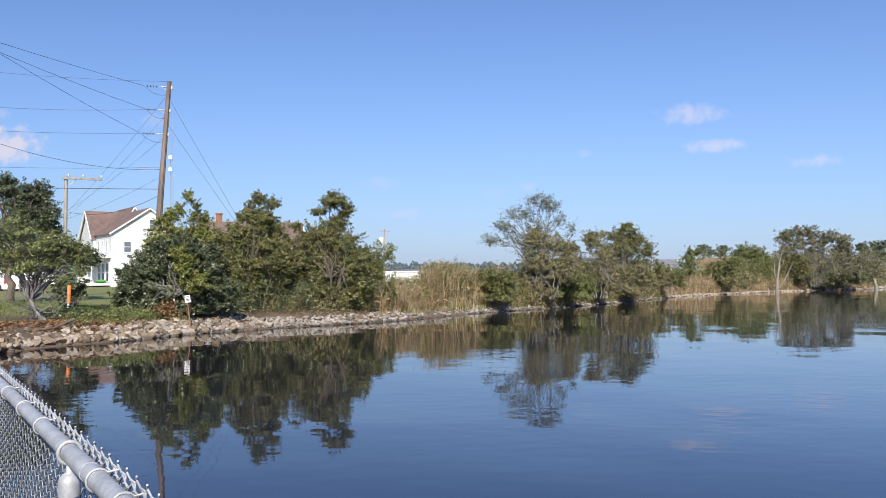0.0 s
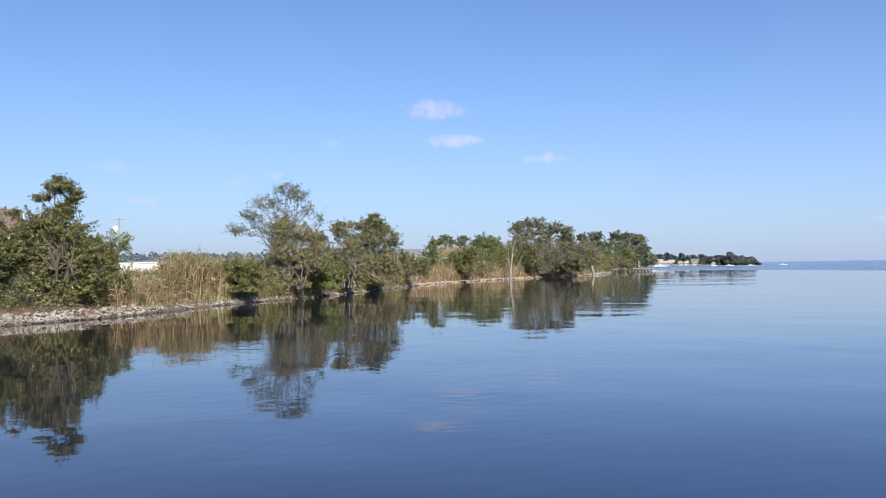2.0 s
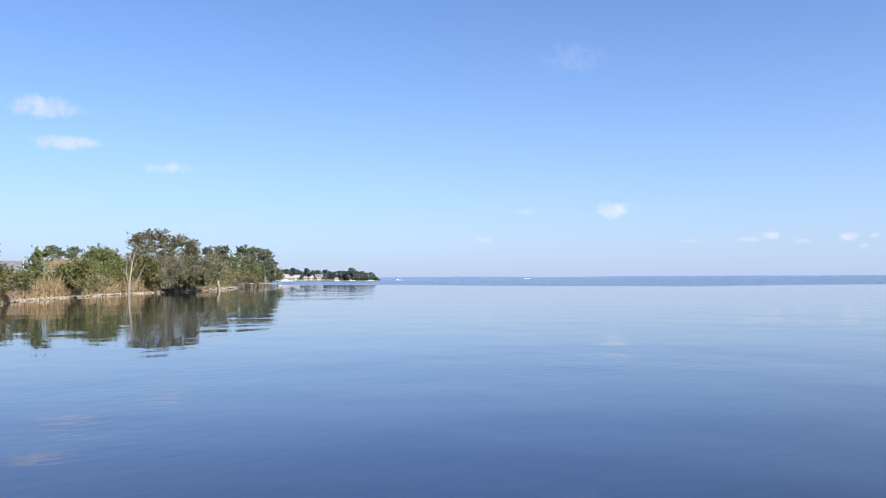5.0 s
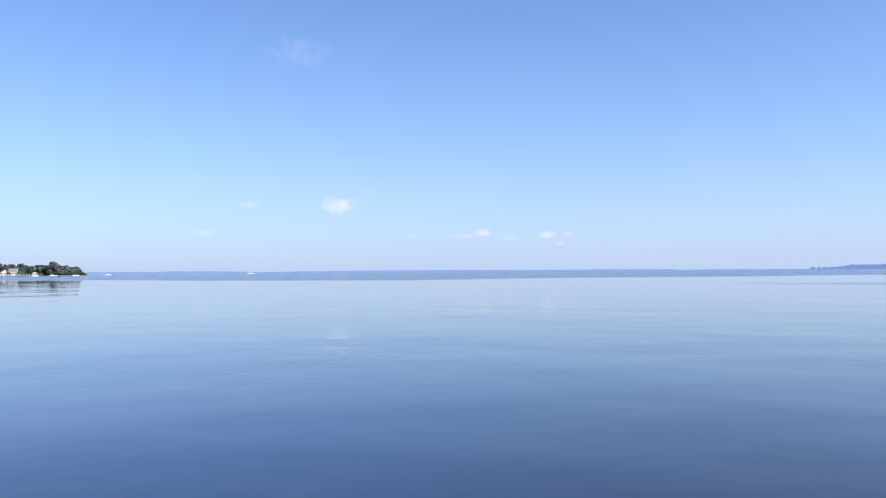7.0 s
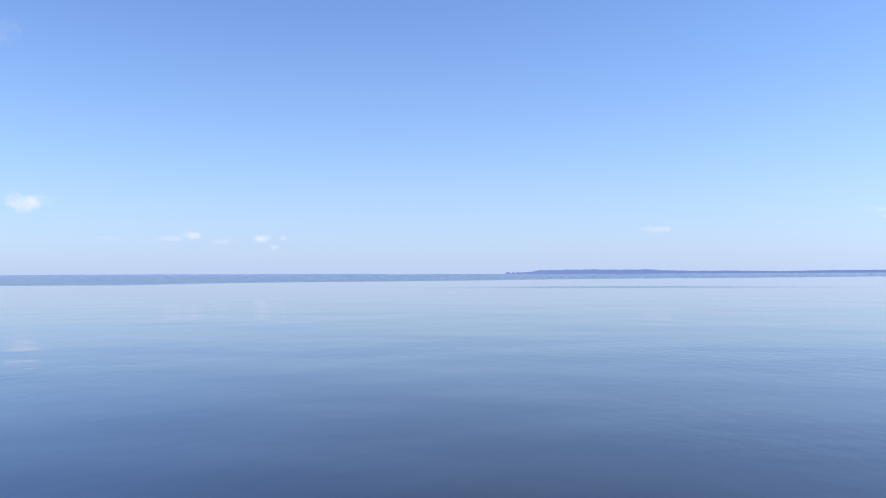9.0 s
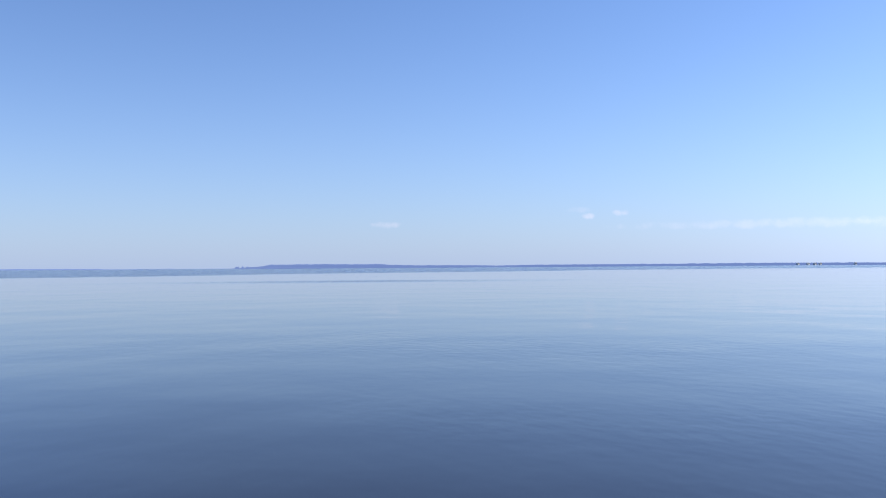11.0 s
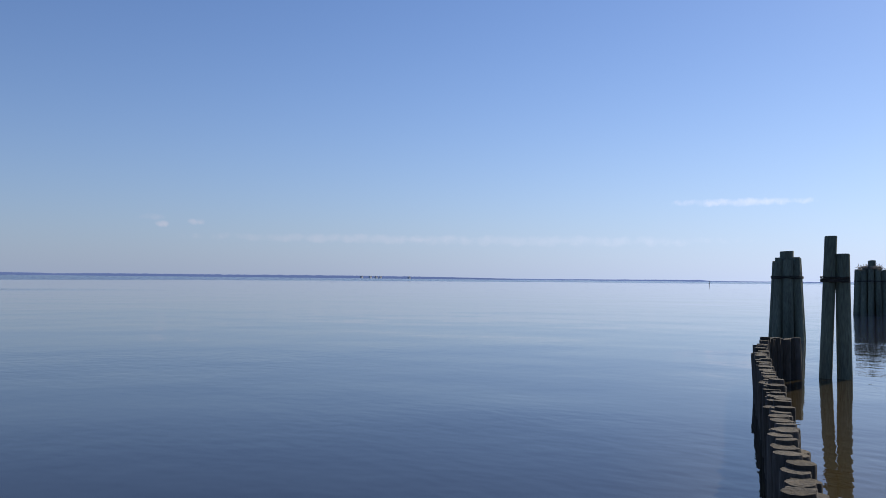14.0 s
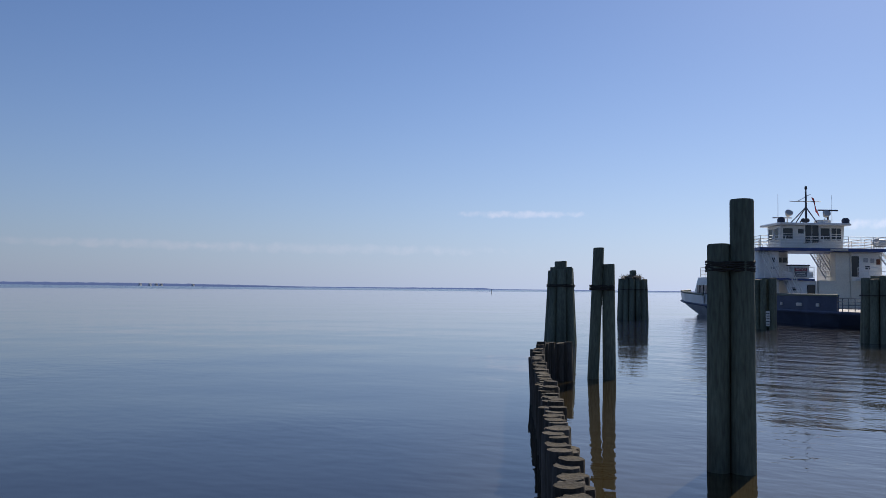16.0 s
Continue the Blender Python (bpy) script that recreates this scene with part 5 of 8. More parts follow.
def build_fence():
    base = thing("chain_link_fence", fence_at(0, DECK_Z), "galvanised chain-link fence with a round top rail", "fence")
    inv = Matrix.Translation(-base.location)

    def add(name, g, mat, label=""):
        return part(name, g, mat, base, label, at=inv)

    rail_z, r = 2.15, 0.0178
    ends = (-2.55, 24.0)
    g = Geo()
    g.tube([fence_at(s, rail_z) for s in np.linspace(*ends, 12)], [r] * 12, 16)
    side_end = FENCE_FOOT + FENCE_WAY * ends[0] + FENCE_SIDE * 12
    add("top_rail", g, GALV)
    add("top_rail", Geo().tube([fence_at(ends[0], rail_z), (side_end.x, side_end.y, rail_z)], [r, r], 12), GALV)
    # a rail joint sleeve near the post
    add("rail_sleeve", Geo().tube([fence_at(-0.26, rail_z), fence_at(-0.12, rail_z)], [r * 1.06] * 2, 16), GALV)
    for s in (-2.55, -0.055, 2.7, 5.4, 8.1, 10.8, 13.5, 16.2, 18.9, 21.6, 24.0):
        post = Geo()
        foot, head = fence_at(s, DECK_Z - 0.02), fence_at(s, rail_z - 0.06)
        post.tube([foot, head], [0.0195, 0.0195], 16)
        p = add("post", post, GALV)
        cap = Geo()
        z = rail_z - 0.082
        cap.tube([fence_at(s, z + q) for q in (-0.004, 0.026, 0.034, 0.040, 0.044, 0.062)], (0.0212, 0.0212, 0.0185, 0.012, 0.007, 0.006), 18)
        part("post_cap", cap, GALV, p, "domed post cap")
        cap = Geo()
        ring = []
        for k in range(17):
            a = 2 * math.pi * k / 16
            ring.append(fence_at(s, rail_z + math.sin(a) * 0.0222, math.cos(a) * 0.0222))
        cap.tube(ring, [0.0042] * 17, 8, caps=False)
        part("rail_loop", cap, GALV, p, "steel loop round the rail")
    wires, knots = Geo(), Geo()
    top, low, half = rail_z - 0.002, DECK_Z + 0.04, 0.033
    steps = int((top - low) / half)
    for k in range(int(9.0 / half)):
        s0 = -2.5 + k * half
        path = []
        for i in range(steps + 1):
            sgn = 1 if (i + k) % 2 else -1
            for deep in (-sgn, sgn):
                path.append(fence_at(s0 + sgn * half * 0.5, top - (i + 0.06 * deep * sgn) * half, 0.028 + deep * 0.0062))
        wires.tube(path, [0.0021] * len(path), 4, caps=False)
        if k % 2:
            continue
        # twisted selvage at the top: two ends wound together and spread
        node = fence_at(s0 - half, top, 0.027)
        w = Vector((FENCE_WAY.x, FENCE_WAY.y, 0))
        o = Vector((-FENCE_SIDE.x, -FENCE_SIDE.y, 0))
        twist = []
        for i in range(7):
            a = i * 1.7
            twist.append(node + w * (half * i / 6) + Vector((0, 0, 0.003 + 0.004 * i)) + (o * math.cos(a) + Vector((0, 0, 1)) * math.sin(a)) * 0.0035)
        knots.tube(twist, [0.0022] * 7, 4)
        knots.tube([node + w * half * 1.9, node + w * half * 1.2 + Vector((0, 0, 0.014)), node + w * half * 0.5 + Vector((0, 0, 0.024)) + o * 0.004, node + w * half * 0.1 + Vector((0, 0, 0.036))], [0.0022] * 4, 4)
        knots.tube([node + Vector((0, 0, 0.006)), node + w * half * 0.9 + Vector((0, 0, 0.020)), node + w * half * 1.5 + Vector((0, 0, 0.034)) - o * 0.004], [0.0022] * 3, 4)
    # One wire: the mesh takes the shaded colour, its twisted edge the lit one.
    tagged(add("wire_mesh", wires, DIM_WIRE, "woven diamond wire mesh"), kind="stuff")
    tagged(add("twisted_edge", knots, GALV, "twisted wire ends along the top edge"), kind="stuff")
    for s in (-0.52, -0.33, 0.30, 0.62, 0.98, 1.42, 1.9, 2.4, 3.0, 3.6, 4.3, 5.0):
        tie = [fence_at(s - 0.012, rail_z + 0.018, 0.036)] + [fence_at(s, rail_z + math.cos(a) * 0.0202, -math.sin(a) * 0.0202 + 0.0) for a in np.linspace(-0.9, 3.6, 12)] + [fence_at(s + 0.01, rail_z - 0.02, 0.034)]
        add("wire_tie", Geo().tube(tie, [0.0024] * len(tie), 5), GALV)


build_fence()


# ---- houses and other buildings on the bank ----


def window_part(parent, x, y, z, w, h, face="y", glass=None):
    """A sash window set on a wall: frame proud of the wall, dark panes and a meeting rail."""
    g = Geo()
    t = 0.07
    def slab(cx, cz, sx, sz, dep, shift):
        return ((x + cx, y - shift, z + cz), (sx, dep, sz)) if face == "y" else ((x - shift, y + cx, z + cz), (dep, sx, sz))
    for cx, cz, sx, sz in ((0, h / 2, w + 2 * t, t * 1.5), (0, -h / 2, w + 2 * t, t * 1.5), (-w / 2, 0, t, h), (w / 2, 0, t, h), (0, 0, w, t * 0.7)):
        g.box(*slab(cx, cz, sx, sz, 0.11, 0.05))
    win = part("window", g, WHITE, parent)
    part("pane", Geo().box(*slab(0, 0, w, h, 0.03, 0.035)), glass or HOUSE_GLASS, win)
    return win


def gable_block(parent, x0, x1, y0, y1, z0, eave, ridge, roof_mat, wall_mat, along="y", over=0.35):
    """Walls with gable ends and a pitched roof of two thick slopes; the ridge runs along x or y."""
    g = Geo()
    if along == "y":
        xm = (x0 + x1) / 2
        for y, flip in ((y0, False), (y1, True)):
            pts = [(x0, y, z0), (x1, y, z0), (x1, y, eave), (xm, y, ridge), (x0, y, eave)]
            g.put(pts, [tuple(range(5)) if not flip else tuple(reversed(range(5)))])
        g.put([(x0, y0, z0), (x0, y1, z0), (x0, y1, eave), (x0, y0, eave)], [(3, 2, 1, 0)])
        g.put([(x1, y0, z0), (x1, y1, z0), (x1, y1, eave), (x1, y0, eave)], [(0, 1, 2, 3)])
    else:
        ym = (y0 + y1) / 2
        for x, flip in ((x0, True), (x1, False)):
            pts = [(x, y0, z0), (x, y1, z0), (x, y1, eave), (x, ym, ridge), (x, y0, eave)]
            g.put(pts, [tuple(range(5)) if not flip else tuple(reversed(range(5)))])
        g.put([(x0, y0, z0), (x1, y0, z0), (x1, y0, eave), (x0, y0, eave)], [(0, 1, 2, 3)])
        g.put([(x0, y1, z0), (x1, y1, z0), (x1, y1, eave), (x0, y1, eave)], [(3, 2, 1, 0)])
    part("wall", g, wall_mat, parent)
    half = ((x1 - x0) if along == "y" else (y1 - y0)) / 2
    rise = ridge - eave
    drop = rise / half * over
    for sgn in (-1, 1):
        g = Geo()
        t = 0.16
        if along == "y":
            a, b = (x0 + x1) / 2, (x0 + x1) / 2 + sgn * (half + over)
            low, high = [(b, y0 - over, eave - drop), (b, y1 + over, eave - drop)], [(a, y1 + over, ridge), (a, y0 - over, ridge)]
        else:
            a, b = (y0 + y1) / 2, (y0 + y1) / 2 + sgn * (half + over)
            low, high = [(x0 - over, b, eave - drop), (x1 + over, b, eave - drop)], [(x1 + over, a, ridge), (x0 - over, a, ridge)]
        bottom = low + high
        pts = [(x, y, z + 0.02) for x, y, z in bottom] + [(x, y, z + t) for x, y, z in bottom]
        g.put(pts, [(3, 2, 1, 0), (4, 5, 6, 7)] + [(i, (i + 1) % 4, 4 + (i + 1) % 4, 4 + i) for i in range(4)])
        part("roof", g, roof_mat, parent)
    # white rake boards along the gable edges
    for e in ((y0 - over - 0.03, y1 + over + 0.03) if along == "y" else (x0 - over - 0.03, x1 + over + 0.03)):
        for sgn in (-1, 1):
            if along == "y":
                xm = (x0 + x1) / 2
                p, q = Vector((xm, e, ridge + 0.02)), Vector((xm + sgn * (half + over), e, eave - drop + 0.02))
            else:
                ym = (y0 + y1) / 2
                p, q = Vector((e, ym, ridge + 0.02)), Vector((e, ym + sgn * (half + over), eave - drop + 0.02))
            part("rake_board", Geo().tube([p, q], [0.11, 0.11], 4), WHITE, parent)


def siding(parent, x0, x1, y, z0, z1, step=0.2):
    """Overlapping siding boards on a wall that faces -y."""
    g = Geo()
    z = z0
    while z < z1:
        g.put([(x0, y - 0.03, z), (x1, y - 0.03, z), (x1, y - 0.008, z + step), (x0, y - 0.008, z + step), (x0, y, z), (x1, y, z)], [(0, 1, 2, 3), (5, 1, 0, 4)])
        z += step
    tagged(part("siding", g, SIDING, parent), kind="stuff")


def white_house():
    az = 19.62
    base = thing("white_house", bearing(az, 100, 1.7), "white two-storey clapboard house with a brown shingle roof", "house", turn=az + 17)
    gable_block(base, -4.3, 4.1, 0, 10, -0.6, 5.8, 8.7, SHINGLE, SIDING, "y", over=0.22)
    siding(base, -4.3, 4.1, 0, 0, 5.8)
    gable_block(base, -4.6, 3.0, 6.6, 12.4, -0.6, 5.6, 8.75, SHINGLE, SIDING, "x", over=0.25)
    gable_block(base, -1.6, 3.2, 9.0, 16.0, -0.6, 5.6, 9.5, SHINGLE, SIDING, "y", over=0.25)
    for x, z, w, h in ((-2.5, 4.3, 0.8, 1.25), (0.3, 6.9, 0.8, 1.2), (1.6, 4.3, 0.8, 1.25), (-2.5, 1.4, 0.85, 1.5), (1.6, 1.4, 0.85, 1.5)):
        window_part(base, x, 0, z, w, h)
    for y in (1.6, 3.4, 5.0):
        window_part(base, -4.3, y, 4.4, 0.8, 1.3, "x", SCREEN)
    # porch along the side
    for y in (1.0, 2.7, 4.4):
        # Dark panes are windows here and also stand for the porch's shaded interior.
        window_part(base, -4.3, y, 1.45, 1.3, 2.1, "x", DARK_GLASS)
    part("porch_roof", Geo().box((-5.3, 3.2, 3.15), (2.3, 6.6, 0.18), bevel=0.03), WHITE, base)
    part("porch_floor", Geo().box((-5.3, 3.2, 0.1), (2.2, 6.4, 0.25), bevel=0.02), SHIP_WHITE, base)
    for y in (0.2, 2.2, 4.2, 6.2):
        part("porch_post", Geo().box((-6.25, y, 1.6), (0.14, 0.14, 2.9), bevel=0.02), WHITE, base)
    g = Geo()
    for k in range(20):
        g.box((-6.25, 0.35 + k * 0.3, 0.62), (0.035, 0.035, 0.75))
    g.box((-6.25, 3.2, 1.0), (0.07, 6.0, 0.06))
    part("porch_rail", g, WHITE, base)
    boat = Geo()
    boat.tube([(-1.0, 0, 0.24), (-0.8, 0, 0.2), (-0.3, 0, 0.17), (0.4, 0, 0.17), (0.9, 0, 0.2), (1.05, 0, 0.26)], [0.03, 0.14, 0.2, 0.2, 0.13, 0.03], 10)
    b = thing("kayak", bearing(22.55, 95.0, 1.95), "bright green plastic kayak lying by the porch", "kayak", turn=84.0)
    part("kayak_hull", boat, GREEN_PLASTIC, b)


def long_building():
    az = 12.9
    base = thing("long_building", bearing(az, 112, 1.8), "long white building with a low brown roof and brick chimney", "building", turn=az)
    gable_block(base, -7.2, 6.2, 0, 10, -0.6, 5.4, 8.3, SHINGLE, SIDING, "x")
    for k in range(6):
        window_part(base, -6 + k * 2.2, 0, 3.9, 0.9, 1.4)
        window_part(base, -6 + k * 2.2, 0, 1.2, 0.9, 1.4)
    ch = Geo().box((-4.8, 5, 8.6), (0.8, 0.8, 1.7), bevel=0.02).box((-4.8, 5, 9.5), (0.95, 0.95, 0.18), bevel=0.02)
    part("chimney", ch, BRICK, base, "red brick chimney")


def low_sheds():
    az = 2.3
    base = thing("white_shed", bearing(az, 150, 1.5), "long low white metal shed behind the reeds", "shed", turn=az)
    part("wall", Geo().box((0, 2.5, 1.0), (11.3, 5, 2.1), bevel=0.03), WHITE, base)
    ribs = Geo()
    for k in range(46):
        ribs.box((-5.55 + k * 0.246, -0.03, 1.0), (0.06, 0.05, 2.0))
    part("wall_ribs", ribs, WHITE, base)
    part("roof", Geo().box((0, 2.5, 2.1), (11.6, 5.4, 0.14), bevel=0.03), SHIP_WHITE, base)
    b2 = thing("grey_warehouse", bearing(1.2, 240, 1.8), "far grey metal warehouse roof", "warehouse", turn=1.2)
    gable_block(b2, -9, 9, 0, 14, -0.6, 1.9, 3.0, SHINGLE_GREY, SHIP_WHITE, "x")
    b3 = thing("brown_roofed_house", bearing(-18.3, 195, 1.7), "low house with a tan brown roof among shrubs", "house", turn=-18.3)
    gable_block(b3, -3.6, 3.6, 0, 8, -0.6, 3.2, 5.2, SHINGLE_TAN, SHIP_WHITE, "x")
    b4 = thing("grey_roofed_house", bearing(-15.1, 205, 1.7), "low house with a grey roof behind the thicket", "house", turn=-15.1)
    gable_block(b4, -2.6, 2.6, 0, 8, -0.6, 3.2, 5.1, SHINGLE_GREY, SHIP_WHITE, "x")


def parked_vehicle(name, at, turn, length, width, height, van, label, category):
    """A parked van or car: lofted body, glazing, lamps and four wheels; its length runs along x."""
    base = thing(name, at, label, category, turn=turn)
    h0, belt = 0.28, height * (0.55 if van else 0.58)
    k = length / 2
    roof = [(-k * 0.98, k * 0.45) if van else (-k * 0.62, k * 0.22)][0]
    body = Geo()
    prof = [(-k, h0), (k, h0), (k, belt * 0.85), (k * (0.75 if van else 0.62), belt), (roof[1], height), (roof[0], height), (-k * (0.99 if van else 0.92), belt)]
    n = len(prof)
    rows = []
    for y, tuck in ((-width / 2, 0.0), (width / 2, 0.0)):
        rows.append([(x, y * (0.86 if z > belt + 0.01 else 1.0), z) for x, z in prof])
    body.put(rows[0] + rows[1], [(i, (i + 1) % n, n + (i + 1) % n, n + i) for i in range(n)] + [tuple(reversed(range(n))), tuple(range(n, 2 * n))])
    part("body", body, SHIP_WHITE, base)
    for sgn in (-1, 1):
        g = Geo()
        x0, x1 = (k * 0.12, k * 0.52) if van else (-k * 0.52, k * 0.36)
        y = sgn * width * 0.475
        g.put([(x0, y, belt + 0.06), (x1, y, belt + 0.06), (x1 - 0.22, y * 0.93, height - 0.14), (x0 + (0 if van else 0.1), y * 0.93, height - 0.14)], [(0, 1, 2, 3) if sgn < 0 else (3, 2, 1, 0)])
        part("side_glass", g, DARK_GLASS, base)
        for x in (-k * 0.62, k * 0.62):
            wheel = part("wheel", Geo().tube([(x, y - 0.09, 0.31), (x, y - 0.07, 0.31), (x, y + 0.09, 0.31), (x, y + 0.11, 0.31)], [0.24, 0.31, 0.31, 0.24], 18), TYRE, base)
            part("rim", Geo().tube([(x, y - 0.12, 0.31), (x, y + 0.12, 0.31)], [0.19, 0.19], 14), GALV, wheel)
        part("headlight", Geo().box((k - 0.02, sgn * width * 0.36, belt * 0.72), (0.08, 0.3, 0.16), bevel=0.02), PORCELAIN, base)
        part("tail_light", Geo().box((-k + 0.01, sgn * width * 0.42, belt * 0.8), (0.08, 0.16, 0.32), bevel=0.02), RED, base)
    part("windscreen", Geo().put([(k * (0.74 if van else 0.60), -width * 0.42, belt + 0.03), (k * (0.74 if van else 0.60), width * 0.42, belt + 0.03), (roof[1] + 0.05, width * 0.37, height - 0.06), (roof[1] + 0.05, -width * 0.37, height - 0.06)], [(0, 1, 2, 3)]), DARK_GLASS, base)
    return base


def parked_vehicles():
    parked_vehicle("van", bearing(27.75, 78, 1.32), 28 + 100, 4.9, 1.9, 2.0, True, "white van parked on the lawn behind the trees", "van")
    parked_vehicle("car", bearing(25.95, 92, 1.62), 26 + 12, 4.3, 1.75, 1.42, False, "white car parked beyond the lawn", "car")


white_house()
long_building()
low_sheds()
parked_vehicles()


# ---- poles, wires, tower, signs ----


def insulator_string(g, a, b, r=0.075):
    a, b = Vector(a), Vector(b)
    for k in range(4):
        p, q = a.lerp(b, 0.15 + k * 0.2), a.lerp(b, 0.15 + k * 0.2 + 0.09)
        g.tube([p, p.lerp(q, 0.5), q], [r * 0.35, r, r * 0.3], 8)


def wire(a, b, sag, r=0.012, steps=14):
    a, b = Vector(a), Vector(b)
    pts = [a.lerp(b, k / steps) - Vector((0, 0, sag * 4 * (k / steps) * (1 - k / steps))) for k in range(steps + 1)]
    return Geo().tube(pts, [r] * len(pts), 4, caps=False)


def overhead_wire(a, b, sag, r, label):
    a = Vector(a)
    base = thing("overhead_wire", a, label, "wire", "overhead wires")
    part("conductor", wire((0, 0, 0), Vector(b) - a, sag, r), CONDUCTOR, base)


def utility_pole():
    foot, head = bearing(19.42, 50, 1.1), bearing(18.52, 50, 13.9)
    base = thing("utility_pole", foot, "tall brown wooden utility pole with three insulator arms", "utility pole")
    up = head - foot
    part("pole_shaft", Geo().tube([(0, 0, -0.3), up * 0.5, up], [0.21, 0.17, 0.125], 12), UTILITY, base)
    left = bearing(19.42 + 90, 1.0)
    ends = []
    for z, length in ((13.55, 1.35), (12.2, 1.15), (10.8, 1.35)):
        c = up * ((z - foot.z) / up.z)
        g = Geo()
        g.rod(c, c + left * 0.55 + Vector((0, 0, 0.03)), 0.035)
        g.rod(c - Vector((0, 0, 0.22)), c + left * 0.45, 0.018)
        arm = part("bracket_arm", g, GALV, base)
        s = Geo()
        insulator_string(s, c + left * 0.5, c + left * length)
        part("insulator_string", s, GLAZE_DARK, arm)
        k = Geo()
        k.tube([c + left * -0.15 + Vector((0, 0, -0.12)), c + left * -0.15, c + left * -0.15 + Vector((0, 0, 0.1))], [0.05, 0.09, 0.04], 8)
        part("post_insulator", k, PORCELAIN, arm)
        part("jumper_wire", wire(c + left * length, c + left * -0.1 + Vector((0, 0, -0.35)), 0.28, 0.011), CONDUCTOR, arm)
        ends.append(foot + c + left * length)
    part("ground_wire", Geo().tube([(0.14, -0.16, 0), up * 0.95 + Vector((0.10, -0.12, 0))], [0.012, 0.012], 4), CONDUCTOR, base)
    far = Vector((-25.6, 7.8, 0))
    lab = "thin dark power line strung from the utility pole"
    for e, z, sag in zip(ends, (12.6, 15.0, 20.2), (0.5, 0.7, 1.2)):
        overhead_wire(e, (far.x, far.y, z), sag, 0.010, lab)
    for z0, az, d, z1, sag, r in ((12.3, 40, 62, 14.2, 0.7, 0.008), (10.9, 40, 62, 12.4, 0.5, 0.008), (8.75, 36, 44, 11.2, 1.1, 0.011), (8.9, 40, 62, 9.9, 0.4, 0.008), (13.9, 40, 66, 17.5, 0.6, 0.007), (7.62, 45, 58, 7.7, 0.15, 0.018)):
        c = foot + up * ((z0 - foot.z) / up.z)
        overhead_wire(c, bearing(az, d, z1), sag, r, lab)
    c = foot + up * ((7.3 - foot.z) / up.z)
    overhead_wire(c, bearing(24.6, 60, 6.9), 0.55, 0.013, "dark service cable sagging between two poles")
    for z0, az in ((13.0, 10.7), (11.5, 10.3)):
        c = foot + up * ((z0 - foot.z) / up.z)
        overhead_wire(c, bearing(az, 49.5, 1.0), 0.05, 0.010, "taut guy wire down to the bank")
    for z0, z1 in ((13.2, 6.6), (12.0, 6.4), (10.7, 7.2), (8.4, 6.9)):
        c = foot + up * ((z0 - foot.z) / up.z)
        overhead_wire(c, bearing(25.4, 72, z1), 0.3, 0.008, lab)


def lamp_pole():
    az, d = 24.69, 60
    base = thing("service_pole", bearing(az, d, 1.3), "grey wooden service pole with a single side arm", "pole", turn=az)
    part("pole_shaft", Geo().tube([(0, 0, -0.3), (0, 0, 4), (0, 0, 7.95)], [0.15, 0.13, 0.11], 10), UTILITY_GREY, base)
    part("cross_arm", Geo().box((1.0, -0.13, 7.83), (2.45, 0.12, 0.14), bevel=0.01), UTILITY_GREY, base)
    part("brace", Geo().rod((0.05, -0.1, 7.2), (0.62, -0.12, 7.78), 0.025), GALV, base)
    for x in (0.15, 1.05, 2.15):
        part("pin_insulator", Geo().tube([(x, -0.13, 7.9), (x, -0.13, 7.98), (x, -0.13, 8.06), (x, -0.13, 8.12)], [0.02, 0.07, 0.075, 0.03], 8), PORCELAIN, base)


def transformer_pole():
    az, d = 4.1, 150
    base = thing("transformer_pole", bearing(az, d, 1.7), "distant wooden power pole with a white transformer can", "utility pole", turn=az)
    part("pole_shaft", Geo().tube([(0, 0, -0.3), (0.1, 0, 9.6)], [0.17, 0.13], 8), UTILITY_GREY, base)
    part("cross_arm", Geo().box((0.1, 0, 9.3), (1.9, 0.12, 0.14), bevel=0.01), UTILITY_GREY, base)
    part("transformer", Geo().tube([(-0.55, 0, 7.0), (-0.55, 0, 7.08), (-0.55, 0, 8.1), (-0.55, 0, 8.2)], [0.36, 0.42, 0.42, 0.3], 12), WHITE, base, "white transformer can")
    part("transformer_bracket", Geo().box((-0.2, 0, 7.6), (0.5, 0.1, 0.12)), GALV, base)
    for x in (-0.75, 0.1, 0.95):
        part("pin_insulator", Geo().tube([(x, 0, 9.37), (x, 0, 9.45), (x, 0, 9.6)], [0.03, 0.09, 0.04], 8), PORCELAIN, base)


def radio_tower():
    base = thing("radio_tower", bearing(18.3, 250, 1.8), "slender grey lattice radio tower with small dishes", "radio tower", turn=18.5)
    h, w = 43.0, 0.9
    corners = [Vector((math.cos(a) * w * 0.58, math.sin(a) * w * 0.58, 0)) for a in (0.3, 2.39, 4.49)]
    for c in corners:
        part("leg", Geo().rod(c - Vector((0, 0, 0.5)), c + Vector((0, 0, h)), 0.04, 4), GALV, base)
    g = Geo()
    z = 0.3
    i = 0
    while z < h - 1:
        for k in range(3):
            a, b = corners[k], corners[(k + 1) % 3]
            g.rod(a + Vector((0, 0, z)), b + Vector((0, 0, z + 1.0)), 0.022, 3)
            g.rod(a + Vector((0, 0, z)), b + Vector((0, 0, z)), 0.02, 3)
        z += 1.0
        i += 1
    tagged(part("lattice", g, GALV, base), kind="stuff")
    part("antenna", Geo().rod((0, 0, h), (0, 0, h + 4), 0.03, 5), GALV, base)
    for z in (35.5, 32.0):
        part("dish", Geo().tube([(-0.5, -0.6, z), (-0.5, -0.9, z), (-0.5, -0.95, z)], [0.25, 0.6, 0.58], 14), WHITE, base, "white dish antenna")


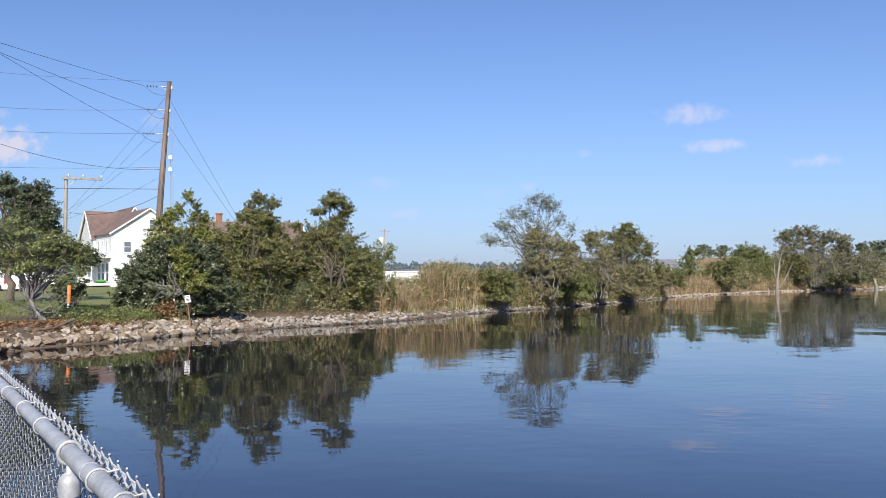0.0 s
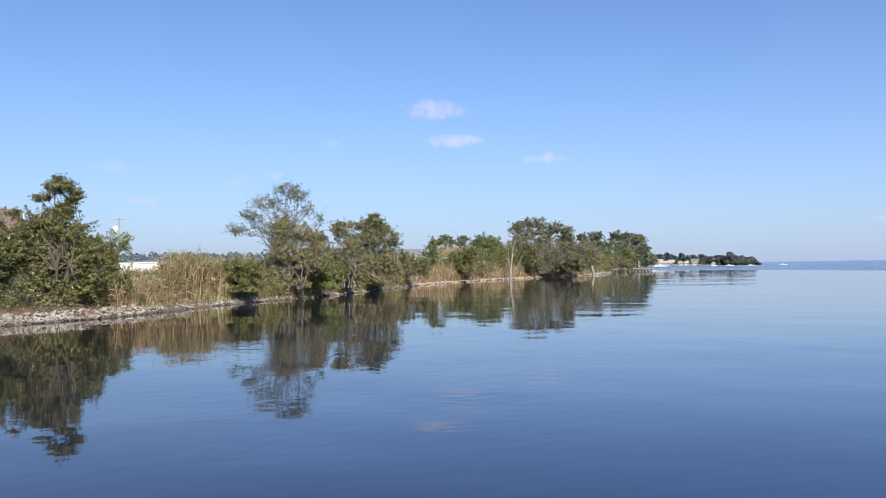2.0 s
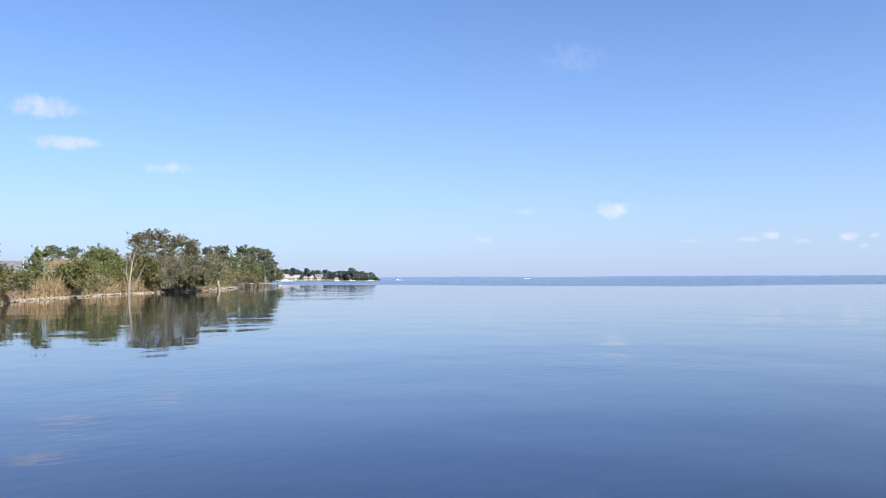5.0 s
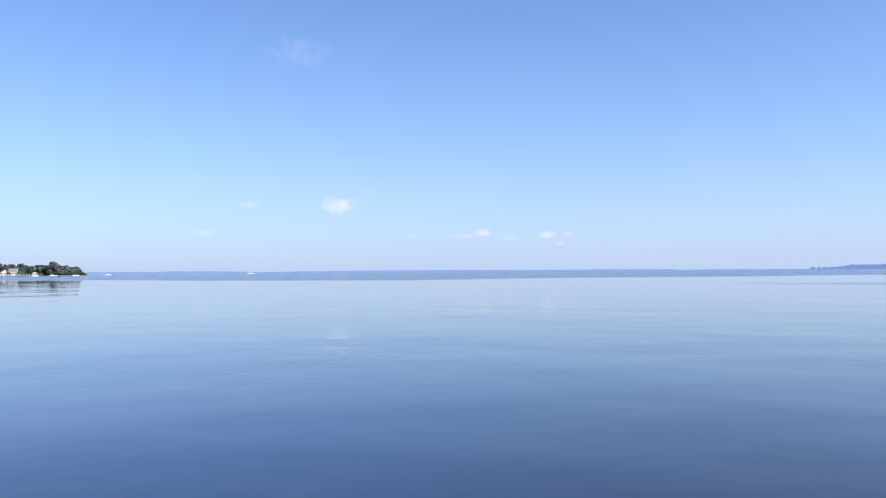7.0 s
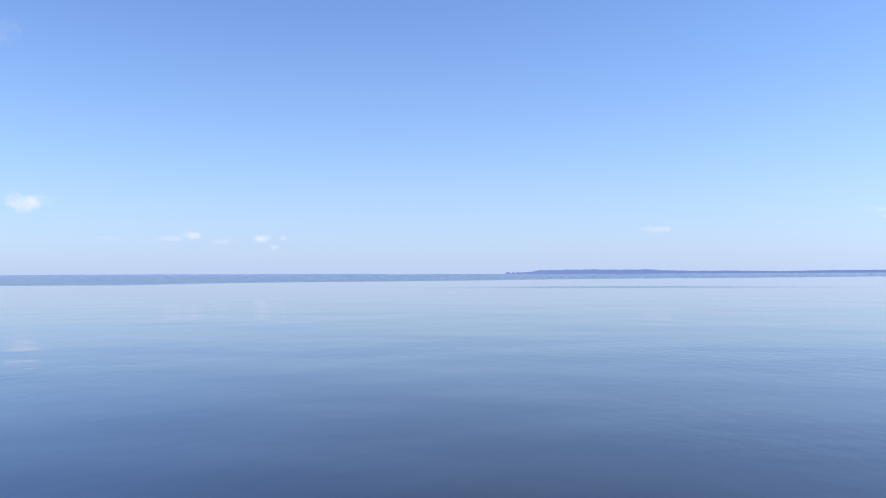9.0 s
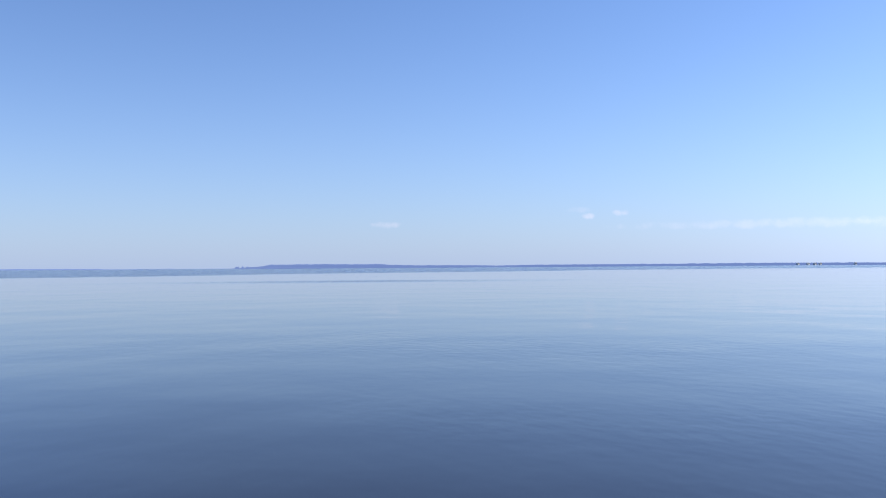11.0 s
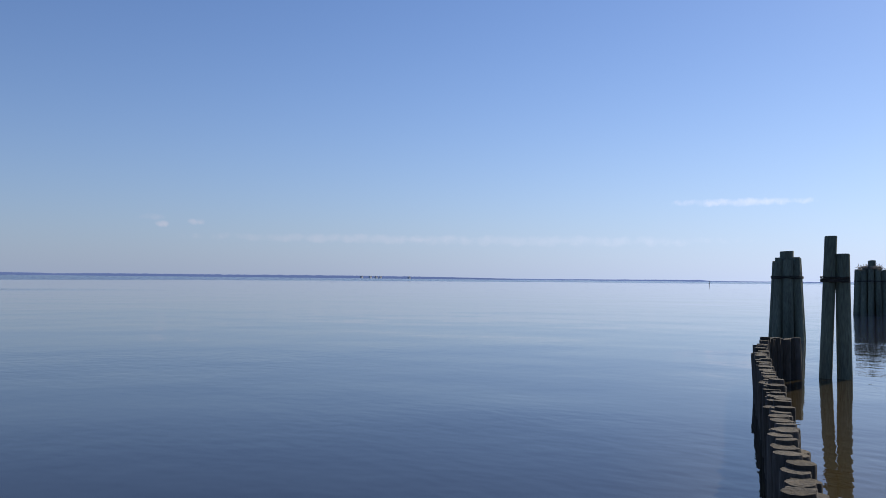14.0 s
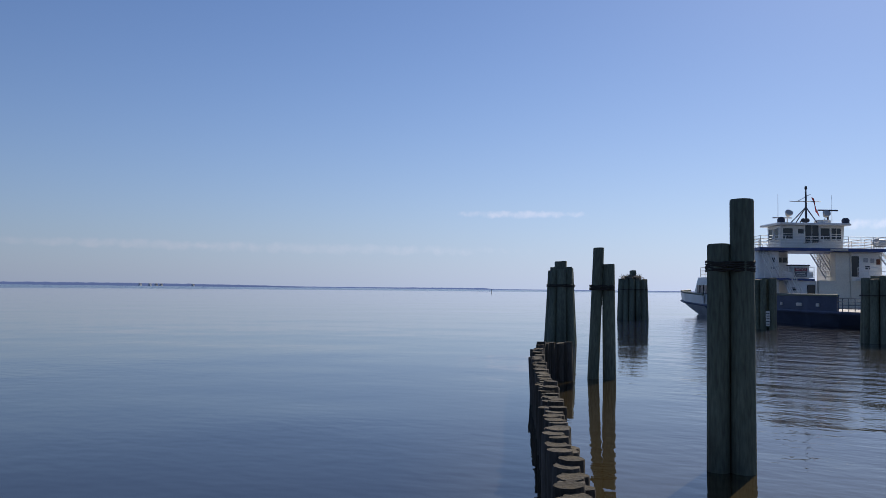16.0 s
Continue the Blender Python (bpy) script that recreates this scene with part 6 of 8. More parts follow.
def small_signs():
    az, d = 17.05, 38.6
    base = thing("bank_sign", bearing(az, d, 0.45), "small tilted white sign on a rusty post among rocks", "sign", turn=az)
    tilt = Euler((0, radians(-7), 0)).to_matrix().to_4x4()
    part("post", Geo().box((0, 0, 0.55), (0.045, 0.03, 1.4), bevel=0.005), BRICK, base, at=tilt)
    face = part("sign_board", Geo().box((0.02, -0.03, 1.12), (0.23, 0.012, 0.32), bevel=0.004), WHITE, base, "white sign board", at=tilt)
    bars = Geo()
    for k, w in enumerate((0.15, 0.12, 0.17, 0.11)):
        bars.box((0.02, -0.040, 1.22 - k * 0.06), (w, 0.006, 0.028))
    part("writing", bars, SIGN_DARK, face)
    m = thing("marker_post", bearing(24.45, 41.5, 0.85), "white marker pipe with an orange sleeve on the lawn", "marker post")
    part("pipe", Geo().tube([(0, 0, -0.1), (0, 0, 1.25)], [0.055, 0.055], 12), WHITE, m)
    part("sleeve", Geo().tube([(0.012, 0, 0.5), (0.03, 0, 1.3), (0.03, 0, 1.32)], [0.085, 0.085, 0.06], 12), ORANGE, m, "orange plastic sleeve")


utility_pole()
lamp_pole()
transformer_pole()
radio_tower()
small_signs()

# ---- dead trees, pier, far cape and shores ----


def dead_tree():
    rng = np.random.default_rng(81)
    base = thing("dead_tree", bearing(-22.05, 150.5, 0.1), "bleached bare dead tree standing at the water edge", "dead tree", turn=-22)
    g = Geo()
    g.tube([(0, 0, -0.5), (0.1, 0, 1.5), (0.35, 0, 3.5), (0.55, 0, 5.2), (1.0, 0, 7.0), (1.4, 0, 8.0)], [0.30, 0.20, 0.155, 0.12, 0.07, 0.02], 8)
    part("trunk", g, DEADWOOD, base)
    for path, r in (([(0.2, 0, 0.4), (1.4, 0.1, 2.2), (2.2, 0.2, 4.0), (2.6, 0.1, 4.9)], 0.16), ([(0.5, 0, 4.9), (0.3, 0.2, 6.6), (0.9, 0.1, 8.2)], 0.13), ([(0.2, 0, 2.6), (-0.6, 0.1, 3.6), (-0.9, 0, 4.4)], 0.09), ([(0.8, 0, 6.2), (1.8, 0, 7.2), (2.2, 0, 7.6)], 0.07), ([(0.1, 0, 1.6), (-0.35, 0.1, 3.2), (-0.3, 0.1, 5.0), (-0.7, 0, 6.6)], 0.13), ([(0.35, 0, 3.6), (1.1, 0.1, 4.8), (1.3, 0, 6.0)], 0.09), ([(1.4, 0.1, 2.3), (1.9, 0, 3.0), (2.0, 0, 4.2)], 0.07)):
        part("limb", Geo().tube(path, list(np.linspace(r * 0.85, r * 0.25, len(path))), 6), DEADWOOD, base)
    s = thing("dead_stump", bearing(-27.7, 189, 0.0), "pale broken stump leaning in the shallows", "stump", turn=-27.7)
    part("trunk", Geo().tube([(0.25, 0, -0.5), (0.1, 0, 0.8), (-0.25, 0, 2.4), (-0.45, 0, 4.0), (-0.5, 0, 4.15)], [0.42, 0.33, 0.27, 0.22, 0.08], 9), DEADWOOD, s)
    log = thing("driftwood_log", bearing(25.6, 34.1, 0.22), "grey driftwood root lying along the rocks", "driftwood", turn=25)
    part("trunk", Geo().tube([(-2.6, -0.2, 0.1), (-1.6, -0.1, 0.28), (-0.6, 0, 0.32), (0.2, 0.3, 0.4), (0.9, 0.6, 0.7)], [0.02, 0.035, 0.045, 0.05, 0.065], 8), BARK, log)


def pier():
    a, b = bearing(-28.85, 258, 1.0), bearing(-31.7, 318, 1.0)
    base = thing("wooden_pier", a, "long grey wooden pier reaching out from the point", "pier")
    d = b - a
    ang = math.degrees(math.atan2(d.y, d.x))
    part("deck", Geo().box(tuple(d * 0.5), (d.length, 1.8, 0.26), turn=ang, bevel=0.02), UTILITY_GREY, base)
    for k in range(13):
        for s in (-0.8, 0.8):
            p = d * (k / 12) + Vector((-d.y, d.x, 0)).normalized() * s
            part("timber_post", Geo().tube([p + Vector((0, 0, -1.5)), p + Vector((0, 0, 0.22 + 0.25 * (k % 2)))], [0.12, 0.11], 7), UTILITY_GREY, base)


def white_boat(name, at, length, turn, label):
    base = thing(name, at, label, "boat", "moored boats", turn=turn)
    base.scale = (1, 1, min(1.0, length / 7.5))
    g = Geo()
    secs = [(-0.5, 0.15, 0.55), (-0.3, 0.17, 0.55), (0.1, 0.17, 0.6), (0.35, 0.11, 0.7), (0.5, 0.01, 0.85)]
    verts = []
    for x, w, h in secs:
        verts += [(x * length, w * length, h), (x * length, w * length * 0.7, -0.15), (x * length, -w * length * 0.7, -0.15), (x * length, -w * length, h)]
    faces = [(i * 4 + k, i * 4 + k + 1, i * 4 + 5 + k, i * 4 + 4 + k) for i in range(4) for k in range(3)] + [(0, 4, 7, 3), (4, 8, 11, 7), (8, 12, 15, 11), (12, 16, 19, 15), (0, 3, 2, 1)]
    g.put(verts, faces)
    part("boat_hull", g, WHITE, base)
    part("cabin", Geo().box((-0.05 * length, 0, 0.95), (0.3 * length, 0.2 * length, 0.8), bevel=0.1), WHITE, base)
    part("windscreen", Geo().box((0.12 * length, 0, 1.1), (0.04 * length, 0.19 * length, 0.35)), DARK_GLASS, base)
    return base


def hummocks(name, az0, az1, d, low, high, count, seed, size, leaf, label, depth=40.0, ground=0.4):
    """Far woods: a crowd of leaf clumps of uneven height over a strip of ground."""
    rng = np.random.default_rng(seed)
    az = rng.uniform(min(az0, az1), max(az0, az1), count)
    dd = d + rng.uniform(0, depth, count)
    hill = np.array([0.5 + 0.5 * noise.noise((a * 1.7, seed * 3.1, 0)) for a in az])
    hill = 0.4 * hill + 0.6 * np.array([0.5 + 0.62 * noise.noise((a * 4.0, seed * 5.7, 4)) for a in az])
    top = low + (high - low) * np.clip(hill * 1.5 - 0.25, 0, 1)
    z = ground + top * rng.uniform(0.0, 1.0, count) ** 0.7
    a = np.radians(az)
    c = np.stack([-np.sin(a) * dd, np.cos(a) * dd, z], 1)
    ob = part(name, leaf_mesh(name, c, size, rng, 0.3, 0.8), leaf)
    return tagged(ob, label, "woods", kind="stuff")


def land_strip(name, az0, az1, d, width, z, mat, label):
    pts = [bearing(a, d, 0) for a in np.linspace(az0, az1, 14)]
    back = [bearing(a, d + width, 0) for a in np.linspace(az0, az1, 14)]
    g = Geo()
    k = len(pts)
    verts = [(p.x, p.y, -0.5) for p in pts] + [(p.x * 1.004, p.y * 1.004, z) for p in pts] + [(p.x, p.y, z) for p in back] + [(p.x, p.y, -0.5) for p in back]
    g.put(verts, [(r * k + i, r * k + k + i, r * k + k + i + 1, r * k + i + 1) for r in range(3) for i in range(k - 1)])
    return tagged(part(name, g, mat), label, "shore", kind="structure")


def lump_woods(name, lumps, d, count, seed, size, leaf, label, depth=30.0):
    """Far trees: (azimuth, half width, height in metres, bare trunk share) each a crown of several tufts of leaf clumps."""
    rng = np.random.default_rng(seed)
    out = []
    for az, w, h, lift in lumps:
        dd = d + rng.uniform(0, depth)
        o = bearing(az, dd, 0.4)
        right = bearing(az - 90, 1.0)
        tufts = max(8, int(w * 3.2))
        for _ in range(tufts):
            u = rng.uniform(-1, 1)
            r = w * rng.uniform(0.28, 0.5)
            top = h * math.sqrt(max(0.05, 1 - 0.85 * u * u)) - r * 0.6
            z = rng.uniform(max(r * 0.5, lift * h), max(top, r))
            m = int(count * r * r / 9)
            q = rng.normal(size=(m, 3))
            q = q / np.linalg.norm(q, axis=1)[:, None] * rng.uniform(0.5, 1.05, (m, 1)) * (r, r, r * 0.62)
            c = np.array(o) + np.outer(q[:, 0] + u * w * 0.85, right) + np.outer(q[:, 1] + rng.uniform(-6, 6), np.array(o) / dd)
            c[:, 2] = np.maximum(z + q[:, 2], 0.3)
            out.append(c)
    return tagged(part(name, leaf_mesh(name, np.concatenate(out), size, rng, 0.3, 0.75), leaf), label, "woods", kind="stuff")


def cape():
    land_strip("cape_ground", -30.5, -38.6, 900, 160, 0.5, GRASS_GROUND, "low grassy edge of the far cape")
    back = [(-30.9 - 0.34 * i, 6.0, (13.5, 14.0, 13.0, 14.0, 15.0, 16.5, 14.5, 13.5, 14.0, 14.5, 13.0, 13.0, 13.0)[i], 0.0) for i in range(13)]
    lump_woods("cape_woods", back, 985, 330, 82, 1.7, HAZED_WOOD, "dark woods behind the houses on the far cape")
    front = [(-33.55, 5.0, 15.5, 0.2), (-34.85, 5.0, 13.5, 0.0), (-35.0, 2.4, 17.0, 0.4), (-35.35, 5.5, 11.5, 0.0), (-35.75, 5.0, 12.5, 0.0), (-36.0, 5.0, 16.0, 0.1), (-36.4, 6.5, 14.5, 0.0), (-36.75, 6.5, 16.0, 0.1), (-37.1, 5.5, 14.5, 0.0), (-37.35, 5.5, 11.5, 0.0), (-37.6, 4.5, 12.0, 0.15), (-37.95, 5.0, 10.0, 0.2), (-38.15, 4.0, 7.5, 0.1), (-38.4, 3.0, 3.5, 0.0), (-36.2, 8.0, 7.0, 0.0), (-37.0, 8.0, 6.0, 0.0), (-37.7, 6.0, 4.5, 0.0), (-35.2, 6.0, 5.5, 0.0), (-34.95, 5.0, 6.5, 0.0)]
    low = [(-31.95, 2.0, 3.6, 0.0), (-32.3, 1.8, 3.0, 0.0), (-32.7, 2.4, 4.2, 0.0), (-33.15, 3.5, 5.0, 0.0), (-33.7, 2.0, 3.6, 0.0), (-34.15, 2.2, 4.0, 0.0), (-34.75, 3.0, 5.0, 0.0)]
    lump_woods("waterside_shrubs", low, 906, 380, 86, 1.1, HAZED_WOOD, "dark shrubs between the waterside houses", 3.0)
    lump_woods("cape_woods", front, 930, 380, 83, 1.5, HAZED_WOOD, "rounded dark trees along the tip of the cape")
    rng = np.random.default_rng(85)
    for az, w, h, d in ((-31.75, 8, 6.0, 915), (-32.15, 7, 6.8, 935), (-32.5, 9, 5.0, 912), (-32.9, 6, 6.2, 930), (-33.5, 8, 4.8, 915), (-33.95, 7, 5.4, 925), (-34.4, 7, 6.8, 920), (-35.6, 5, 3.4, 915)):
        b = thing("waterside_house", bearing(az, d, 0.8), "far pale waterside house with a low roof", "house", "waterside houses", turn=az)
        pale = az > -33.0
        gable_block(b, -w / 2, w / 2, 0, 9, -0.5, h * 0.6, h, SHINGLE_PALE if pale else SHINGLE_GREY, HOUSE_PALE if d > 920 else HOUSE_TAN, "x" if rng.random() < 0.5 else "y")
        for k in range(3):
            part("window", Geo().box((-w / 2 + w * (k + 0.5) / 3, -0.06, h * 0.3), (w * 0.14, 0.12, 1.3)), DARK_GLASS, b)
    for az, n in ((-31.9, 8), (-32.5, 8), (-33.2, 7), (-33.85, 8), (-34.5, 7), (-35.3, 5)):
        dock = thing("small_dock", bearing(az, 870, 0.8), "far grey dock with short white posts", "dock", "small docks", turn=az)
        part("deck", Geo().box((0, 0, 0), (10, 1.6, 0.2), bevel=0.03), UTILITY_GREY, dock)
        for k in range(n):
            part("post", Geo().box((-4.8 + k * 9.6 / (n - 1), 0.4, -0.1), (0.45, 0.45, 2.6), bevel=0.03), WHITE, dock)
    for az, d, ln in ((-31.62, 317, 2.6), (-31.95, 850, 8), (-32.35, 855, 9), (-36.6, 860, 8), (-37.9, 870, 7), (-35.6, 865, 7), (-39.85, 1050, 9), (-48.7, 1500, 10), (-48.9, 1510, 9)):
        white_boat("motor_boat", bearing(az, d, 0), ln, az + 8, "small white motor boat on the calm water")
    dark = white_boat("work_boat", bearing(-44.4, 1300, 0), 6, -44 + 90, "small dark boat far out on the water")
    for o in dark.children:
        if o.name.startswith(("boat_hull", "cabin")):
            o.data.materials[0] = SIGN_DARK


def far_shore(name, profile, d, seed, label, mat):
    """A ridge of far woods; profile: (azimuth, height in metres)."""
    az = np.arange(profile[0][0], profile[-1][0], -0.022)
    h = np.interp(-az, [-p[0] for p in profile], [p[1] for p in profile])
    rows = [[], [], [], []]
    for a, t in zip(az, h):
        n = noise.noise((a * 2.2, seed, 0)) * 0.14 + noise.noise((a * 7.0, seed, 2)) * 0.10 + noise.noise((a * 16.0, seed, 5)) * 0.14 + noise.noise((a * 43.0, seed, 8)) * 0.12
        t = max(0.3, t * (1 + n))
        for row, dist, z in zip(rows, (d, d + 4, d + 60, d + 90), (-0.5, t * 0.86, t, -0.5)):
            row.append(bearing(a, dist, z))
    g = Geo()
    k = len(az)
    g.put([p for row in rows for p in row], [(r * k + i, r * k + k + i, r * k + k + i + 1, r * k + i + 1) for r in range(3) for i in range(k - 1)], False)
    tagged(part(name, g, mat), label, "backdrop", kind="structure")


dead_tree()
pier()
cape()
far_shore("backdrop_shore_1", [(-36.0, 8), (-42, 8), (-44, 10), (-47, 8), (-50, 4), (-53, 6), (-57, 8), (-62, 7), (-68, 5.5), (-73, 6), (-77.5, 4), (-78.0, 1.5), (-79.5, 1.5), (-80, 3), (-80.6, 1.5), (-82, 3), (-82.3, 1.2), (-90, 1.2)], 4300, 3.3, "long blue far shore across the river", HAZE_SHORE_PALE)
far_shore("backdrop_shore_2", [(-85.3, 0.8), (-86.0, 2), (-86.1, 8), (-86.28, 9), (-86.36, 3), (-86.45, 4), (-86.55, 11), (-86.68, 3), (-86.85, 9), (-87.0, 6), (-87.9, 10), (-88.3, 15), (-92, 16), (-95, 15), (-95.7, 16), (-96.2, 13), (-98, 10), (-101.5, 9), (-104, 7), (-107, 9), (-115, 9), (-121, 10), (-127, 9), (-131, 7), (-134, 4)], 3000, 6.1, "wooded blue far shore across the river", HAZE_SHORE)
far_shore("backdrop_shore_3", [(-128.0, 8), (-136, 5), (-141, 7), (-146.5, 9), (-147.2, 4), (-160, 4), (-180, 4)], 4500, 9.4, "thin pale far shore on the horizon", HAZE_SHORE_PALE)
for az in (-123.6, -124.2, -124.6, -124.9, -126.9):
    b = thing("far_house", bearing(az, 2960, 0.0), "tiny white house on the far shore", "house", "far houses", turn=az + 50)
    gable_block(b, -4, 4, 0, 8, -0.5, 6.0, 8.5, SHINGLE_GREY, WHITE, "x")
mk = thing("channel_marker", bearing(-147.1, 640, 0.0), "thin leaning channel marker pole", "channel marker")
part("pole_shaft", Geo().tube([(0, 0, -1.5), (-0.5, 0.3, 2.7)], [0.22, 0.2], 8), UTILITY, mk)

# ---- ferry ----


def loft(levels):
    """A skin through closed outlines, one for each level: lists of (x, y, z)."""
    g = Geo()
    n = len(levels[0])
    g.put([p for lev in levels for p in lev], [(r * n + i, r * n + (i + 1) % n, (r + 1) * n + (i + 1) % n, (r + 1) * n + i) for r in range(len(levels) - 1) for i in range(n)])
    return g


def ferry_plan(inset=0.0, near_in=0.0, far_in=0.0):
    half = [(-19.0, 3.4), (-17.8, 4.6), (-14.0, 5.7), (-10.0, 6.2), (0.0, 6.2), (12.0, 6.2), (18.6, 5.8), (22.6, 4.8), (24.8, 3.0)]
    out = []
    for x, w in half:
        k = x + near_in * max(0.0, min(1.0, (-x - 6) / 13)) - far_in * max(0.0, min(1.0, (x - 6) / 16))
        out.append((k, w - inset))
    return out


def closed(half, z):
    """Both sides of a half plan, counter-clockwise, at height z or z(x)."""
    zz = z if callable(z) else (lambda x: z)
    return [(x, -w, zz(x)) for x, w in half] + [(x, w, zz(x)) for x, w in reversed(half)]


def railing(points, z, posts, parent, name="railing", height=1.05, bars=3, r=0.028, mat=None):
    g = Geo()
    pts = [Vector((x, y, z)) for x, y in points]
    for i in range(bars):
        h = height * (1 - i / bars)
        for a, b in zip(pts, pts[1:]):
            g.rod(a + Vector((0, 0, h)), b + Vector((0, 0, h)), r, 5)
    for a, b in zip(pts, pts[1:]):
        n = max(1, int((b - a).length / posts))
        for k in range(n + 1):
            p = a.lerp(b, k / n)
            g.rod(p, p + Vector((0, 0, height)), r, 5)
    return part(name, g, mat or SHIP_WHITE, parent)


def stair(parent, a, b, width, n):
    """Open ship's stair from a to b with treads, strings and handrails."""
    a, b = Vector(a), Vector(b)
    side = Vector((-(b - a).y, (b - a).x, 0)).normalized() * (width / 2)
    g = Geo()
    for s in (-1, 1):
        g.tube([a + side * s, b + side * s], [0.07, 0.07], 4)
    for k in range(1, n):
        p = a.lerp(b, k / n)
        g.box(tuple(p), (0.26, width, 0.04), turn=math.degrees(math.atan2((b - a).y, (b - a).x)))
    st = part("stair", g, SHIP_WHITE, parent)
    h = Geo()
    for s in (-1, 1):
        for up in (0.5, 0.95):
            h.rod(a + side * s + Vector((0, 0, up)), b + side * s + Vector((0, 0, up)), 0.028, 5)
        for k in range(4):
            p = a.lerp(b, k / 3) + side * s
            h.rod(p, p + Vector((0, 0, 0.95)), 0.028, 5)
    part("handrail", h, SHIP_WHITE, st)


def glazing(parent, centre, size, turn=0.0, bars=(0, 1)):
    """A framed dark window on a wall."""
    g = Geo()
    w, t, h = size
    along = Vector((math.cos(radians(turn)), math.sin(radians(turn)), 0))
    c = Vector(centre)
    for s in (-1, 1):
        g.box(tuple(c + along * s * w / 2), (0.06, t + 0.05, h + 0.06), turn)
        g.box(tuple(c + Vector((0, 0, s * h / 2))), (w + 0.06, t + 0.05, 0.06), turn)
    for k in range(bars[0]):
        g.box(tuple(c + along * (w * ((k + 1) / (bars[0] + 1) - 0.5))), (0.04, t + 0.04, h), turn)
    for k in range(bars[1]):
        g.box(tuple(c + Vector((0, 0, h * ((k + 1) / (bars[1] + 1) - 0.5)))), (w, t + 0.04, 0.04), turn)
    win = part("window", g, SHIP_WHITE, parent)
    part("pane", Geo().box(tuple(c), (w, t, h), turn), DARK_GLASS, win)


def searchlight(parent, x, y, z, r):
    part("light_post", Geo().tube([(x, y, z), (x, y, z + 0.5)], [0.07, 0.05], 6), SHIP_WHITE, parent)
    g = Geo()
    g.tube([(x - 0.05, y, z + 0.7), (x - 0.35, y, z + 0.95), (x - 0.42, y, z + 1.0)], [r * 0.5, r, r * 0.96], 12)
    part("searchlight", g, PORCELAIN, parent, "round searchlight")


def lettering(parent, text, x, y, z, size, mat, turn):
    cu = bpy.data.curves.new("lettering", "FONT")
    cu.body, cu.size, cu.align_x, cu.align_y, cu.extrude = text, size, "CENTER", "CENTER", 0.004
    ob = bpy.data.objects.new("lettering", cu)
    me = bpy.data.meshes.new_from_object(ob)
    bpy.data.objects.remove(ob)
    me.materials.append(mat)
    o = part("lettering", me, mat, parent)
    o.matrix_basis = pose(x, y, z, 90, 0, turn)
    return o


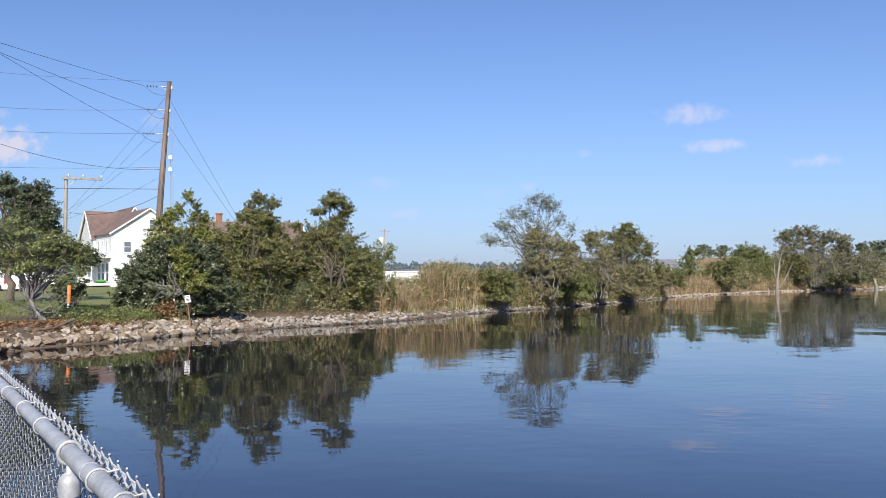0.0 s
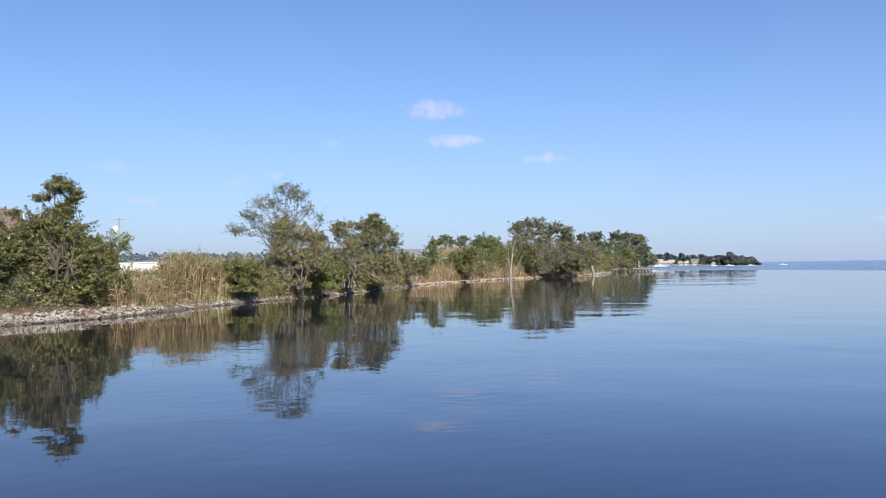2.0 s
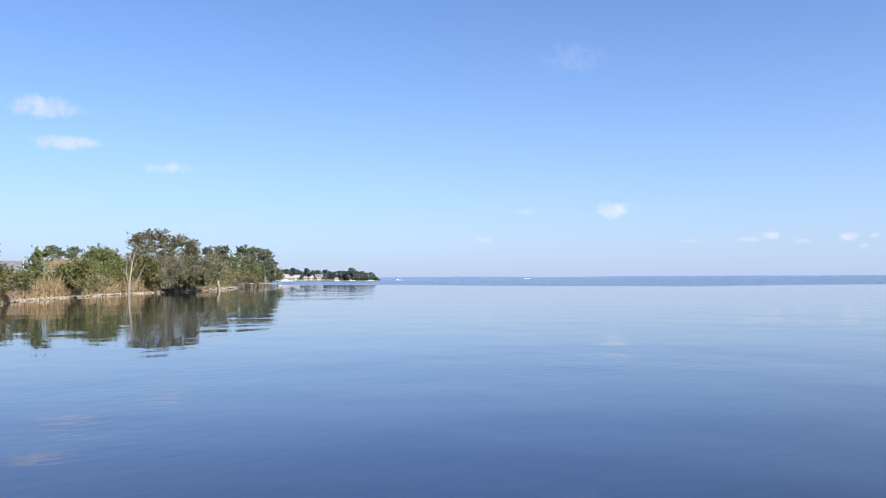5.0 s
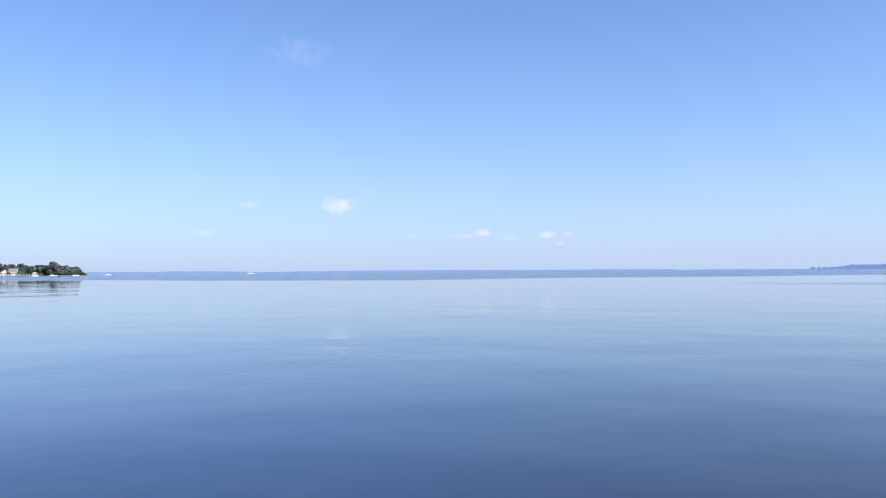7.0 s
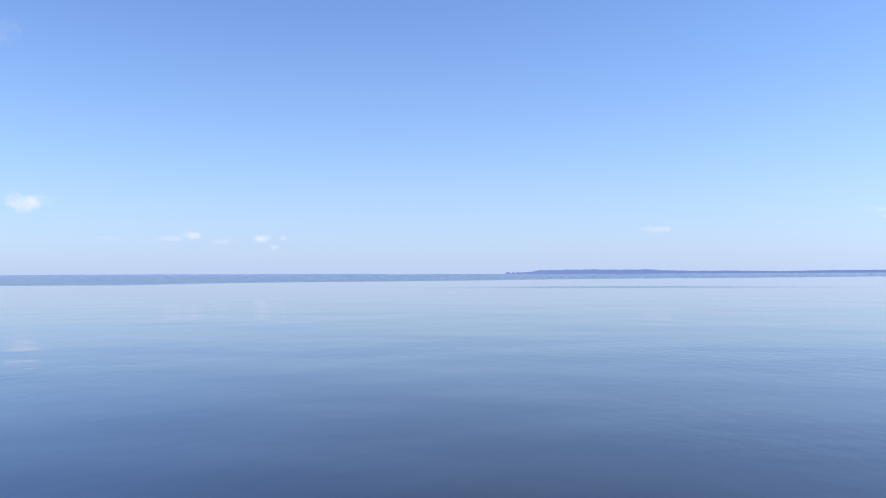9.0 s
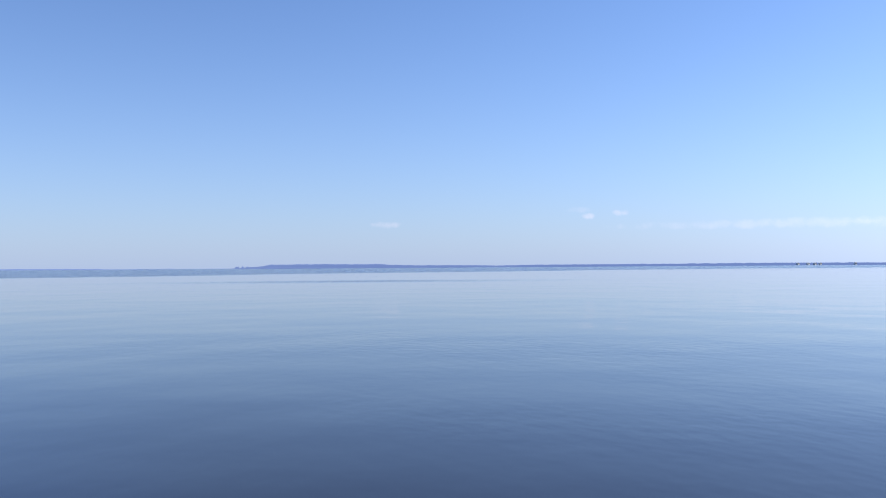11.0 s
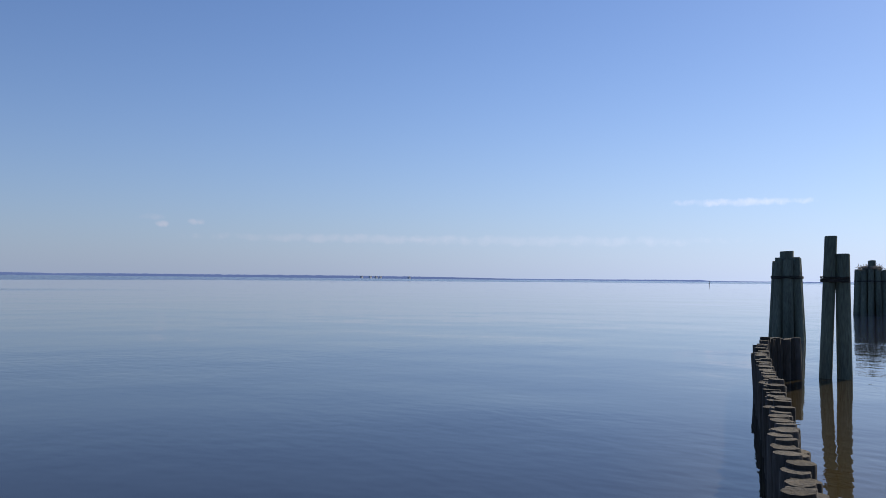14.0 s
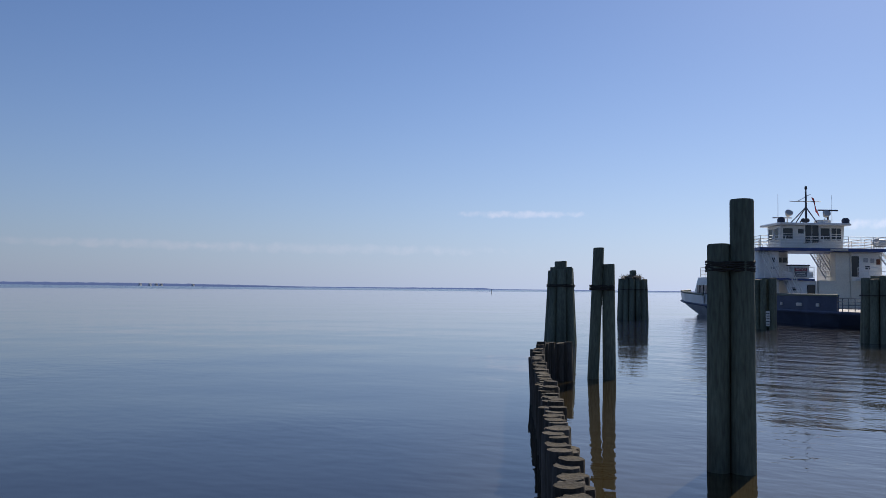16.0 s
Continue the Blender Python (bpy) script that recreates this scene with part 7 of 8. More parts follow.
def build_ferry():
    az = -141.0
    centre = bearing(-168.35, 80.5)
    base = thing("car_ferry", centre, "white and navy double-ended car ferry afloat near the dolphins", "ferry", turn=math.degrees(math.atan2(-math.cos(radians(39)), math.sin(radians(39)))))
    base.scale = (1.0, 1.0, 0.955)
    sheer = lambda x: 1.25 + 0.38 * max(0.0, (x - 8) / 14) ** 1.5
    hull = loft([closed(ferry_plan(1.6, 4.2, 5.0), -1.0), closed(ferry_plan(0.7, 3.0, 3.6), 0.0), closed(ferry_plan(0.25, 1.2, 1.2), lambda x: 0.6 * sheer(x)), closed(ferry_plan(0.0, 0.0, 0.0), sheer)])
    for i, f in enumerate(hull.f):
        hull.slot[i] = 1 if sum(hull.v[k][0] for k in f) / 4 > 9.0 else 0
    part("hull", hull, [HULL_BLUE, SHIP_GREY], base, "navy blue hull with a pale raked bow")
    rub = loft([closed(ferry_plan(-0.07, -0.1, -0.1), lambda x: sheer(x) - 0.22), closed(ferry_plan(-0.1, -0.12, -0.12), lambda x: sheer(x) - 0.1), closed(ferry_plan(-0.02, 0, 0), lambda x: sheer(x))])
    part("rubbing_strake", rub, HULL_BLUE, base)
    plan = closed(ferry_plan(0.03), lambda x: sheer(x) - 0.04)
    part("vehicle_deck", Geo().put(plan, [tuple(range(len(plan)))]), DECK, base)
    # bulwarks: navy at the near end, white with an olive cap at the far end
    for s in (-1, 1):
        whole = ferry_plan(0.06)
        near = [(x, float(np.interp(x, [q[0] for q in whole], [q[1] for q in whole]))) for x in (-13.4, -12.0, -10.0, -6.0, 0.0)]
        g = Geo()
        rows = []
        for x, w in near:
            h = 1.25 if x > -16.5 else 1.1
            rows.append([(x, s * w, sheer(x) - 0.05), (x, s * w, sheer(x) + h), (x, s * (w - 0.14), sheer(x) + h), (x, s * (w - 0.14), sheer(x) - 0.05)])
        k = len(rows)
        g.put([p for r in rows for p in r], [(i * 4 + j, i * 4 + 4 + j, i * 4 + 4 + (j + 1) % 4, i * 4 + (j + 1) % 4) for i in range(k - 1) for j in range(4)] + [(0, 1, 2, 3), (4 * k - 4, 4 * k - 3, 4 * k - 2, 4 * k - 1)])
        b = part("bulwark", g, HULL_BLUE, base, "navy bulwark")
        edge = [(x, s * w) for x, w in whole if x < -13.9]
        railing([(near[0][0], s * near[0][1])] + edge[::-1], 1.25, 0.55, base, "end_railing", 1.0, 4, 0.03, SIGN_GREY)
        cap = Geo()
        for (x0, w0), (x1, w1) in zip(near, near[1:]):
            cap.tube([(x0, s * (w0 - 0.07), sheer(x0) + 1.19), (x1, s * (w1 - 0.07), sheer(x1) + 1.19)], [0.13, 0.13], 4)
        part("bulwark_cap", cap, OLIVE_TRIM, b, "olive grey cap rail")
        for x, wdt in ((-8.6, 0.9), (-5.6, 0.35), (-11.2, 0.5)):
            w = float(np.interp(x, [p[0] for p in near], [p[1] for p in near]))
            part("fairlead", Geo().box((x, s * (w + 0.03), sheer(x) + 0.45), (wdt, 0.1, 0.26), turn=0, bevel=0.05), PORCELAIN, b, "pale rope fairlead")
        far = [(x, w) for x, w in ferry_plan(0.05) if x > 10]
        g = Geo()
        rows = []
        for x, w in far:
            h = 0.95
            rows.append([(x, s * w, sheer(x) - 0.05), (x * 1.004, s * (w + 0.12), sheer(x) + h), (x, s * (w - 0.05), sheer(x) + h), (x, s * (w - 0.14), sheer(x) - 0.05)])
        k = len(rows)
        g.put([p for r in rows for p in r], [(i * 4 + j, i * 4 + 4 + j, i * 4 + 4 + (j + 1) % 4, i * 4 + (j + 1) % 4) for i in range(k - 1) for j in range(4)] + [(0, 1, 2, 3), (4 * k - 4, 4 * k - 3, 4 * k - 2, 4 * k - 1)])
        fb = part("bulwark", g, SHIP_WHITE, base, "white bow bulwark")
        cap = Geo()
        for (x0, w0), (x1, w1) in zip(far, far[1:]):
            rise = [sheer(x) + 1.02 for x in (x0, x1)]
            cap.tube([(x0, s * (w0 + 0.05), rise[0]), (x1, s * (w1 + 0.05), rise[1])], [0.13, 0.13], 8)
        part("bulwark_cap", cap, OLIVE_TRIM, fb, "olive grey cap rail")
    # passenger cabin on the far port side
    cabin = part("passenger_cabin", loft([[(8.5, 2.9, 1.2), (17.0, 2.9, 1.2), (16.6, 5.75, 1.2), (8.5, 6.1, 1.2)], [(8.5, 3.0, 4.2), (15.6, 3.0, 4.2), (15.0, 5.6, 4.2), (8.5, 5.9, 4.2)]]).put([(8.5, 3.0, 4.2), (15.6, 3.0, 4.2), (15.0, 5.6, 4.2), (8.5, 5.9, 4.2)], [(0, 1, 2, 3)]), SHIP_WHITE, base, "white passenger cabin")
    for k in range(5):
        part("cabin_window", Geo().box((9.6 + k * 1.15, 5.98 - 0.04 * k, 2.9), (0.7, 0.12, 0.95), bevel=0.03), DARK_GLASS, cabin)
    railing([(8.7, 3.2), (15.4, 3.2), (14.8, 5.4), (8.7, 5.7)], 4.2, 1.3, base, height=1.1)
    # side houses carry the bridge deck; the port one is stepped back beside the landing
    port = part("side_house", Geo().box((3.0, 4.65, 3.9), (6.0, 1.9, 5.3), bevel=0.10), SHIP_WHITE, base, "white port side house")
    glazing(port, (0.0, 4.25, 5.65), (0.45, 0.08, 0.5), 90, (0, 0))
    part("vent_louvre", Geo().box((-0.03, 4.25, 4.95), (0.06, 0.5, 0.28), bevel=0.01), GALV, port, "grey vent louvre")
    for k in range(3):
        glazing(port, (1.2 + k * 1.7, 5.6, 4.9), (0.8, 0.08, 0.8), 0, (0, 0))
    inner = part("deck_house", Geo().box((4.0, 2.8, 5.0), (3.6, 1.85, 3.1), bevel=0.06), SHIP_WHITE, base, "recessed white deck house")
    glazing(inner, (2.2, 3.35, 5.75), (0.5, 0.08, 0.6), 90, (0, 0))
    glazing(inner, (2.2, 2.45, 5.75), (1.0, 0.08, 0.55), 90, (1, 0))
    lower = part("stair_house", Geo().box((1.8, 1.5, 2.5), (3.0, 2.6, 2.6), bevel=0.06), SHIP_WHITE, base, "white lower house under the landing")
    glazing(lower, (0.3, 2.3, 2.95), (0.5, 0.08, 0.42), 90, (0, 0))
    # Solid dark panel stands in for the shade inside the open doorway.
    frame_door = part("side_door", Geo().box((0.28, 0.72, 2.4), (0.08, 0.75, 2.0), bevel=0.03), DARK_GLASS, lower, "dark panel for the shade in the open doorway")
    g = Geo()
    for dy in (-0.42, 0.42):
        g.box((0.26, 0.72 + dy, 2.4), (0.1, 0.08, 2.1), bevel=0.01)
    g.box((0.26, 0.72, 3.46), (0.1, 0.92, 0.08), bevel=0.01)
    part("door_frame", g, SHIP_WHITE, frame_door)
    star = part("side_house", Geo().box((3.0, -4.2, 5.15), (6.0, 3.0, 2.8), bevel=0.10), SHIP_WHITE, base, "white starboard side house")
    part("side_door", Geo().box((-0.03, -3.15, 5.15), (0.06, 0.75, 1.9), bevel=0.02), DARK_GLASS, star, "dark doorway")
    for y, z, w, h, mat in ((-4.15, 5.75, 0.4, 0.42, GALV), (-4.75, 5.7, 0.34, 0.42, GALV), (-4.3, 5.05, 0.4, 0.3, SIGN_DARK), (-5.3, 5.6, 0.36, 0.5, BRICK)):
        part("wall_plate", Geo().box((-0.03, y, z), (0.06, w, h), bevel=0.01), mat, star, "small plate on the wall")
    part("cross_wall", Geo().box((0.1, -2.75, 2.5), (0.5, 5.9, 2.6), bevel=0.03), SHIP_CREAM, base, "cream engine casing wall")
    part("casing", Geo().box((0.35, -1.95, 5.1), (1.0, 1.3, 2.75), bevel=0.06), SHIP_CREAM, base, "cream casing column")
    pipe = Geo().tube([(-0.22, -2.68, 1.4), (-0.22, -2.68, 3.8), (-0.22, -2.68, 6.4)], [0.05, 0.05, 0.05], 8)
    part("drain_pipe", pipe, SHIP_CREAM, base)
    # middle landing with the notice sign
    part("platform", Geo().box((0.9, 2.0, 3.86), (1.7, 3.1, 0.16), bevel=0.03), TRIM_BLUE, base, "blue-edged landing")
    railing([(0.12, 3.4), (0.12, 0.5), (1.65, 0.5)], 3.94, 0.8, base, height=1.1)
    part("landing_panel", Geo().box((0.16, 1.95, 4.28), (0.03, 2.8, 0.6), bevel=0.01), SHIP_WHITE, base, "white panel behind the railing")
    part("locker", Geo().box((1.25, 1.4, 4.55), (0.8, 1.7, 1.25), bevel=0.05), SHIP_WHITE, base, "white life-jacket locker")
    part("locker_lid", Geo().box((1.25, 1.4, 5.22), (0.9, 1.8, 0.12), bevel=0.03), SIGN_DARK, base, "dark locker lid")
    sign = part("notice_sign", Geo().box((0.05, 1.75, 4.55), (0.03, 1.15, 0.85), bevel=0.01), SIGN_GREY, base, "dark notice sign with pale letters")
    part("sign_header", Geo().box((0.03, 1.75, 4.80), (0.012, 1.05, 0.24)), SIGN_RED, sign, "dull red header with white letters")
    lettering(sign, "NOTICE", 0.017, 1.75, 4.80, 0.25, WHITE, -90)
    bars = Geo()
    for k, w in enumerate((0.95, 0.75, 0.9)):
        bars.box((0.03, 1.75, 4.58 - k * 0.15), (0.012, w, 0.05))
    part("writing", bars, WHITE, sign)
    stair(base, (-2.5, 3.05, 1.25), (-0.3, 3.15, 3.95), 0.85, 12)
    stair(base, (0.4, -1.15, 3.95), (4.4, -1.7, 6.6), 0.8, 11)
    stair(base, (-1.6, -6.4, 4.0), (0.6, -5.6, 6.7), 0.8, 11)
    stair(base, (-1.9, 4.9, 3.95), (-0.1, 5.2, 6.6), 0.75, 10)
    part("side_platform", Geo().box((-0.9, 4.75, 3.88), (1.7, 2.3, 0.14), bevel=0.03), TRIM_BLUE, base)
    railing([(-1.7, 5.8), (-1.7, 3.7)], 3.95, 0.7, base)
    part("side_platform", Geo().box((-0.7, -4.9, 3.88), (1.3, 3.4, 0.14), bevel=0.03), SHIP_WHITE, base)
    railing([(-1.3, -2.7), (-1.3, -6.5)], 3.96, 0.8, base)
    boat = Geo().tube([(3.6, -0.15, 4.45), (4.0, -0.25, 4.3), (5.4, -0.4, 4.3), (5.8, -0.5, 4.45)], [0.05, 0.30, 0.30, 0.1], 10)
    part("rescue_boat", boat, BRICK, base, "dull orange-brown rescue boat")
    # bridge deck
    slab = part("bridge_deck", Geo().box((1.9, 0.15, 6.62), (5.8, 11.5, 0.26), bevel=0.04), TRIM_BLUE, base, "bridge deck with a blue edge")
    part("deck_top", Geo().box((1.9, 0.15, 6.77), (5.7, 11.4, 0.04)), DECK, slab)
    part("name_board", Geo().box((-1.03, -1.2, 6.62), (0.04, 1.6, 0.18)), PORCELAIN, slab, "pale name board")
    railing([(4.7, 5.8), (-0.9, 5.8), (-0.9, -5.5), (4.7, -5.5), (4.7, 5.8)], 6.79, 1.1, base, height=1.05, bars=4)
    ring = [(-1.0 + 0.02 * math.sin(a), -4.6 + math.cos(a) * 0.3, 7.35 + math.sin(a) * 0.3) for a in np.linspace(0, 2 * math.pi, 17)]
    part("life_ring", Geo().tube(ring, [0.075] * 17, 8, caps=False), WHITE, base, "white life ring")
    part("life_raft", Geo().tube([(0.2, -5.0, 7.35), (0.2, -5.1, 7.35), (0.2, -6.0, 7.35), (0.2, -6.1, 7.35)], [0.2, 0.38, 0.38, 0.2], 12), WHITE, base, "white life raft canister")
    # wheelhouse
    wh = part("wheelhouse", loft([[(1.2, -2.75, 6.78), (3.6, -2.75, 6.78), (3.6, 3.05, 6.78), (1.2, 3.05, 6.78)], [(1.05, -2.8, 9.0), (3.7, -2.8, 9.0), (3.7, 3.1, 9.0), (1.05, 3.1, 9.0)]]), SHIP_WHITE, base, "white wheelhouse")
    for y, w, h, b in ((2.42, 0.95, 1.1, (0, 1)), (1.22, 0.6, 0.5, (0, 0)), (0.2, 1.3, 1.75, (1, 0)), (-1.02, 0.9, 1.2, (0, 0)), (-2.05, 0.95, 1.2, (1, 1))):
        glazing(wh, (1.10, y, 8.2 if h > 0.6 else 8.45), (w, 0.1, h), 90, b)
    for x in (1.75, 2.95):
        glazing(wh, (x, 3.09, 8.2), (0.8, 0.1, 1.1), 0, (0, 0))
    part("wheelhouse_roof", Geo().box((2.4, 0.2, 9.12), (4.0, 6.7, 0.2), bevel=0.07), SHIP_WHITE, base, "overhanging white roof")
    for y in (3.1, -2.85):
        part("roof_box", Geo().tube([(0.9, y, 9.25), (0.9, y, 9.55), (0.9, y, 9.75)], [0.32, 0.34, 0.2], 10), MAST_BLUE, base, "dark running light box")
    # mast and gear on the roof
    mast = part("mast", Geo().tube([(2.5, 0.0, 9.2), (2.5, 0.0, 12.0), (2.5, 0.0, 12.6)], [0.11, 0.08, 0.06], 8), MAST_BLUE, base, "dark mast")
    g = Geo()
    for y in (1.8, -0.9):
        g.rod((2.0, y, 9.2), (2.5, 0.0, 10.9), 0.05, 6)
    g.rod((3.6, 0.6, 9.2), (2.5, 0.0, 10.9), 0.05, 6)
    part("mast_stay", g, MAST_BLUE, mast)
    part("yard", Geo().rod((2.45, 1.55, 11.45), (2.45, -1.4, 11.45), 0.035, 5), MAST_BLUE, mast)
    part("gaff", Geo().rod((2.5, 0.9, 11.4), (2.6, -0.5, 12.2), 0.03, 5), MAST_BLUE, mast)
    part("mast_light", Geo().tube([(2.5, 0, 12.6), (2.5, 0, 12.7), (2.5, 0, 12.95)], [0.08, 0.12, 0.09], 8), SIGN_DARK, mast)
    flag = Geo()
    n = 9
    verts = []
    for k in range(n):
        y, z = -0.55 - 0.32 * k / 2.2 * 0.5 - 0.05 * math.sin(k), 11.9 - k * 0.23
        verts += [(2.55 + 0.09 * math.sin(k * 1.3), y, z), (2.5 - 0.06 * math.cos(k * 1.1), y - 0.13, z - 0.08)]
    flag.put(verts, [(2 * k, 2 * k + 1, 2 * k + 3, 2 * k + 2) for k in range(n - 1)])
    fl = part("flag", flag, RED, mast, "hanging red and white flag")
    sol = fl.modifiers.new("cloth", "SOLIDIFY")
    sol.thickness = 0.01
    searchlight(base, 1.6, 2.2, 9.25, 0.36)
    searchlight(base, 1.6, -1.3, 9.25, 0.36)
    part("radar_scanner", Geo().tube([(2.2, -1.9, 9.25), (2.2, -1.9, 10.2), (2.2, -1.9, 10.25)], [0.10, 0.08, 0.2], 8).tube([(2.2, -1.9, 10.25), (2.2, -1.9, 10.5)], [0.26, 0.22], 10).box((2.2, -1.9, 10.6), (0.14, 1.9, 0.14), bevel=0.03), SIGN_DARK, base, "dark radar scanner")
    part("radar_scanner", Geo().tube([(2.6, 2.2, 9.25), (2.6, 2.2, 9.7)], [0.2, 0.16], 8).box((2.6, 2.2, 9.85), (0.14, 1.8, 0.12), bevel=0.03), SHIP_WHITE, base, "small white radar scanner")
    part("horn", Geo().tube([(1.8, 0.9, 9.4), (1.5, 0.9, 9.5), (1.2, 0.9, 9.5)], [0.06, 0.09, 0.22], 10).tube([(1.8, 0.5, 9.4), (1.5, 0.5, 9.5), (1.2, 0.5, 9.5)], [0.06, 0.09, 0.2], 10), SIGN_DARK, base, "dark ship horns")
    part("roof_locker", Geo().box((2.2, -1.4, 9.45), (0.8, 1.2, 0.4), bevel=0.05), SHIP_WHITE, base)
    for y, h in ((2.5, 3.0), (-2.6, 3.0)):
        part("whip_antenna", Geo().tube([(2.8, y, 9.0), (2.8, y, 9.2 + h)], [0.03, 0.012], 5), SHIP_WHITE, base)
    # gate and safety net at the open near end
    g = Geo()
    for k in range(12):
        y = -3.3 + k * 0.6
        g.rod((-17.9, y, 1.25), (-17.9, y, 2.15), 0.025, 5)
    for z in (1.35, 1.75, 2.15):
        g.rod((-17.9, -3.4, z), (-17.9, 3.4, z), 0.03, 5)
    part("end_gate", g, BRICK, base, "folding end gate")


build_ferry()

# ---- reeds, grass, undergrowth, rocks ----


def shore_points(count, s0, s1, d0, d1, rng):
    """Random places on the bank between two runs of the shore and two distances inland."""
    pts = along_shore(0.5)
    runs = np.array([p[2] for p in pts])
    xy = np.array([(p[0], p[1]) for p in pts])
    s = rng.uniform(s0, s1, count)
    x, y = np.interp(s, runs, xy[:, 0]), np.interp(s, runs, xy[:, 1])
    d = rng.uniform(d0, d1, count)
    z = np.interp(d, [-6, 0, 0.9, 2.2, 5, 15, 40, 100], [-2.2, -0.05, 0.42, 0.8, 1.0, 1.2, 1.45, 1.75]) * np.where((s > 85) & (d < 3) & (d > 0), 0.55, 1.0)
    return np.stack([x + INLAND.x * d, y + INLAND.y * d, z - 0.05], 1), s, d


def reed_bed(name, s0, s1, d0, d1, count, height, seed, label, mat, lean=0.22, width=0.035, patchy=True, leaves=0):
    """Stalks in uneven clumps; leaves: drooping blades on each stalk."""
    rng = np.random.default_rng(seed)
    feet, s, d = shore_points(count, s0, s1, d0, d1, rng)
    h = height * (0.3 + 0.85 * rng.beta(2.2, 1.6, count))
    if patchy:
        k = np.array([noise.noise((a * 0.16, b * 0.3, seed)) + 0.6 * noise.noise((a * 0.9, b * 0.9, seed + 4)) for a, b in zip(s, d)])
        h = h * np.clip(0.85 + k * 1.0, 0.25, 1.25)
    mesh = blade_mesh(name, feet, h, width, rng, lean)
    if leaves:
        co = np.empty(len(mesh.vertices) * 3, dtype=np.float32)
        mesh.vertices.foreach_get("co", co)
        root = np.repeat(feet, leaves, 0)
        tall = np.repeat(h, leaves)
        n = len(root)
        a = rng.uniform(0, 2 * math.pi, n)
        out = np.stack([np.cos(a), np.sin(a), rng.uniform(-0.25, 0.9, n)], 1)
        size = (rng.uniform(0.25, 0.6, n) * min(1.0, height / 1.8))[:, None]
        p0 = root + np.stack([rng.normal(size=n) * 0.05, rng.normal(size=n) * 0.05, tall * rng.uniform(0.25, 0.97, n)], 1)
        across = np.stack([-np.sin(a), np.cos(a), rng.normal(size=n) * 0.5], 1) * (width * 0.55)
        p1 = p0 + out * size * 0.55
        p2 = p1 + (out * (1, 1, 0) + (0, 0, -0.35)) * size * 0.5
        v = np.stack([p0 - across * 0.5, p0 + across * 0.5, p1 + across, p1 - across, p1 - across, p1 + across, p2 + across * 0.1, p2 - across * 0.1], 1).reshape(-1, 3)
        old = mesh
        mesh = quads_mesh(name, np.concatenate([co.reshape(-1, 3), v]))
        bpy.data.meshes.remove(old)
    return tagged(part(name, mesh, mat), label, "reeds", kind="stuff")


def undergrowth(name, s0, s1, d0, d1, clumps, per, height, size, mat, seed, label, cat="undergrowth"):
    rng = np.random.default_rng(seed)
    feet, s, d = shore_points(clumps, s0, s1, d0, d1, rng)
    count = (per * rng.uniform(0.4, 1.6, clumps)).astype(int)
    c = np.repeat(feet, count, 0)
    h = np.repeat(height * rng.uniform(0.3, 1.2, clumps), count)
    wide = 0.22 * max(1.0, height / 1.8)
    c = c + rng.normal(size=c.shape) * (wide, wide, 0.0)
    c[:, 2] += rng.uniform(0.0, 1.0, len(c)) ** 0.8 * h
    return tagged(part(name, leaf_mesh(name, c, size, rng, 0.4), mat), label, cat, kind="stuff")


# runs: 0 at the quay, 27 abreast of the tall trees, 33 to 90 the reed beds, past that the beach
reed_bed("reed_bed", 34.5, 56, 0.75, 4.2, 3600, 2.2, 91, "tan and green reeds on the bank above the rocks", REED_DRY, 0.45, 0.04, leaves=3)
reed_bed("reed_bed", 28, 36, 0.75, 4.2, 2400, 1.25, 87, "low tan reeds beside the bank trees", REED_DRY, 0.5, 0.04, leaves=3)
reed_bed("reed_bed", 34.5, 54, 1.1, 4.6, 4800, 2.3, 92, "leafy green reeds among the dry stalks", REED_GREEN, 0.4, 0.05, leaves=4)
reed_bed("reed_bed", 27, 37, 1.2, 5.5, 2600, 1.2, 89, "lower green reeds on the bank", REED_GREEN, 0.4, 0.05, leaves=4)
reed_bed("reed_bed", 50, 96, 1.0, 5.5, 6000, 2.0, 93, "dry tan reeds under the thickets", REED_DRY, 0.4, 0.045, leaves=2)
reed_bed("reed_bed", 80, 112, 0.8, 4.5, 3600, 2.5, 94, "dry tan reeds along the beach", REED_DRY, 0.4, 0.06, leaves=3)
reed_bed("reed_bed", 110, 150, 0.9, 4.0, 2600, 1.9, 86, "low tan reeds in patches behind the beach", REED_DRY, 0.4, 0.06, leaves=3)
reed_bed("reed_bed", 48, 92, 0.3, 1.3, 2200, 1.5, 85, "dry reeds hanging over the water edge", REED_DRY, 0.55, 0.045, leaves=3)
reed_bed("reed_bed", 52, 92, 0.7, 2.4, 2600, 1.7, 83, "pale dry reeds before the thickets", REED_DRY, 0.4, 0.05, leaves=3)
undergrowth("undergrowth", 56, 88, 0.9, 3.0, 330, 55, 1.7, 0.11, LEAF_GREEN, 117, "green shrubs before the thickets")
undergrowth("undergrowth", 46, 86, 0.25, 1.5, 520, 60, 1.3, 0.11, LEAF_OLIVE, 114, "olive weeds hanging over the water edge")
undergrowth("undergrowth", 128, 192, 2.4, 6.5, 750, 70, 4.2, 0.19, LEAF_OLIVE, 115, "dense olive shrubs behind the reeds")
undergrowth("undergrowth", 82, 150, 1.6, 6.0, 620, 50, 2.4, 0.15, LEAF_OLIVE, 113, "olive plants among the reeds behind the beach")
reed_bed("reed_bed", 80, 170, 1.8, 9.0, 7000, 2.1, 95, "green reeds behind the beach", REED_GREEN, 0.3, 0.08)
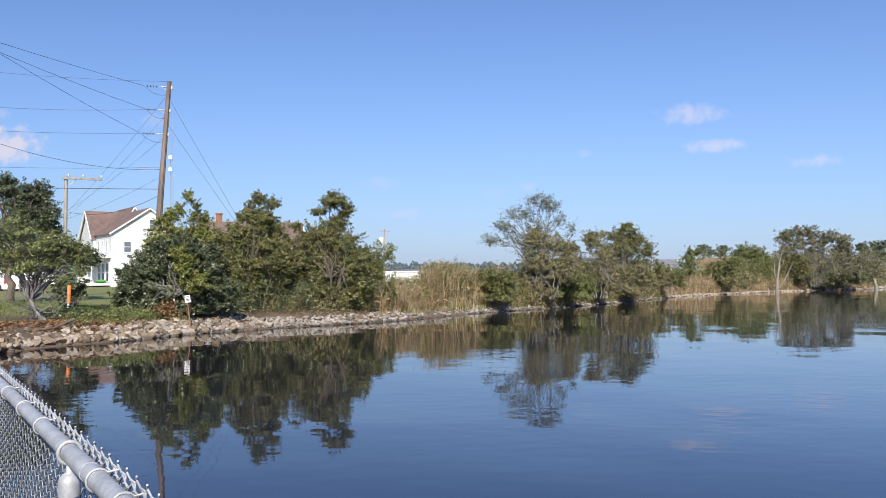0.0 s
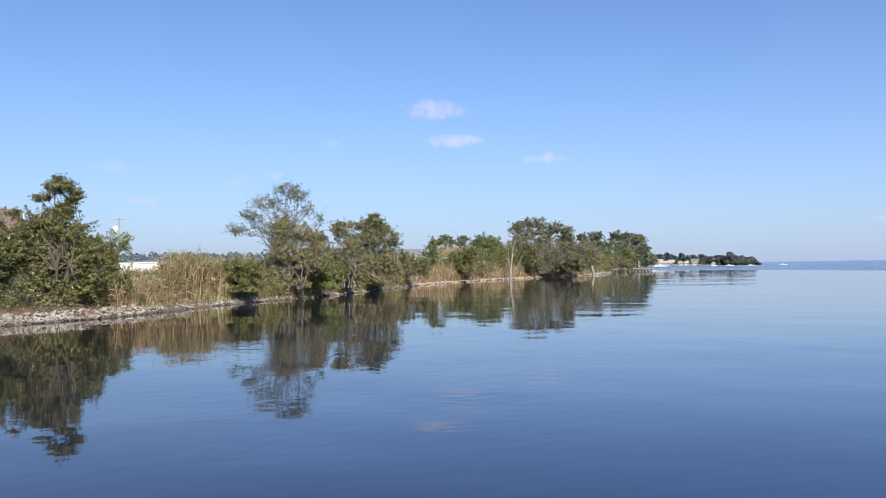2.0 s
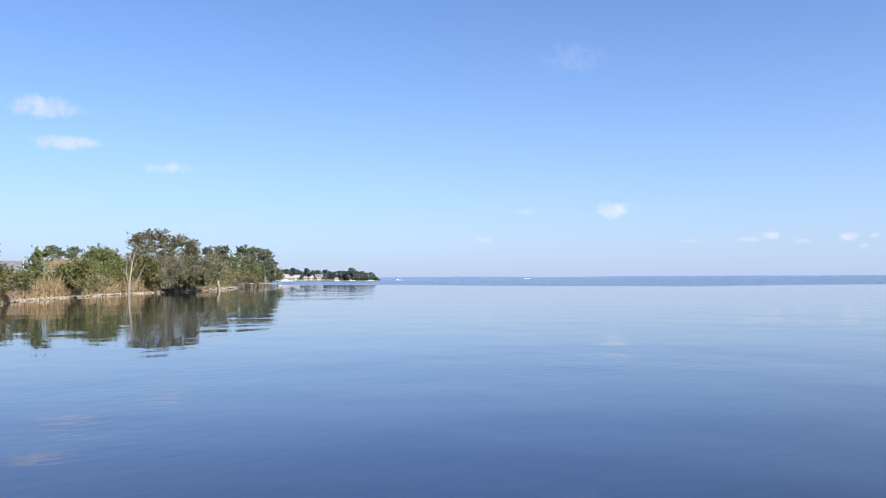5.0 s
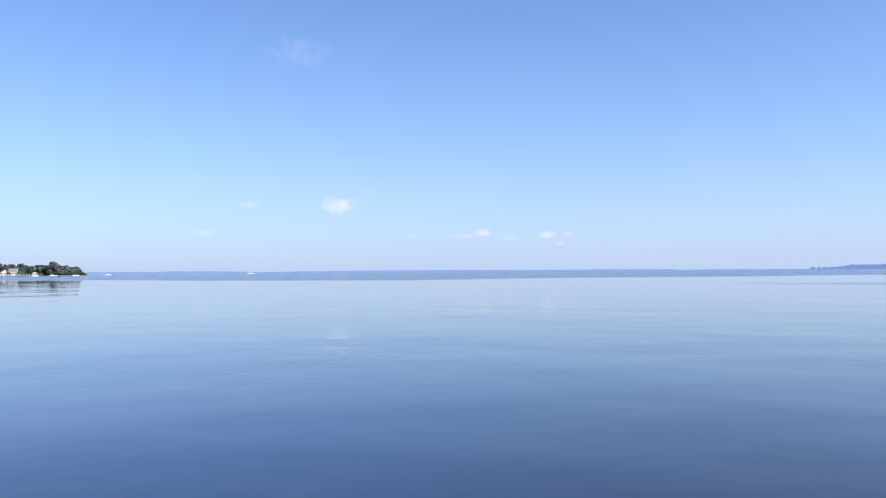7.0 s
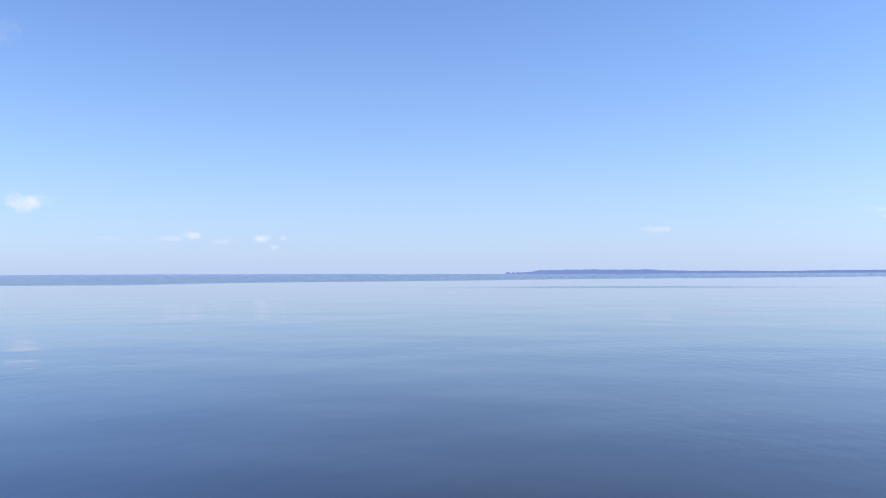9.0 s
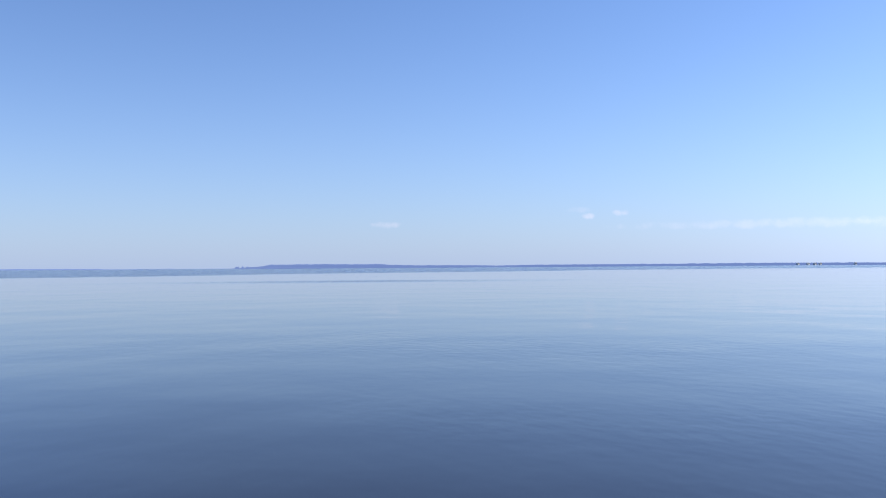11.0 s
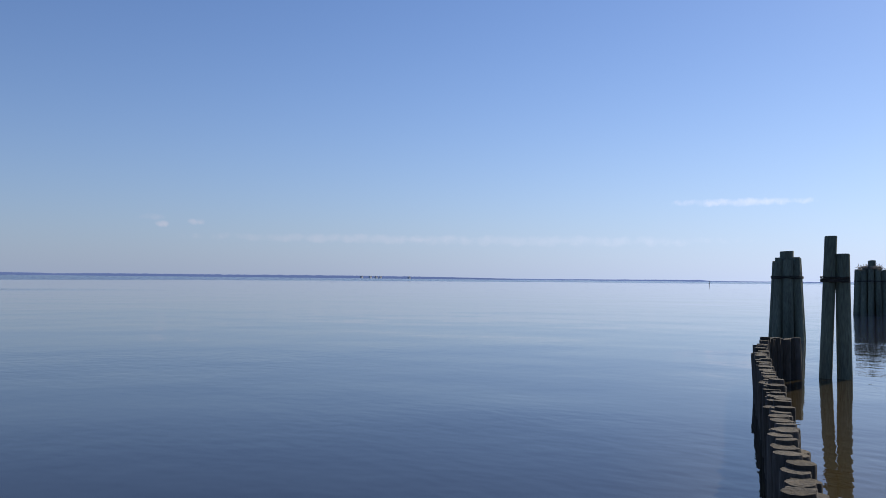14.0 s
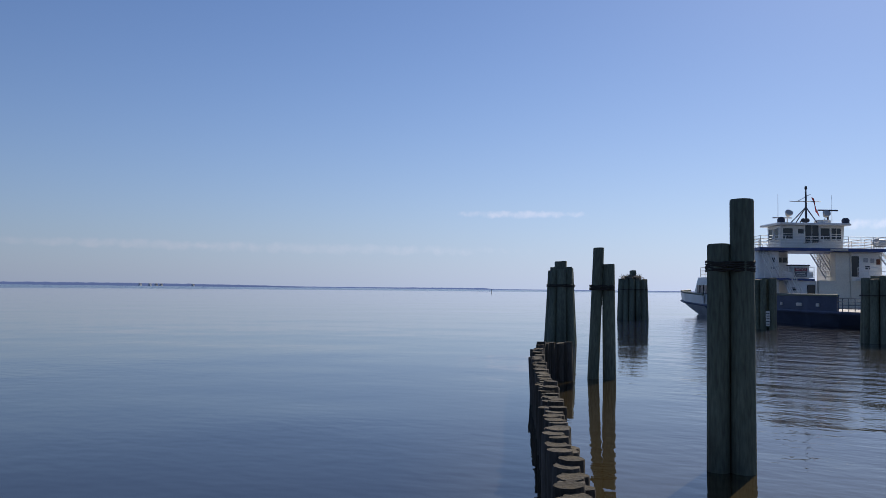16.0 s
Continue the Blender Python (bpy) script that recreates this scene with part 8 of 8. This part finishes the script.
reed_bed("reed_bed", 150, 196, 0.7, 5.0, 3600, 1.6, 96, "dry reeds along the far beach", REED_DRY, 0.35, 0.08, leaves=2)
reed_bed("grass", 1, 16, 1.6, 14, 18000, 0.22, 97, "green grass on the bank and lawn edge", GRASS, 0.5, 0.02)
reed_bed("grass", 30, 58, 0.55, 3.0, 9000, 0.5, 98, "dull tufts of grass above the rocks", REED_GREEN, 0.5, 0.025)
undergrowth("weeds", 8.6, 15, 1.5, 4.5, 240, 50, 0.42, 0.08, LEAF_GREEN, 99, "low green weeds below the big bush")
undergrowth("undergrowth", 14, 34, 1.2, 6.5, 520, 60, 1.1, 0.10, LEAF_BROWN, 100, "brown-green undergrowth beneath the trees")
# Dark myrtle leaves put the trees' shade into this undergrowth's colour.
undergrowth("undergrowth", 19, 36, 1.6, 7.5, 520, 70, 1.7, 0.10, LEAF_MYRTLE, 101, "dark shaded undergrowth beneath the trees")
undergrowth("undergrowth", 27, 46, 1.3, 6.0, 380, 50, 1.2, 0.10, LEAF_YELLOW, 111, "yellow-green plants among the reeds")
undergrowth("undergrowth", 35, 54, 1.0, 3.4, 420, 60, 1.7, 0.11, LEAF_OLIVE, 112, "green weeds among the tall reeds")
undergrowth("undergrowth", 44, 88, 1.0, 6.0, 800, 60, 1.9, 0.12, LEAF_BROWN, 102, "brown-green undergrowth of vines and reeds")
undergrowth("undergrowth", 62, 90, 2.0, 7.0, 420, 60, 2.6, 0.13, LEAF_OLIVE, 103, "olive undergrowth behind the water edge")
undergrowth("undergrowth", 126, 185, 3.5, 10.0, 800, 60, 4.8, 0.20, LEAF_GREEN, 104, "green shrubs behind the beach")
undergrowth("undergrowth", 94, 128, 3.5, 9.0, 420, 60, 2.8, 0.17, LEAF_GREEN, 116, "low green shrubs behind the reeds")
undergrowth("undergrowth", 150, 215, 1.8, 11.0, 1100, 60, 5.2, 0.24, LEAF_DULL, 105, "green shrubs close to the shore")
undergrowth("undergrowth", 190, 420, 0.3, 20.0, 1700, 60, 5.0, 0.34, LEAF_BROWN, 106, "mixed shrubs along the wooded point")
undergrowth("pine_straw", 0.5, 12, 1.2, 3.2, 500, 40, 0.05, 0.12, STRAW, 107, "reddish fallen needles on the bank", "leaf litter")
undergrowth("red_brush", 13.9, 14.6, 1.4, 2.1, 9, 50, 0.8, 0.14, STRAW, 108, "rusty dead brush by the sign", "brush")
hummocks("far_treeline", 14, -16, 520, 8.5, 12.5, 26000, 109, 1.0, HAZED_WOOD, "dark treeline far behind the fields", 60, 1.5)
hummocks("lawn_trees", 32, 18, 170, 3, 8, 5000, 110, 0.6, LEAF_GREEN, "green trees beyond the houses", 30, 1.5)


def rock_mesh(rng):
    bm = bmesh.new()
    for _ in range(20):
        v = rng.normal(size=3)
        v /= np.linalg.norm(v)
        v *= rng.uniform(0.86, 1.04)
        bm.verts.new((v[0] * 0.5, v[1] * 0.38, v[2] * 0.31))
    hull = bmesh.ops.convex_hull(bm, input=bm.verts)
    bmesh.ops.delete(bm, geom=[e for e in hull["geom_interior"] if isinstance(e, bmesh.types.BMVert)], context="VERTS")
    me = bpy.data.meshes.new("rock")
    bm.to_mesh(me)
    bm.free()
    return me


def build_riprap():
    rng = np.random.default_rng(120)
    bank = tagged(new("riprap"), "bank of loose pale broken rocks along the water", "riprap", kind="structure")
    shapes = [rock_mesh(rng) for _ in range(14)]
    for me in shapes:
        me.materials.append(ROCK)
    pts, s, d = shore_points(300, 0.0, 19.0, 0.12, 1.35, rng)
    order = np.argsort(s)
    for n, i in enumerate(order):
        size = rng.uniform(0.28, 0.62) * (1.1 if d[i] < 0.5 else 0.85)
        if s[i] < 8 and d[i] > 0.8:
            size *= 0.5
        m = Matrix.Translation((pts[i][0], pts[i][1], pts[i][2] + 0.04 + size * 0.08)) @ Euler((rng.normal() * 0.3, rng.normal() * 0.3, rng.uniform(0, 6.28))).to_matrix().to_4x4() @ Matrix.Diagonal((size, size, size, 1))
        part("rock", shapes[n % 14], None, bank, at=m)
    # the rest of the rubble in one piece
    coords = [np.array([v.co[:] for v in me.vertices]) for me in shapes]
    faces = [[tuple(p.vertices) for p in me.polygons] for me in shapes]
    g = Geo()
    groups = ((12.5, 21, 0.0, 1.05, 300, 0.16, 0.36), (19, 30, 0.1, 0.95, 520, 0.14, 0.32), (0, 19, 0.1, 1.5, 520, 0.12, 0.30), (30, 52, 0.05, 0.85, 560, 0.12, 0.30), (52, 92, -0.1, 0.75, 620, 0.17, 0.38), (92, 186, 0.0, 0.5, 200, 0.18, 0.45), (186, 250, -0.2, 0.6, 130, 0.4, 0.9))
    for s0, s1, d0, d1, count, a, b in groups:
        pts, s, d = shore_points(count, s0, s1, d0, d1, rng)
        for p in pts:
            k = int(rng.integers(14))
            size = rng.uniform(a, b) * (1.6 if rng.random() < 0.15 else 1.0)
            rot = np.array(Euler((rng.normal() * 0.4, rng.normal() * 0.4, rng.uniform(0, 6.28))).to_matrix())
            g.put((coords[k] * size) @ rot.T + p + (0, 0, 0.03 + size * 0.1), faces[k])
    tagged(part("rubble", g, ROCK_FAR, bank, "smaller pale rubble"), kind="stuff")


build_riprap()
